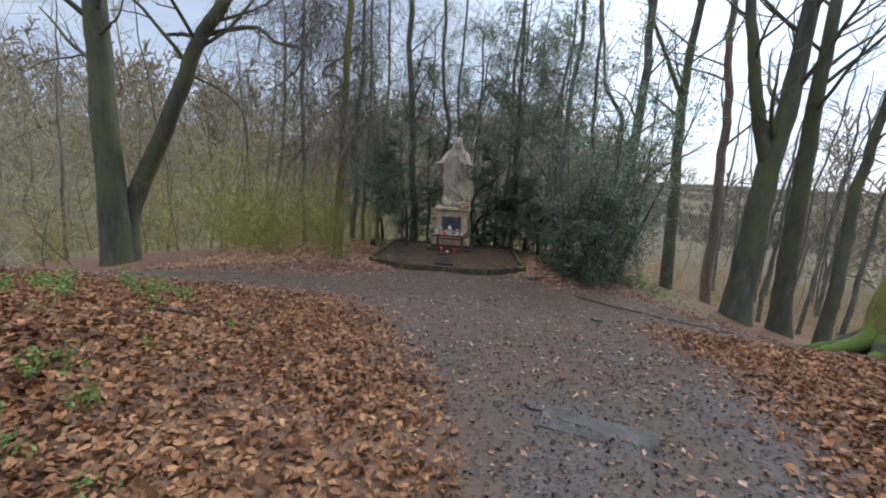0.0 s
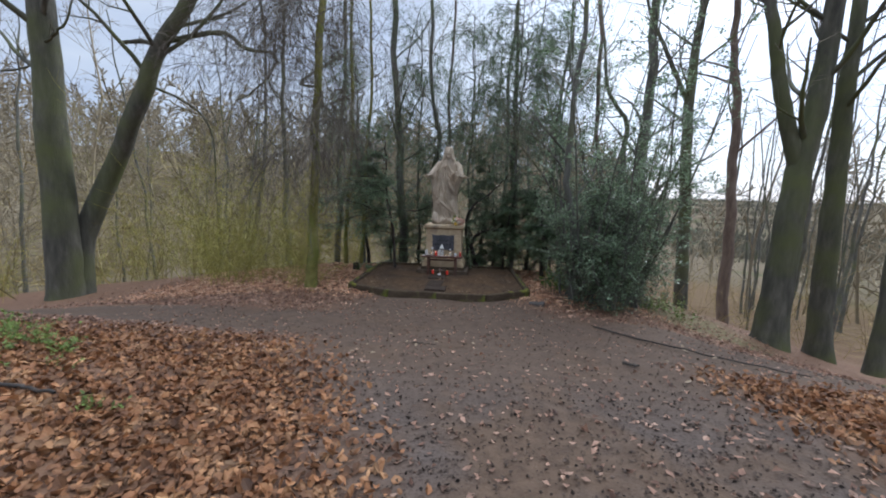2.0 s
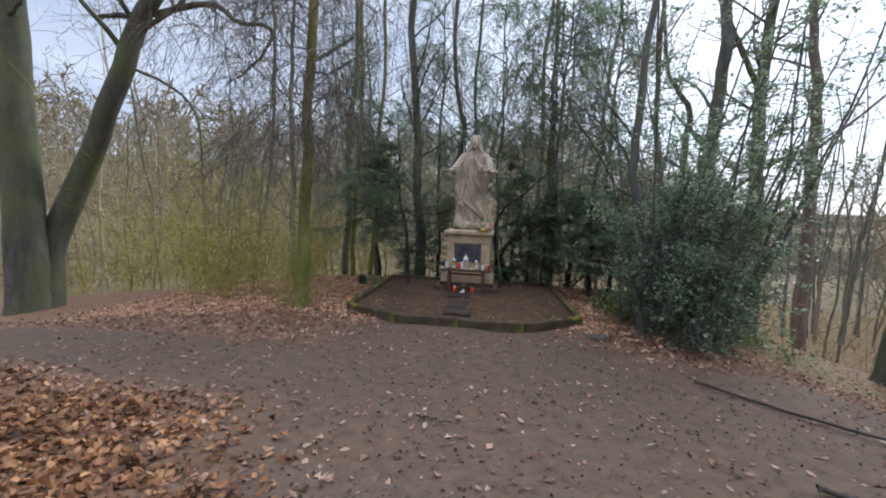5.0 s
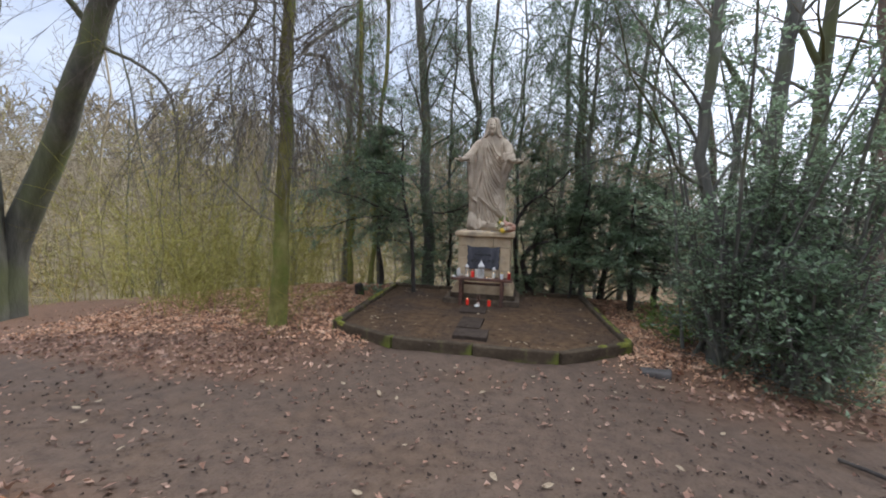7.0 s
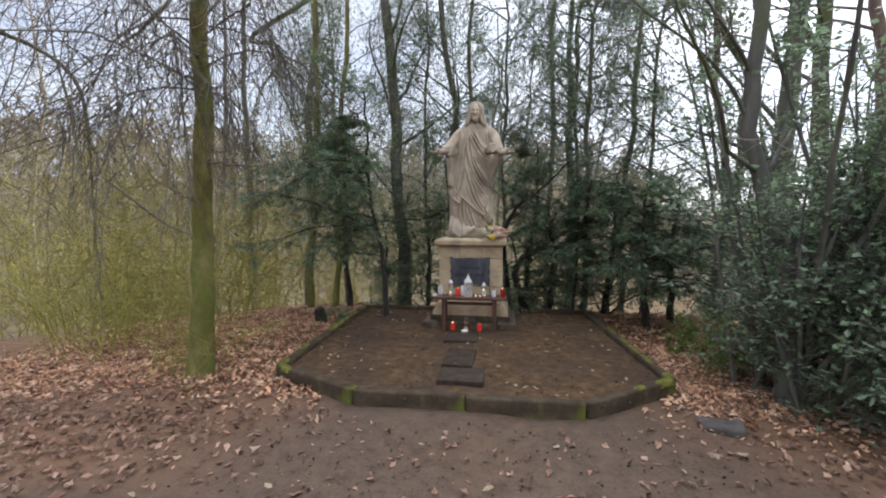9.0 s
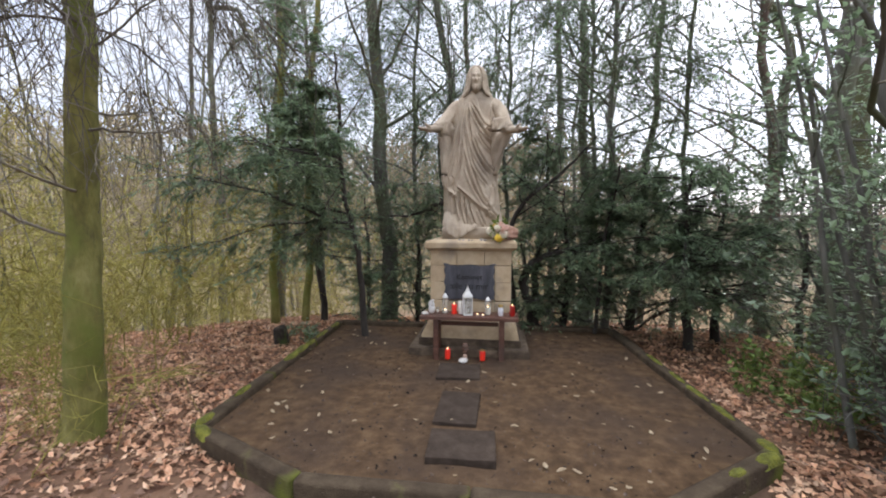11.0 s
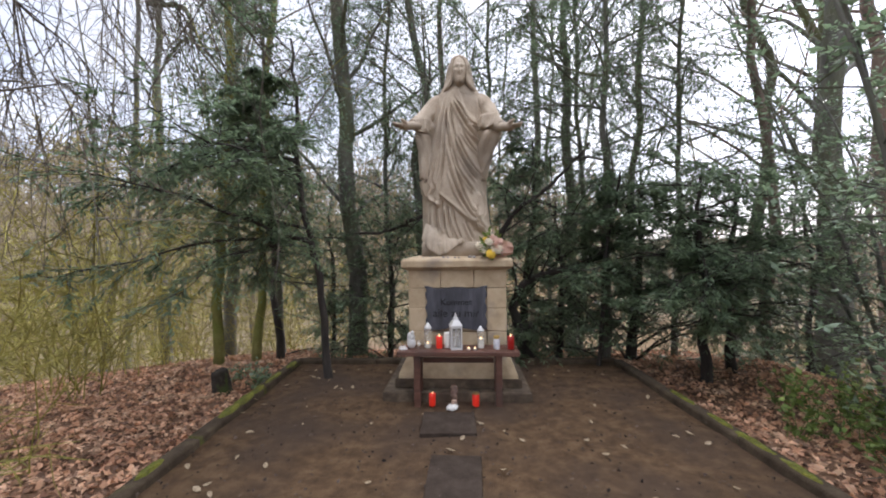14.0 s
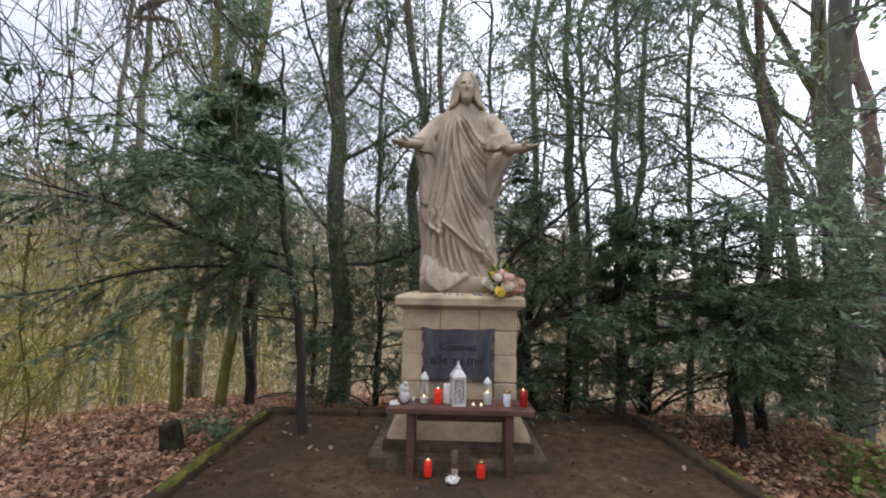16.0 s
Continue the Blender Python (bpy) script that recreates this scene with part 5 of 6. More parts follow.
spots = [(-6.6, 12.4), (-6.9, 14.2), (-7.8, 12.9), (-5.2, 15.0), (-8.6, 14.6), (-3.9, 15.4), (-7.4, 15.8), (-10.2, 14.0), (-9.6, 16.2), (-5.8, 16.8), (-12.4, 13.6),
         (-13.2, 16.4), (-2.9, 16.4), (-11.4, 18.2), (-8.4, 19.2), (-14.8, 12.4), (-4.6, 18.6), (-4.6, 12.4), (-5.7, 11.2), (-4.8, 13.5)]
thicket("hazel_shrub", spots, "thicket of thin olive hazel stems without leaves", M_TWIG_OLIVE, 300, 5.0, 19, "hazel thicket in the wood")
thicket("hazel_shrub", [(-3.15, 10.25, .8), (-3.8, 10.75, .9), (-4.7, 11.0, 1.1), (-5.5, 11.6, 1.1), (-2.95, 9.75, .55)],
        "low tangle of olive hazel shoots round a mossy trunk", M_TWIG_OLIVE, 340, 2.7, 9, "hazel shoots by the platform", 1.25)


# ---------------------------------------------------------------- evergreens
def needles(rng, batches, per, length, width):
    """Two ranks of needles along each twig."""
    P, W, A = [], [], []
    for lines in batches:
        n = len(lines)
        pos, d, _, _ = along(lines, rng.random((n, per)))
        pos, d = pos.reshape(-1, 3), d.reshape(-1, 3)
        k = len(pos)
        flat = norm(cross(d, [0, 0, 1.0]) + rng.normal(0, .12, (k, 3)))
        sign = rng.choice([-1.0, 1.0], (k, 1))
        way = norm(flat * sign * rng.uniform(.6, 1.0, (k, 1)) + d * rng.uniform(.5, 1.0, (k, 1)) + rng.normal(0, .18, (k, 3)) - [0, 0, .12])
        P.append(pos)
        W.append(way)
        A.append(norm(cross(way, [0, 0, 1.0]) + rng.normal(0, .3, (k, 3))))
    P, W, A = np.concatenate(P), np.concatenate(W), np.concatenate(A)
    k = len(P)
    return kites(P, W, A, rng.uniform(.7, 1.3, k) * length, rng.uniform(.8, 1.2, k) * width, np.zeros(k))


def yew(name, x, y, height, spread, branches, twigs_each, seed, label, low=.25, droop=-.05, per=14, trunk_r=.06, lean=(0, 0), needle=.08, side=None, up=.0, group="",
        top_share=.25, width=.019, mat=None, rise=(-.25, 1.1), boughs=()):
    """An evergreen with flat, drooping sprays. side: an angle and spread within which the branches point."""
    rng = np.random.default_rng(seed)
    z = soil(x, y)
    pts, rad = stem(rng, [(0, 0, -.25), (lean[0] * .3, lean[1] * .3, height * .35), (lean[0] * .7, lean[1] * .7, height * .7), (lean[0], lean[1], height)], trunk_r, .012, 20, .25)
    f = low / height + (1 - low / height) * .97 * ((np.arange(branches) + rng.random(branches)) / branches) ** 1.45
    p, d, _, _ = along(pts[None], f[None])
    a = rng.uniform(0, 6.283, branches) if side is None else np.radians(side[0] + rng.uniform(-side[1], side[1], branches))
    reach = spread * rng.uniform(.5, 1.1, branches) * (1 - (1 - top_share) * f)
    way = np.stack([np.cos(a), np.sin(a), rng.uniform(*rise, branches) + up], -1)
    for k, (z_at, turn, long) in enumerate(boughs):
        p[0, k] = along(pts[None], np.array([[z_at / height]]))[0][0, 0]
        way[k], reach[k] = (math.cos(radians(turn)), math.sin(radians(turn)), .16), long
    br = wander(rng, p[0], way, reach, 8, .13, droop)
    T = twigs_each
    g = .12 + .88 * (np.arange(T)[None] + rng.random((branches, T))) / T
    q, d, _, _ = along(br, g)
    flat = norm(cross(d, [0, 0, 1.0])) * np.where(np.arange(T) % 2, 1, -1)[None, :, None]
    way = d * rng.uniform(.4, .9, (branches, T, 1)) + flat * rng.uniform(.4, 1.0, (branches, T, 1))
    way = way + rng.normal(0, .38, way.shape)
    ln = reach[:, None] * rng.uniform(.16, .36, (branches, T)) * (1.15 - .5 * g)
    tw = wander(rng, q.reshape(-1, 3), way.reshape(-1, 3), ln.ravel(), 5, .08, droop * 1.6)
    q, d, _, _ = along(tw, rng.uniform(.2, .9, (len(tw), 3)))
    flat = norm(cross(d, [0, 0, 1.0])) * rng.choice([-1.0, 1.0], (len(tw), 3, 1))
    way = d + flat * .8
    way = way + rng.normal(0, .34, way.shape)
    sub = wander(rng, q.reshape(-1, 3), way.reshape(-1, 3), np.repeat(ln.ravel(), 3) * rng.uniform(.4, .8, len(tw) * 3), 3, .08, droop * 1.6)
    lines = [(pts[None], rad[None], 8), (br, taper(np.maximum(.005, .010 * reach), np.full(branches, .003), 9), 4),
             (tw[:, ::2][:, :3], taper(np.full(len(tw), .0045), np.full(len(tw), .002), 3), 3)]
    top = thing(name, pose(x, y, z), label, "evergreen tree", group)
    mesh_part("trunk", build("trunk", *tubes(lines), M_BARK_DARK, True), top)
    mesh_part("crown", build("crown", *needles(rng, [tw, sub, br[:, 4:]], per, needle, width), mat or M_YEW), top, "dark green needles in flat sprays")
    return top


def weeper(name, x, y, height, limbs, seed, label, low=.3, reach=2.2, lean=(0, 0), trunk_r=.05, mat=None, hang=17, per=4):
    """A tall thin yew: rising limbs from which long fine sprays hang like a veil."""
    rng = np.random.default_rng(seed)
    pts, rad = stem(rng, [(0, 0, -.4), (lean[0] * .3, lean[1] * .3, height * .35), (lean[0] * .7, lean[1] * .7, height * .7), (lean[0], lean[1], height)], trunk_r, .015, 20, .25)
    f = low + (.97 - low) * (np.arange(limbs) + rng.random(limbs)) / limbs
    p, _, _, _ = along(pts[None], f[None])
    a = rng.uniform(0, 6.283, limbs)
    br = wander(rng, p[0], np.stack([np.cos(a), np.sin(a), rng.uniform(.1, 1.3, limbs)], -1), reach * rng.uniform(.5, 1.1, limbs) * (1.15 - .6 * f), 9, .13, -.06)
    q, d, _, _ = along(br, rng.uniform(.15, 1, (limbs, hang)))
    tw = wander(rng, q.reshape(-1, 3), (d * .7 + rng.normal(0, .55, d.shape) - [0, 0, .25]).reshape(-1, 3), rng.uniform(.3, 1.0, limbs * hang), 6, .14, -.13)
    q, d, _, _ = along(tw, rng.uniform(.1, 1, (len(tw), 7)))
    sub = wander(rng, q.reshape(-1, 3), (d * .8 + rng.normal(0, .5, d.shape)).reshape(-1, 3), rng.uniform(.08, .36, len(tw) * 7), 3, .15, -.10)
    lines = [(pts[None], rad[None], 8), (br, taper(np.full(limbs, .020), np.full(limbs, .004), 10), 4), (tw[:, ::2], taper(np.full(len(tw), .004), np.full(len(tw), .0018), 4), 3),
             (sub[:, ::3], taper(np.full(len(sub), .0024), np.full(len(sub), .0014), 2), 3)]
    top = thing(name, pose(x, y, soil(x, y)), label, "evergreen tree")
    mesh_part("trunk", build("trunk", *tubes(lines), M_BARK_HAZE, True), top)
    mesh_part("crown", build("crown", *needles(rng, [tw, sub], per, .075, .017), mat or M_YEW), top, "fine hanging sprays of grey-green needles")


Y1 = "dark green yew with drooping sprays behind the statue"
yew("yew_sapling", -1.43, 12.47, 3.8, 1.6, 20, 24, 201, "slender young yew with a dark bare stem on the platform", 1.35, -.05, 12, .046, (-.35, -.1), top_share=.5, side=(222, 80), rise=(-.30, .35),
    boughs=((1.50, 252, 2.2), (1.55, 230, 2.1), (1.65, 206, 1.9), (1.45, 264, 1.7), (2.35, 243, 2.0), (2.45, 216, 1.9), (2.55, 190, 1.6), (2.2, 262, 1.5)))
yew("yew_sapling", 1.60, 13.0, 2.4, 1.1, 26, 11, 202, "small young yew at the corner of the platform", .8, -.04, 9, .028, (.35, 0), rise=(-.2, .6))
yew("yew_tree", -2.7, 14.1, 4.2, 2.3, 24, 12, 203, "dark green yew with wide drooping boughs", 1.1, -.06, 9, .06, (-.3, 0))
yew("yew_tree", .9, 14.3, 3.4, 2.2, 46, 13, 205, Y1, .1, -.06, 9, .075, (.3, .2), up=.05)
yew("yew_tree", 2.4, 14.0, 2.7, 2.0, 46, 13, 206, Y1, .1, -.06, 9, .075, (.2, 0), up=.1, top_share=.6)
yew("yew_tree", 3.3, 13.2, 2.4, 1.5, 34, 13, 207, "low spreading yew near the platform's edge", .6, -.06, 9, .06, up=.1, top_share=.6)
yew("yew_tree", 2.75, 12.75, 2.3, 1.7, 34, 13, 208, "yew whose boughs hang over the platform's kerb", .75, -.06, 10, .06, up=.05, top_share=.7, rise=(-.2, .7))
yew("yew_tree", 5.0, 14.2, 2.8, 1.6, 30, 11, 210, "low yew behind the hollies", .2, -.06, 9, .06, up=.1, top_share=.5)
yew("yew_tree", 1.35, 13.75, 2.2, 1.6, 34, 13, 212, "low yew crouching beside the pedestal", .1, -.05, 10, .05, up=.05, top_share=.7)
yew("yew_tree", -1.05, 14.2, 2.1, 1.5, 36, 12, 213, "low yew in the shade behind the pedestal", .1, -.05, 9, .04, up=.05, top_share=.6)
yew("yew_tree", -2.2, 15.0, 2.4, 1.6, 30, 11, 214, "low yew among the trunks behind the platform", .1, -.05, 9, .04, up=.05, top_share=.6)
W1 = "tall thin yew with a veil of hanging sprays"
weeper("yew_tree", -1.2, 14.9, 8.0, 24, 221, W1, .25, 1.9)
weeper("yew_tree", .5, 15.3, 8.5, 24, 222, W1, .28, 2.0)
weeper("yew_tree", 2.0, 15.0, 9.0, 30, 223, W1, .25, 2.3)
weeper("yew_tree", 3.2, 14.4, 7.5, 28, 224, W1, .28, 2.2, (.3, 0))
weeper("yew_tree", 1.9, 13.6, 7.0, 30, 227, W1, .26, 1.9, (.2, .1), .06)
weeper("yew_tree", -3.2, 15.2, 7.5, 20, 226, "thin yew with hanging sprays in the wood behind the platform", .22, 2.0, (-.4, 0), .06)


# twisted dark boughs beside the pedestal
def bough(ctrl, r0, r1, seed, label):
    rng = np.random.default_rng(seed)
    pts, rad = stem(rng, ctrl, r0, r1, 22, .2, .02)
    lines = grow(rng, pts - pts[0], rad, [(9, .3, .30, .4, .7, .12, .02, 5, 6), (5, .2, .4, .5, .7, .14, -.02, 3, 4)])
    top = thing("yew_bough", pose(*pts[0]), label, "evergreen tree")
    mesh_part("limb", build("limb", *tubes(lines), M_BARK_DARK, True), top)
    mesh_part("spray", build("spray", *needles(rng, [lines[2][0], lines[1][0]], 26, .065, .015), M_YEW), top, "dark green needles in flat sprays")


bough([(.98, 13.45, -.15), (.80, 13.42, .45), (.72, 13.4, .85), (.86, 13.4, 1.10), (1.25, 13.45, 1.22), (1.8, 13.5, 1.42), (2.3, 13.5, 1.75)], .075, .02, 31, "twisted dark yew limb beside the pedestal")
bough([(-.15, 13.7, -.1), (-.22, 13.6, 1.2), (-.30, 13.5, 1.98), (-.6, 13.45, 1.90), (-.95, 13.4, 1.76), (-1.3, 13.4, 1.74)], .05, .014, 32, "crooked dark bough reaching out behind the pedestal")
bough([(.6, 13.9, -.1), (.55, 13.8, 1.4), (.75, 13.7, 2.0), (1.2, 13.6, 2.35), (1.7, 13.5, 2.9)], .05, .014, 33, "dark yew limb rising behind the pedestal")


def holly(x, y, height, width, leaves, seed, label, bare_foot=.3):
    """A shrub of upright shoots, thickly set with small shining leaves."""
    rng = np.random.default_rng(seed)
    S = 8
    a = rng.uniform(0, 6.283, S)
    foot = np.stack([rng.normal(0, .14, S), rng.normal(0, .14, S), np.full(S, -.2)], -1)
    shoots = wander(rng, foot, np.stack([np.cos(a) * .3, np.sin(a) * .3, np.ones(S)], -1), height * rng.uniform(.65, 1.05, S), 10, .06, .03)
    f = rng.uniform(.08, .98, (S, 18))
    p, d, _, _ = along(shoots, f)
    w = (width * rng.uniform(.35, .75, f.shape) * (1.1 - .6 * f)).ravel()
    boughs = wander(rng, p.reshape(-1, 3), rng.normal(0, 1, (len(w), 3)) * [1, 1, .3] + [0, 0, .25], w, 6, .12, .02)
    p, d, _, _ = along(boughs, rng.uniform(.25, 1, (len(boughs), 6)))
    tips = wander(rng, p.reshape(-1, 3), rng.normal(0, 1, (len(boughs) * 6, 3)) + [0, 0, .2], np.repeat(w, 6) * rng.uniform(.2, .45, len(boughs) * 6), 3, .12, 0)
    lines = [(shoots, taper(np.full(S, .028), np.full(S, .006), 11), 5), (boughs, taper(np.full(len(boughs), .008), np.full(len(boughs), .003), 7), 3),
             (tips[:, ::3], taper(np.full(len(tips), .004), np.full(len(tips), .002), 2), 3)]
    n = leaves
    each = n // len(tips) + 1
    P, W, _, _ = along(tips, rng.random((len(tips), each)))
    pick = rng.permutation(len(tips) * each)[:n]
    P, W = P.reshape(-1, 3)[pick], W.reshape(-1, 3)[pick]
    P += rng.normal(0, .035, (n, 3))
    keep = P[:, 2] > bare_foot * rng.random(n)
    P, W = P[keep], norm(norm(W[keep]) + rng.normal(0, .8, (keep.sum(), 3)))
    W = norm(W * [1, 1, .55])
    A = norm(cross(W, rng.normal(0, .8, (len(P), 3)) + [0, 0, 1.8]))
    v, f = kites(P, W, A, rng.uniform(.050, .09, len(P)), rng.uniform(.028, .048, len(P)), rng.uniform(.05, .3, len(P)))
    top = thing("holly_bush", pose(x, y, soil(x, y)), label, "bush", "hollies beside the path")
    mesh_part("trunk", build("trunk", *tubes(lines), M_BARK_HAZE, True), top)
    mesh_part("foliage", build("foliage", v, f, M_HOLLY), top, "small glossy dark green leaves")


H = "tall holly bush with glossy dark green leaves"
holly(3.15, 9.95, 2.8, 1.2, 2700, 401, H, .9)
holly(3.65, 9.5, 3.5, 1.35, 3400, 402, H, .7)
holly(3.75, 11.0, 2.7, 1.3, 2600, 403, "dense holly bush beyond the platform's edge", .8)
holly(4.25, 9.8, 3.3, 1.3, 3300, 404, H, .6)
holly(3.45, 9.2, 1.7, .9, 2600, 405, "low holly shoots beside the path", .4)
holly(4.5, 10.9, 3.4, 1.6, 3000, 408, H, .7)
holly(4.1, 9.9, 6.6, 1.7, 6000, 406, "tall thin holly with sparse leaves", .5)
holly(3.1, 10.35, 6.4, 1.5, 4800, 407, "tall thin holly with sparse leaves", .5)
holly(4.6, 12.2, 5.6, 1.8, 3400, 409, "tall thin holly with sparse leaves", .5)
bare_tree("tree", [([(3.12, 9.92, -.2), (3.08, 10.1, 1.2), (2.90, 10.3, 2.6), (2.95, 10.35, 4.2), (3.05, 10.4, 7), (3.1, 10.5, 11)], .095, .035, .3)],
          "slim grey trunk rising through the hollies", M_BARK_HAZE, 61, FINE)


# ---------------------------------------------------------------- fallen leaves
def ovals(base, way, across, length, width, fold):
    """Broad leaf blades: six corners each, folded along the middle and curled at the tip."""
    n = len(base)
    up = cross(way, across)
    L, B = length[:, None], width[:, None] / 2
    lift = up * (fold * width)[:, None]
    tip = base + way * L + lift * .6
    one, two = base + way * L * .30 + lift, base + way * L * .72 + lift * .9
    v = np.stack([base, one + across * B, two + across * B * .78, tip, two - across * B * .78, one - across * B], 1).reshape(-1, 3)
    i = np.arange(n)[:, None] * 6
    return v, np.concatenate([i + [0, 1, 2, 3], i + [0, 3, 4, 5]], 0)


def litter(count, seed, keep, x, y, size, lift=.012, tilt=.45, level=None, blade=kites):
    rng = np.random.default_rng(seed)
    px, py = rng.uniform(*x, count), rng.uniform(*y, count)
    k = rng.random(count) < keep(px, py)
    px, py = px[k], py[k]
    n = len(px)
    pz = ground(px, py)
    pz = pz + np.array([noise.noise(Vector((a * 1.7, b * 1.7, 0))) * .035 + noise.noise(Vector((a * 6.5, b * 6.5, 3))) * .012 for a, b in zip(px, py)])
    if level is not None:
        pz = np.full(n, level)
    a = rng.uniform(0, 6.283, n)
    W = norm(np.stack([np.cos(a), np.sin(a), rng.normal(0, tilt, n)], -1))
    U = norm(np.stack([rng.normal(0, tilt, n), rng.normal(0, tilt, n), np.ones(n)], -1))
    A = norm(cross(U, W))
    ln = rng.uniform(*size, n)
    base = np.stack([px, py, pz + lift + rng.random(n) * .02], -1) - W * ln[:, None] / 2
    base[:, 2] = np.maximum(base[:, 2], pz + .004)
    return blade(base, W, A, ln, ln * rng.uniform(.5, .8, n), rng.normal(0, .35, n))


def off_platform(x, y):
    return ~((y > 9.1) & (y < 13.1) & (x > -2.05) & (x < 2.2) & (y > 9.1 + np.clip(np.abs(x - .15) - 1.0, 0, 2) * .9))


def thick_leaves(x, y):
    n = np.array([noise.noise(Vector((a * .9, b * .9, 7))) for a, b in zip(x, y)])
    return (1 - bare(x, y)) * np.clip(.95 + n * .7, .4, 1) * off_platform(x, y) * step(15, 11, np.hypot(x, y - 6)) * step(10, 6, np.abs(x)) * step(-3.2, -1.2, y)


tagged(new("fallen_leaves", build("fallen_leaves", *litter(176000, 1, lambda x, y: thick_leaves(x, y) * step(6.2, 4.6, y) * step(7.6, 5.2, np.abs(x + .3)) * step(-2.0, -.3, y), (-7.6, 7.2), (-1.8, 6.2), (.030, .080), tilt=.6, blade=ovals), M_LITTER)),
       "thick brown and orange fallen beech leaves on the ground", "leaves", kind="stuff")
tagged(new("fallen_leaves", build("fallen_leaves", *litter(92000, 2, lambda x, y: thick_leaves(x, y) * step(4.4, 6.0, y) * (1 - .75 * step(8.8, 9.8, y) * step(16.5, 15, y)), (-11, 9), (4.4, 18), (.035, .08)), M_LITTER_DRY)),
       "brown fallen leaves under the trees", "leaves", kind="stuff")
# this floor's skylight is put into the brighter leaf colour
tagged(new("fallen_leaves", build("fallen_leaves", *litter(100000, 6, lambda x, y: thick_leaves(x, y) * step(8.9, 9.9, y) * step(-8.4, -6, x) * step(5.2, 3.8, x), (-8.4, 5.2), (8.9, 16.5), (.03, .075)), M_LITTER_SKYLIT)),
       "pink-brown leaves, coloured as if sky-lit, drifted round the kerb", "leaves", kind="stuff")
tagged(new("fallen_leaves", build("fallen_leaves", *litter(22000, 3, lambda x, y: bare(x, y) * (.45 - .25 * step(4, 6, y)) * off_platform(x, y), (-5, 8), (-.6, 9.3), (.025, .075), .004, .25), M_LITTER_DRY)),
       "single brown leaves scattered over the path", "leaves", kind="stuff")


tagged(new("path_debris", build("path_debris", *litter(52000, 4, lambda x, y: bare(x, y) * (.9 - .7 * step(3.2, 5.6, y)) * off_platform(x, y), (-4, 7), (-.4, 9.3), (.010, .040), .003, .3), M_DEBRIS)),
       "small bits of leaf, twig and grit on the path", "debris", kind="stuff")
tagged(new("platform_debris", build("platform_debris", *litter(2200, 5, lambda x, y: ~off_platform(x, y) * .9, (-1.9, 2.0), (9.3, 12.9), (.010, .035), .003, .3, TOP - .012), M_DEBRIS)),
       "small bits of leaf and grit on the platform", "debris", kind="stuff")

# ---------------------------------------------------------------- ivy, plants, stump, sticks
def plant_clump(name, x, y, label, seed, leaves=60, spread=.22, height=.22, mat=None, size=(.03, .07), category="plant", group=""):
    """A low clump: thin stalks with small leaves."""
    rng = np.random.default_rng(seed)
    n = 14
    a = rng.uniform(0, 6.283, n)
    o = rng.uniform(.2, .9, n)
    stalks = wander(rng, np.stack([rng.normal(0, spread * .18, n), rng.normal(0, spread * .18, n), np.full(n, -.03)], -1), np.stack([np.cos(a) * o, np.sin(a) * o, np.ones(n)], -1), height * rng.uniform(.6, 1.5, n), 5, .12, -.03)
    P, W, _, _ = along(stalks, rng.uniform(.25, 1, (n, leaves // n + 1)))
    P, W = P.reshape(-1, 3), W.reshape(-1, 3)
    k = len(P)
    W = norm(W * .4 + rng.normal(0, 1, (k, 3)) * [1, 1, .4] + [0, 0, .15])
    A = norm(cross(W, rng.normal(0, .4, (k, 3)) + [0, 0, 1.0]))
    top = thing(name, pose(x, y, soil(x, y)), label, category, group)
    tagged(mesh_part("stalk", build("stalk", *tubes([(stalks, taper(np.full(n, .003), np.full(n, .0015), 6), 3)]), M_GREEN), top), kind="stuff")
    tagged(mesh_part("foliage", build("foliage", *kites(P, W, A, rng.uniform(*size, k), rng.uniform(*size, k) * .7, rng.uniform(0, .2, k)), mat or M_GREEN), top), kind="stuff")


rng = np.random.default_rng(77)
for k, (x, y) in enumerate([(-2.9, 2.9), (-3.4, 3.4), (-3.0, 3.9), (-4.0, 3.2), (-4.4, 3.9), (-2.4, 3.4), (-3.7, 4.5), (-4.9, 4.4), (-5.4, 3.6), (-3.2, 4.4), (-4.2, 4.9), (-2.7, 4.2), (-4.7, 3.3), (-5.2, 5.0), (-3.5, 2.7)]):
    plant_clump("weed", x, y, "fresh green weeds among the leaves on the bank", 500 + k, 56, height=rng.uniform(.14, .34), group="weeds on the bank", size=(.03, .065))
for k in range(44):
    x = rng.uniform(-5.2, -.4)
    y = rng.uniform(.3, 4.6) if k % 2 else rng.uniform(.3, 1.0) + (-.4 - x) * .75
    plant_clump("weed", x, y, "small green weeds among the fallen leaves", 600 + k, 28, height=rng.uniform(.06, .15), group="weeds on the bank", size=(.02, .05))
for k, (x, y) in enumerate([(4.7, 10.3), (5.1, 10.7), (4.5, 10.9), (5.5, 11.1), (3.5, 10.9), (3.3, 11.5), (3.6, 11.2), (3.8, 10.6), (3.45, 11.8), (5.6, 10.4), (2.95, 11.05), (3.1, 11.5), (2.85, 10.7), (3.2, 10.85), (3.0, 11.9), (2.75, 11.35)]):
    plant_clump("bramble", x, y, "light green bramble shoots at the foot of the hollies", 540 + k, 120, .4, .42, size=(.04, .08), group="brambles by the slope")


def stump():
    bm = lathe([(.17, -.06), (.155, .02), (.135, .12), (.13, .24), (.11, .27), (.05, .262)], 18)
    for v in bm.verts:
        v.co += noise.noise_vector(v.co * 9) * .03
    return bm


old_stump = part("tree_stump", stump(), M_STUMP, smooth=True)
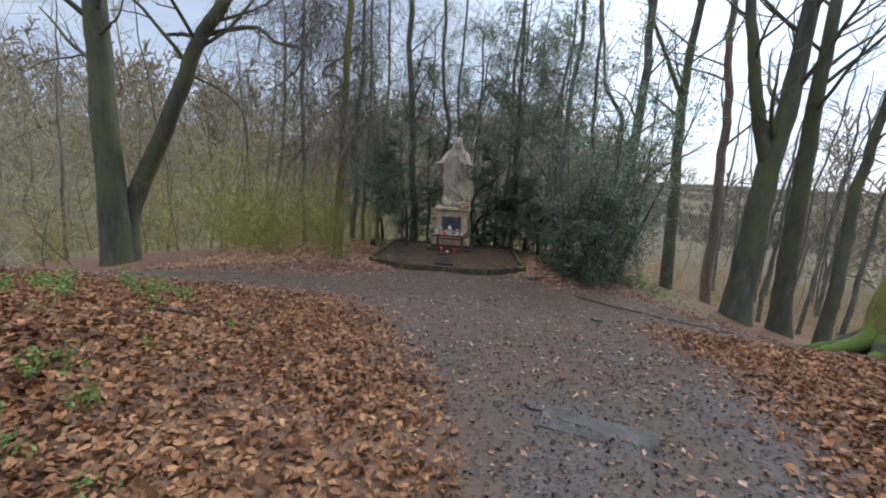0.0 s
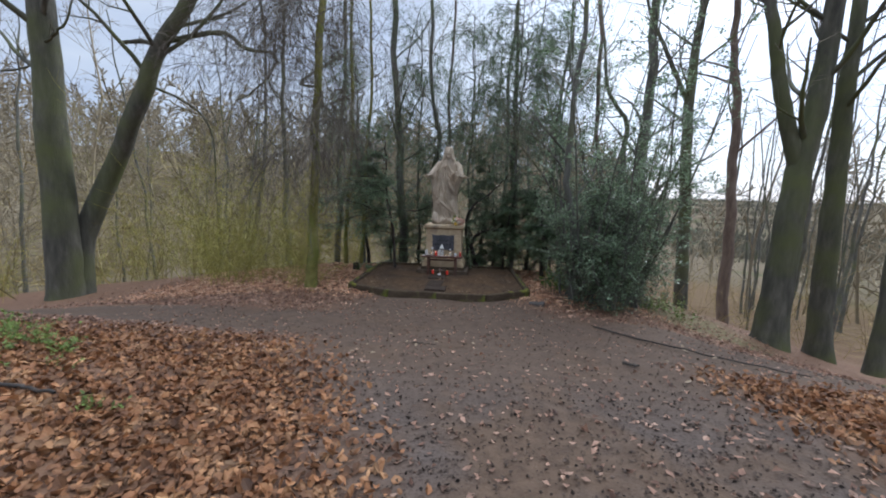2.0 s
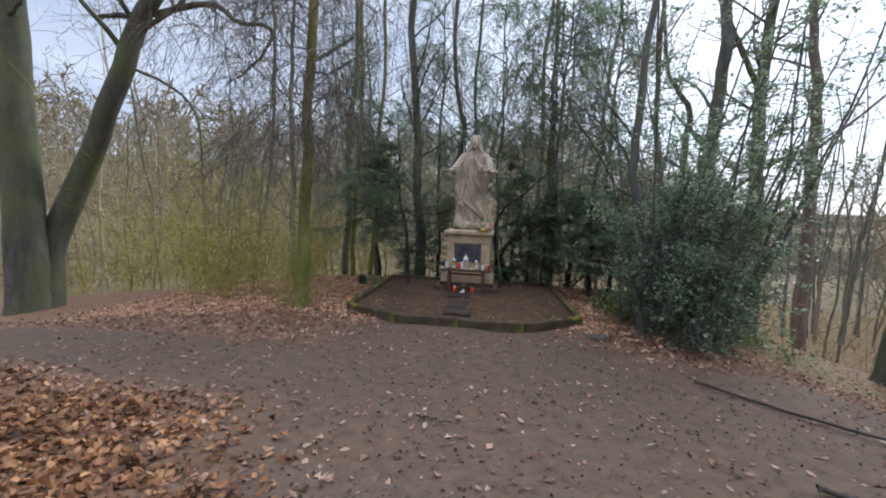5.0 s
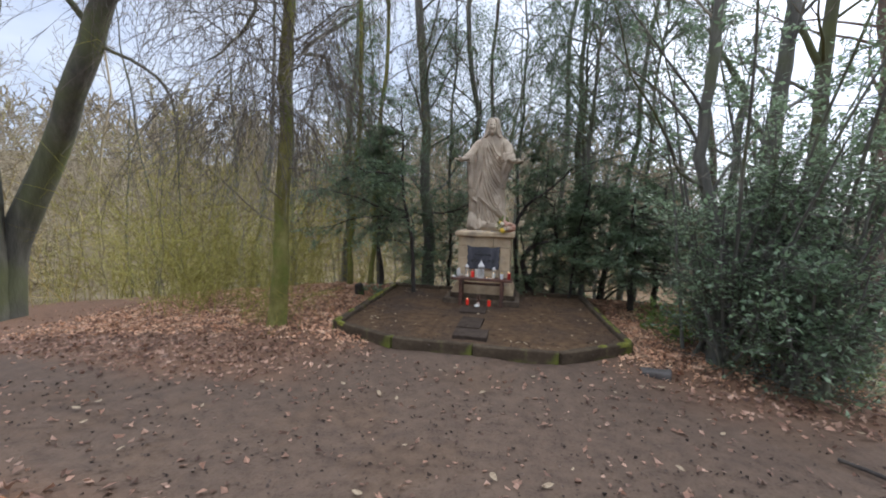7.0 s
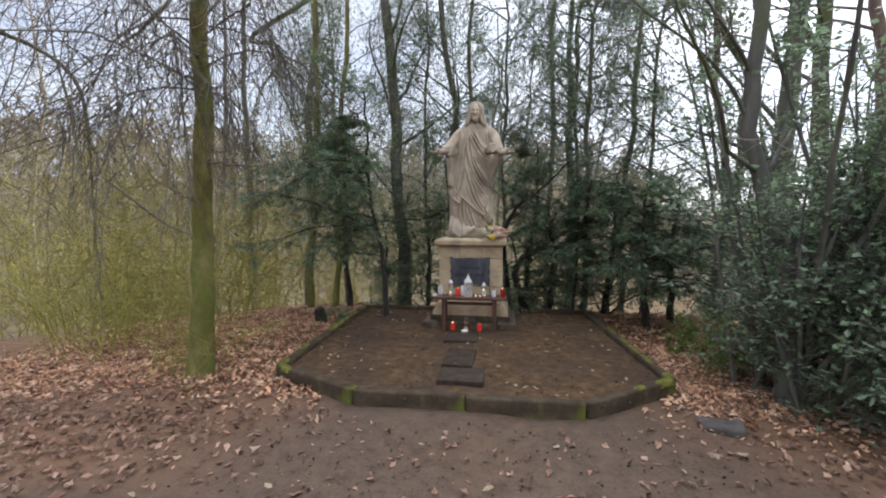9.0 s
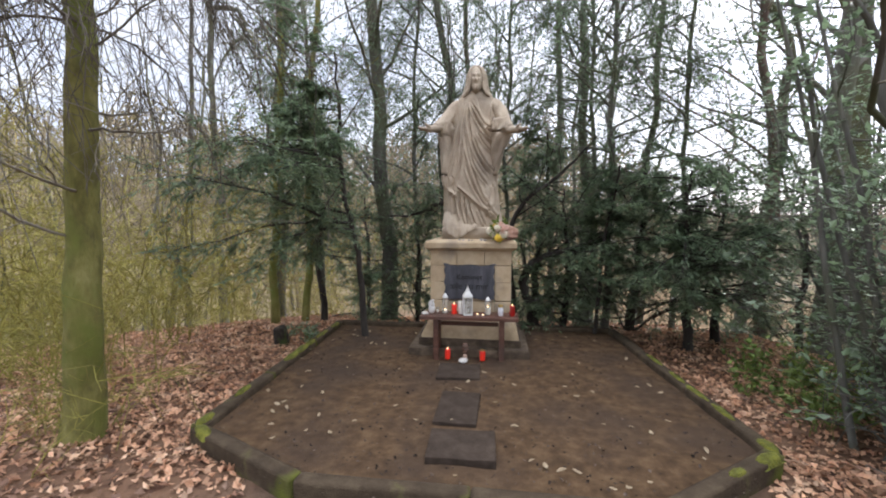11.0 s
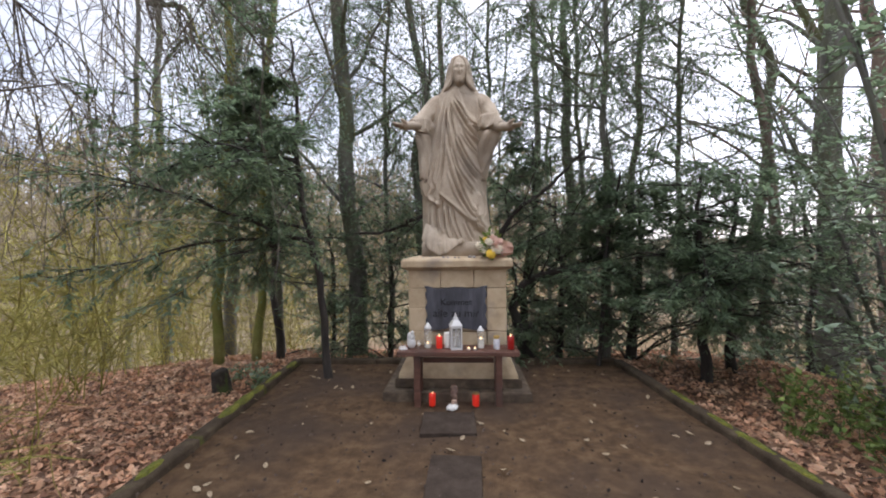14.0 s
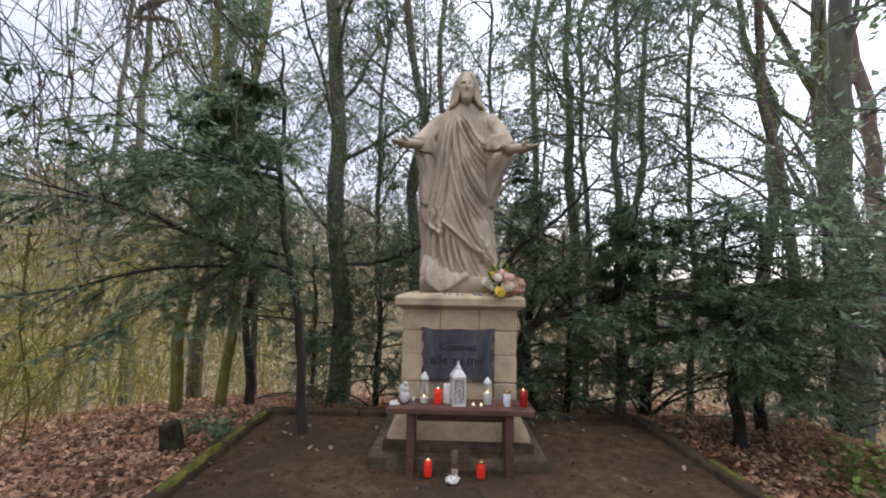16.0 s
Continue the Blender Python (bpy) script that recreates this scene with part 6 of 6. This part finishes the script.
old_stump.matrix_world = pose(-2.53, 12.3, soil(-2.53, 12.3), 4, -6, 0) @ Matrix.Diagonal((.62, .65, .95, 1))
tagged(old_stump, "low rotten stump with dark moss beside the kerb", "stump")


for k, (x, y) in enumerate([(-2.22, 12.5), (-2.3, 12.75), (-2.6, 12.65)]):
    plant_clump("seedling", x, y, "small dark green seedlings beside the rotten stump", 580 + k, 70, .2, .22, M_HOLLY, (.03, .07), group="seedlings by the stump")


def stick(name, ctrl, r, label, seed):
    rng = np.random.default_rng(seed)
    pts = spline([(x, y, soil(x, y) + r + .012) for x, y in ctrl], 16)
    pts[1:-1] += rng.normal(0, .012, (14, 3)) * [1, 1, .3]
    me = build(name, *tubes([(pts - pts[0], np.linspace(r, r * .5, 16), 7)]), M_BARK_DARK, True)
    ob = new(name, me)
    ob.matrix_world = pose(*pts[0])
    tagged(ob, label, "branch")


stick("fallen_branch", [(3.02, 7.78), (3.4, 7.3), (3.9, 6.72), (4.5, 6.2), (5.0, 5.9)], .016, "long thin dark branch lying across the path", 1)
stick("fallen_stick", [(2.80, 5.58), (2.90, 5.53), (2.96, 5.52)], .02, "short dark stick on the path", 2)
stick("fallen_stick", [(1.55, 2.42), (1.75, 2.22), (1.95, 2.14)], .010, "thin twig lying over the slab in the path", 3)
stick("fallen_stick", [(3.6, 4.4), (3.9, 4.5)], .010, "thin twig on the leaves", 4)
stick("fallen_stick", [(-2.1, 3.05), (-1.9, 3.18), (-1.6, 3.2)], .022, "rotten piece of branch on the leaf bank", 5)
stick("fallen_stick", [(0.3, 6.0), (0.62, 5.94)], .008, "thin twig on the path", 6)
flat = part("flat_stone", box(-.16, .16, -.09, .09, -.04, .035, .02, .02, 3, cuts=2), M_SLAB_PATH, smooth=True)
flat.matrix_world = pose(2.25, 9.36, soil(2.25, 9.36) + .01, 4, -6, -20)
tagged(flat, "flat grey stone lying beside the kerb", "stone")


# ---------------------------------------------------------------- candles and offerings
M_RED = plain("red_plastic", (0.42, 0.014, 0.010), 0.3)
M_RED.node_tree.nodes["Principled BSDF"].inputs["Transmission Weight"].default_value = 0.35
M_RED_LIT = plain("lit_red_plastic", (0.5, 0.02, 0.012), 0.3, glow=(1.0, 0.05, 0.02, 0.10))
M_WAX = material("white_wax", [(0.62, 0.58, 0.50), (0.75, 0.71, 0.63)], 6, 0.5, 0.05, 30)
M_WHITE = material("white_paint", [(0.48, 0.46, 0.43), (0.62, 0.60, 0.56)], 9, 0.45, 0.08, 50)
M_GLASS = plain("clear_glass", (0.95, 0.95, 0.92), 0.06, alpha_glass=True)
M_AMBER = plain("brown_glass", (0.75, 0.55, 0.46), 0.12, alpha_glass=True)
M_GOLD = plain("gilt_tin", (0.55, 0.38, 0.14), 0.35, 1.0)
M_TIN = plain("thin_tin", (0.6, 0.6, 0.6), 0.3, 1.0)
M_FLAME = plain("flame", (1.0, 0.6, 0.2), 0.5, glow=(1.0, 0.68, 0.35, 2.5))
M_DARK = plain("dark_gap", (0.04, 0.04, 0.045), 0.4)
M_LABEL = material("printed_label", [(0.45, 0.44, 0.46), (0.70, 0.69, 0.68)], 30, 0.5, 0.0)
M_PAPER = material("crumpled_paper", [(0.55, 0.52, 0.47), (0.74, 0.71, 0.66)], 12, 0.8, 0.3, 40)
M_WRAP = material("peach_wrapping", [(0.66, 0.42, 0.30), (0.76, 0.54, 0.42)], 6, 0.5, 0.15, 30, through_light=0.3)
M_ROSE = material("white_petals", [(0.62, 0.52, 0.36), (0.76, 0.68, 0.52)], 20, 0.6, 0.1, 40, through_light=0.2)
M_PINK = material("pink_petals", [(0.70, 0.40, 0.30), (0.78, 0.55, 0.44)], 20, 0.6, 0.1, 40, through_light=0.2)
M_YELLOW = material("yellow_petals", [(0.72, 0.45, 0.03), (0.80, 0.58, 0.08)], 20, 0.6, 0.1, 40, through_light=0.2)
M_PEBBLE = material("pebbles", [(0.10, 0.09, 0.08), (0.35, 0.32, 0.29)], 3, 0.7, 0.1, 40, per_object=0.5)


def flame_on(parent, z, h=.02):
    part("flame", lathe([(.001, 0), (.0045, h * .3), (.003, h * .65), (.0006, h)], 8, 0, 0, z), M_FLAME, parent, "small burning flame")


def red_candle(x, y, z, h, r, label, lit=False, lid=True):
    t = thing("grave_candle", pose(x, y, z), label, "candle", "red grave candles")
    part("cup", lathe([(r * .9, 0), (r, .006), (r, h * .45), (r * .97, h * .5), (r, h * .55), (r, h * .92), (r * .9, h * .94)], 20), M_RED_LIT if lit else M_RED, t, smooth=True)
    if lid:
        part("lid", lathe([(r * 1.04, h * .92), (r * 1.06, h * .97), (r * .8, h * 1.0), (r * .45, h * 1.06), (r * .2, h * 1.06)], 20), M_GOLD, t, "gilt tin lid")
    else:
        flame_on(t, h * .93)
    return t


red_candle(-.165, BY + .01, SEAT, .115, .030, "squat red plastic grave candle on the bench", lid=False, lit=True)
red_candle(.485, BY - .02, SEAT, .125, .030, "red plastic grave candle at the end of the bench", lid=False)
red_candle(-.225, 11.68, TOP - .005, .115, .029, "burning red grave candle on the earth under the bench", lit=True, lid=False)
red_candle(.162, 11.68, TOP - .005, .115, .031, "red grave candle with a gilt lid under the bench", lit=True)


def glass_candle(x, y, z, h, r, label, wax):
    t = thing("glass_candle", pose(x, y, z), label, "candle", "tall glass candles")
    part("glass", lathe([(r * .92, 0), (r, .008), (r, h * .70), (r * .85, h * .74), (r * .7, h * .76)], 20), M_GLASS, t, smooth=True)
    part("wax", lathe([(r * .82, .006), (r * .84, h * wax)], 16), M_WAX, t)
    part("lid", lathe([(r * .98, h * .74), (r * 1.0, h * .80), (r * .86, h * .84), (r * .55, h * .92), (r * .22, h * .98), (r * .14, h)], 20), M_WHITE, t, "white pointed plastic lid", smooth=True)
    flame_on(t, h * wax)


glass_candle(-.27, BY + .02, SEAT, .235, .034, "tall clear glass candle with a white pointed lid", .18)
glass_candle(.215, BY + .01, SEAT, .205, .032, "glass candle burning low under a white lid", .42)

pillar = thing("pillar_candle", pose(-.093, BY + .035, SEAT), "white pillar candle on the bench", "candle")
part("wax", lathe([(.029, 0), (.03, .004), (.03, .138), (.026, .142), (.012, .136)], 20), M_WAX, pillar, smooth=True)
part("wick", lathe([(.0015, .134), (.0012, .150)], 6), M_DARK, pillar)


def lantern():
    t = thing("lantern", pose(-.012, BY - .02, SEAT, 0, 0, 12), "white tin lantern with scrolled sides and a small ring", "lantern")
    w = .045
    part("base", box(-w - .006, w + .006, -w - .006, w + .006, 0, .018, .003), M_WHITE, t)
    for sx in (-1, 1):
        for sy in (-1, 1):
            part("post", box(sx * w - .006, sx * w + .006, sy * w - .006, sy * w + .006, .018, .195, .002), M_WHITE, t)
    part("top_frame", box(-w - .006, w + .006, -w - .006, w + .006, .195, .212, .003), M_WHITE, t)
    for k in range(4):
        a = math.radians(90 * k)
        pane = part("pane", box(-w + .006, w - .006, -.001, .001, .02, .194, 0), M_GLASS, t)
        pane.matrix_local = pose(math.sin(a) * (w - .002), -math.cos(a) * (w - .002), 0, 0, 0, 90 * k)
        lines = []
        for sgn in (-1, 1):
            u = np.linspace(0, 1, 14)
            for z0 in (.03, .11):
                lines.append((np.stack([sgn * .032 * np.cos(u * math.pi * 1.5) * (1 - .3 * u), np.zeros(14), z0 + .075 * u], -1), np.full(14, .0026), 5))
            lines.append((np.stack([sgn * .036 * (1 - u), np.zeros(14), .02 + .17 * u], -1), np.full(14, .0024), 5))
        orn = mesh_part("ornament", build("ornament", *tubes(lines), M_WHITE, True), t)
        orn.matrix_local = pose(math.sin(a) * (w + .002), -math.cos(a) * (w + .002), 0, 0, 0, 90 * k)
    bm = bmesh.new()
    rings = [[bm.verts.new((sx * r, sy * r, z)) for sx, sy in ((-1, -1), (1, -1), (1, 1), (-1, 1))] for r, z in ((w + .010, .212), (w + .008, .220), (.028, .262), (.022, .266), (.020, .285), (.012, .296))]
    for a, b in zip(rings, rings[1:]):
        for k in range(4):
            bm.faces.new((a[k], a[(k + 1) % 4], b[(k + 1) % 4], b[k]))
    bm.faces.new(rings[0][::-1])
    bm.faces.new(rings[-1])
    bmesh.ops.bevel(bm, geom=bm.edges[:], offset=.002, segments=1, affect="EDGES")
    part("roof", bm, M_WHITE, t)
    part("knob", lathe([(.012, .294), (.014, .303), (.006, .310), (.009, .318), (.003, .328)], 12), M_WHITE, t, smooth=True)
    part("candle", lathe([(.02, .019), (.02, .075)], 14), M_WAX, t)


lantern()
for x, y, lit in ((.105, BY - .05, True), (.162, BY - .06, True)):
    t = thing("tealight", pose(x, y, SEAT), "small tealight in a tin cup burning on the bench", "candle", "tealights")
    part("cup", lathe([(.017, 0), (.019, .002), (.019, .015), (.018, .016)], 14), M_TIN, t)
    part("wax", lathe([(.0165, .003), (.0165, .012)], 14), M_WAX, t)
    flame_on(t, .012, .018)

cup = thing("cup_candle", pose(.358, BY - .02, SEAT), "white cup candle with a printed label and gilt rim", "candle")
part("cup", lathe([(.027, 0), (.029, .004), (.029, .095), (.026, .098)], 18), M_LABEL, cup, smooth=True)
part("rim", lathe([(.029, .096), (.031, .104), (.029, .118), (.022, .122), (.012, .118)], 18), M_GOLD, cup, "gilt tin rim")

figurine = bmesh.new()
for x, y, z, rx, ry, rz in ((0, 0, .05, .040, .032, .052), (.006, -.004, .105, .026, .024, .034), (.010, -.01, .145, .017, .017, .020), (-.022, .012, .10, .020, .012, .045)):
    bmesh.ops.create_uvsphere(figurine, u_segments=16, v_segments=10, radius=1, matrix=Matrix.Translation((x, y, z)) @ Matrix.Diagonal((rx, ry, rz, 1)))
fig = part("figurine", figurine, M_WHITE, smooth=True)
fig.matrix_world = pose(-.42, BY, SEAT + .0)
tagged(fig, "small white plaster figurine on the bench", "figurine")

small = thing("small_glass", pose(-.35, BY - .02, SEAT), "small clear glass light on the bench", "glass")
part("glass", lathe([(.012, 0), (.014, .003), (.010, .025), (.017, .055), (.018, .075), (.015, .076)], 16), M_GLASS, small, smooth=True)
part("wax", lathe([(.011, .028), (.014, .05)], 12), M_WAX, small)
dish = thing("white_dish", pose(-.495, BY - .03, SEAT, 0, 0, 20), "square white dish with small shells on the bench", "dish")
part("dish", box(-.035, .035, -.035, .035, 0, .012, .004), M_WHITE, dish)
for k in range(5):
    part("shell", lathe([(.004, .012), (.009, .018), (.005, .027), (.001, .029)], 8, -.02 + .01 * k, .012 * math.sin(k * 2)), M_WAX, dish)

vase = thing("glass_vase", pose(-.03, 11.68, TOP - .005), "tall brown-tinted glass vase on the earth under the bench", "vase")
part("glass", lathe([(.030, 0), (.032, .006), (.028, .05), (.027, .10), (.033, .135), (.028, .145), (.034, .165), (.030, .18)], 18), M_AMBER, vase, smooth=True)
part("wax", lathe([(.020, .006), (.020, .05)], 12), M_WAX, vase)
bm = bmesh.new()
bmesh.ops.create_icosphere(bm, subdivisions=3, radius=.045)
for v in bm.verts:
    v.co *= 1 + .55 * noise.noise(v.co * 45)
    v.co.z = max(v.co.z * .55, -.012)
paper = part("crumpled_paper", bm, M_PAPER)
paper.matrix_world = pose(-.045, 11.61, TOP + .005)
tagged(paper, "crumpled white paper at the foot of a vase", "paper")


def bouquet():
    t = thing("bouquet", pose(.385, 12.13, 1.435, 0, 0, 8) @ Matrix.Scale(1.3, 4), "bouquet of white and yellow flowers in peach wrapping", "flowers")
    rng = np.random.default_rng(4)
    bm = bmesh.new()
    n, rows = 22, []
    for j in range(7):
        u = j / 6
        row = []
        for k in range(n):
            a = 2 * math.pi * k / n
            r = (.055 + .095 * u - .03 * u * u) * (1 + .16 * math.sin(a * 5 + j) + .08 * math.sin(a * 9))
            row.append(bm.verts.new((.125 - .165 * u + .018 * math.sin(a * 6 + 1) * u, r * math.cos(a) * 1.0, .07 + r * math.sin(a) * (.8 if math.sin(a) > 0 else .62) + .015 * math.sin(a * 7) * u)))
        rows.append(row)
    for a, b in zip(rows, rows[1:]):
        for k in range(n):
            bm.faces.new((a[k], a[(k + 1) % n], b[(k + 1) % n], b[k]))
    bmesh.ops.solidify(bm, geom=bm.faces[:], thickness=.003)
    part("wrapping", bm, M_WRAP, t, "peach tissue wrapping")
    for k, (x, y, z, r, m) in enumerate(((-.10, -.055, .065, .038, M_ROSE), (-.07, -.075, .12, .032, M_ROSE), (-.015, -.095, .065, .042, M_ROSE), (-.085, -.045, .135, .028, M_YELLOW),
                                         (-.06, -.105, .03, .038, M_YELLOW), (-.13, -.02, .09, .034, M_ROSE), (-.03, -.06, .15, .030, M_PINK), (.0, -.08, .125, .034, M_PINK))):
        bm = bmesh.new()
        for ring, (count, rr, tilt) in enumerate(((5, .5, .3), (7, .8, .7), (8, 1.0, 1.1))):
            for q in range(count):
                a = 2 * math.pi * q / count + ring
                mt = Matrix.Translation((x, y, z)) @ Euler((1.05, 0, 0)).to_matrix().to_4x4() @ Euler((tilt, 0, a)).to_matrix().to_4x4() @ Matrix.Translation((0, 0, r * .5)) @ Matrix.Diagonal((r * .58, r * .17, r * .58 * rr + r * .2, 1))
                bmesh.ops.create_icosphere(bm, subdivisions=1, radius=1, matrix=mt)
        part("flower", bm, m, t, smooth=True)
    for q in range(16):
        k = 8
        u = np.linspace(.1, 1, k)
        a = rng.uniform(0, 6.283)
        way = np.array([-.4 + .5 * math.cos(a), -.5, .35 + .8 * math.sin(a)])
        P = np.array([.0, -.02, .075]) + u[:, None] * way * .12
        W = norm(rng.normal(0, .7, (k, 3)) + way)
        tagged(mesh_part("sprig", build("sprig", *kites(P, W, norm(cross(W, rng.normal(0, 1, (k, 3)))), np.full(k, .05), np.full(k, .024), np.full(k, .1)), M_GREEN), t, "fresh green leaves"), "fresh green leaves", kind="stuff")


bouquet()
for k, (x, y, r) in enumerate(((-.40, 12.09, .016), (-.33, 12.07, .010), (-.265, 12.09, .014), (-.13, 12.06, .016), (-.085, 12.05, .012), (-.02, 12.05, .013), (.02, 12.045, .010), (.13, 12.06, .022), (.17, 12.05, .018), (-.46, 12.11, .009))):
    bm = bmesh.new()
    bmesh.ops.create_icosphere(bm, subdivisions=2, radius=r)
    for v in bm.verts:
        v.co *= 1 + .3 * noise.noise(v.co * 60 + Vector((k, 0, 0)))
        v.co.z *= .65
    pb = part("pebble", bm, M_PEBBLE, smooth=True)
    pb.matrix_world = pose(x, y, 1.447 + r * .5)
    tagged(pb, "small pebble laid on the pedestal's cap", "pebble", "pebbles on the cap")

# leaves on the platform, each one lying by itself
rng = np.random.default_rng(12)
leaf_shapes = []
for k in range(5):
    n = 6
    u = np.linspace(0, 1, n)
    half = .5 * np.sin(u * math.pi) ** .8 * (.45 + .1 * k / 5)
    lift = .12 * np.sin(u * 3 + k)
    v = np.concatenate([np.stack([u - .5, half, lift + .16 * half], -1), np.stack([u - .5, np.zeros(n), lift], -1), np.stack([u - .5, -half, lift + .22 * half], -1)])
    f = [[i, i + 1, n + i + 1, n + i] for i in range(n - 1)] + [[n + i, n + i + 1, 2 * n + i + 1, 2 * n + i] for i in range(n - 1)]
    leaf_shapes.append(build("fallen_leaf", v, np.array(f), M_PALE_LEAF, True))
placed = 0
while placed < 80:
    x, y = rng.uniform(-1.9, 2.0), rng.uniform(9.3, 12.9)
    if y < 9.35 + max(0, abs(x - .15) - .95) * .95 or (abs(x) < .75 and y > 11.7):
        continue
    ob = new("fallen_leaf", leaf_shapes[placed % 5])
    s = rng.uniform(.035, .075)
    ob.matrix_world = pose(x, y, TOP + .006, rng.normal(0, 6), rng.normal(0, 6), rng.uniform(0, 360)) @ Matrix.Scale(s, 4)
    tagged(ob, "pale dry leaf lying on the platform's earth", "leaf", "leaves on the platform")
    placed += 1
placed = 0
while placed < 55:
    x, y = rng.uniform(-3, 4.2), rng.uniform(4.8, 9.0)
    if bare(x, y) < .6:
        continue
    ob = new("fallen_leaf", leaf_shapes[placed % 5])
    s = rng.uniform(.04, .085)
    ob.matrix_world = pose(x, y, soil(x, y) + .03, rng.normal(0, 8), rng.normal(0, 8), rng.uniform(0, 360)) @ Matrix.Scale(s, 4)
    tagged(ob, "pale dry leaf lying on the trodden path", "leaf", "leaves on the path")
    placed += 1
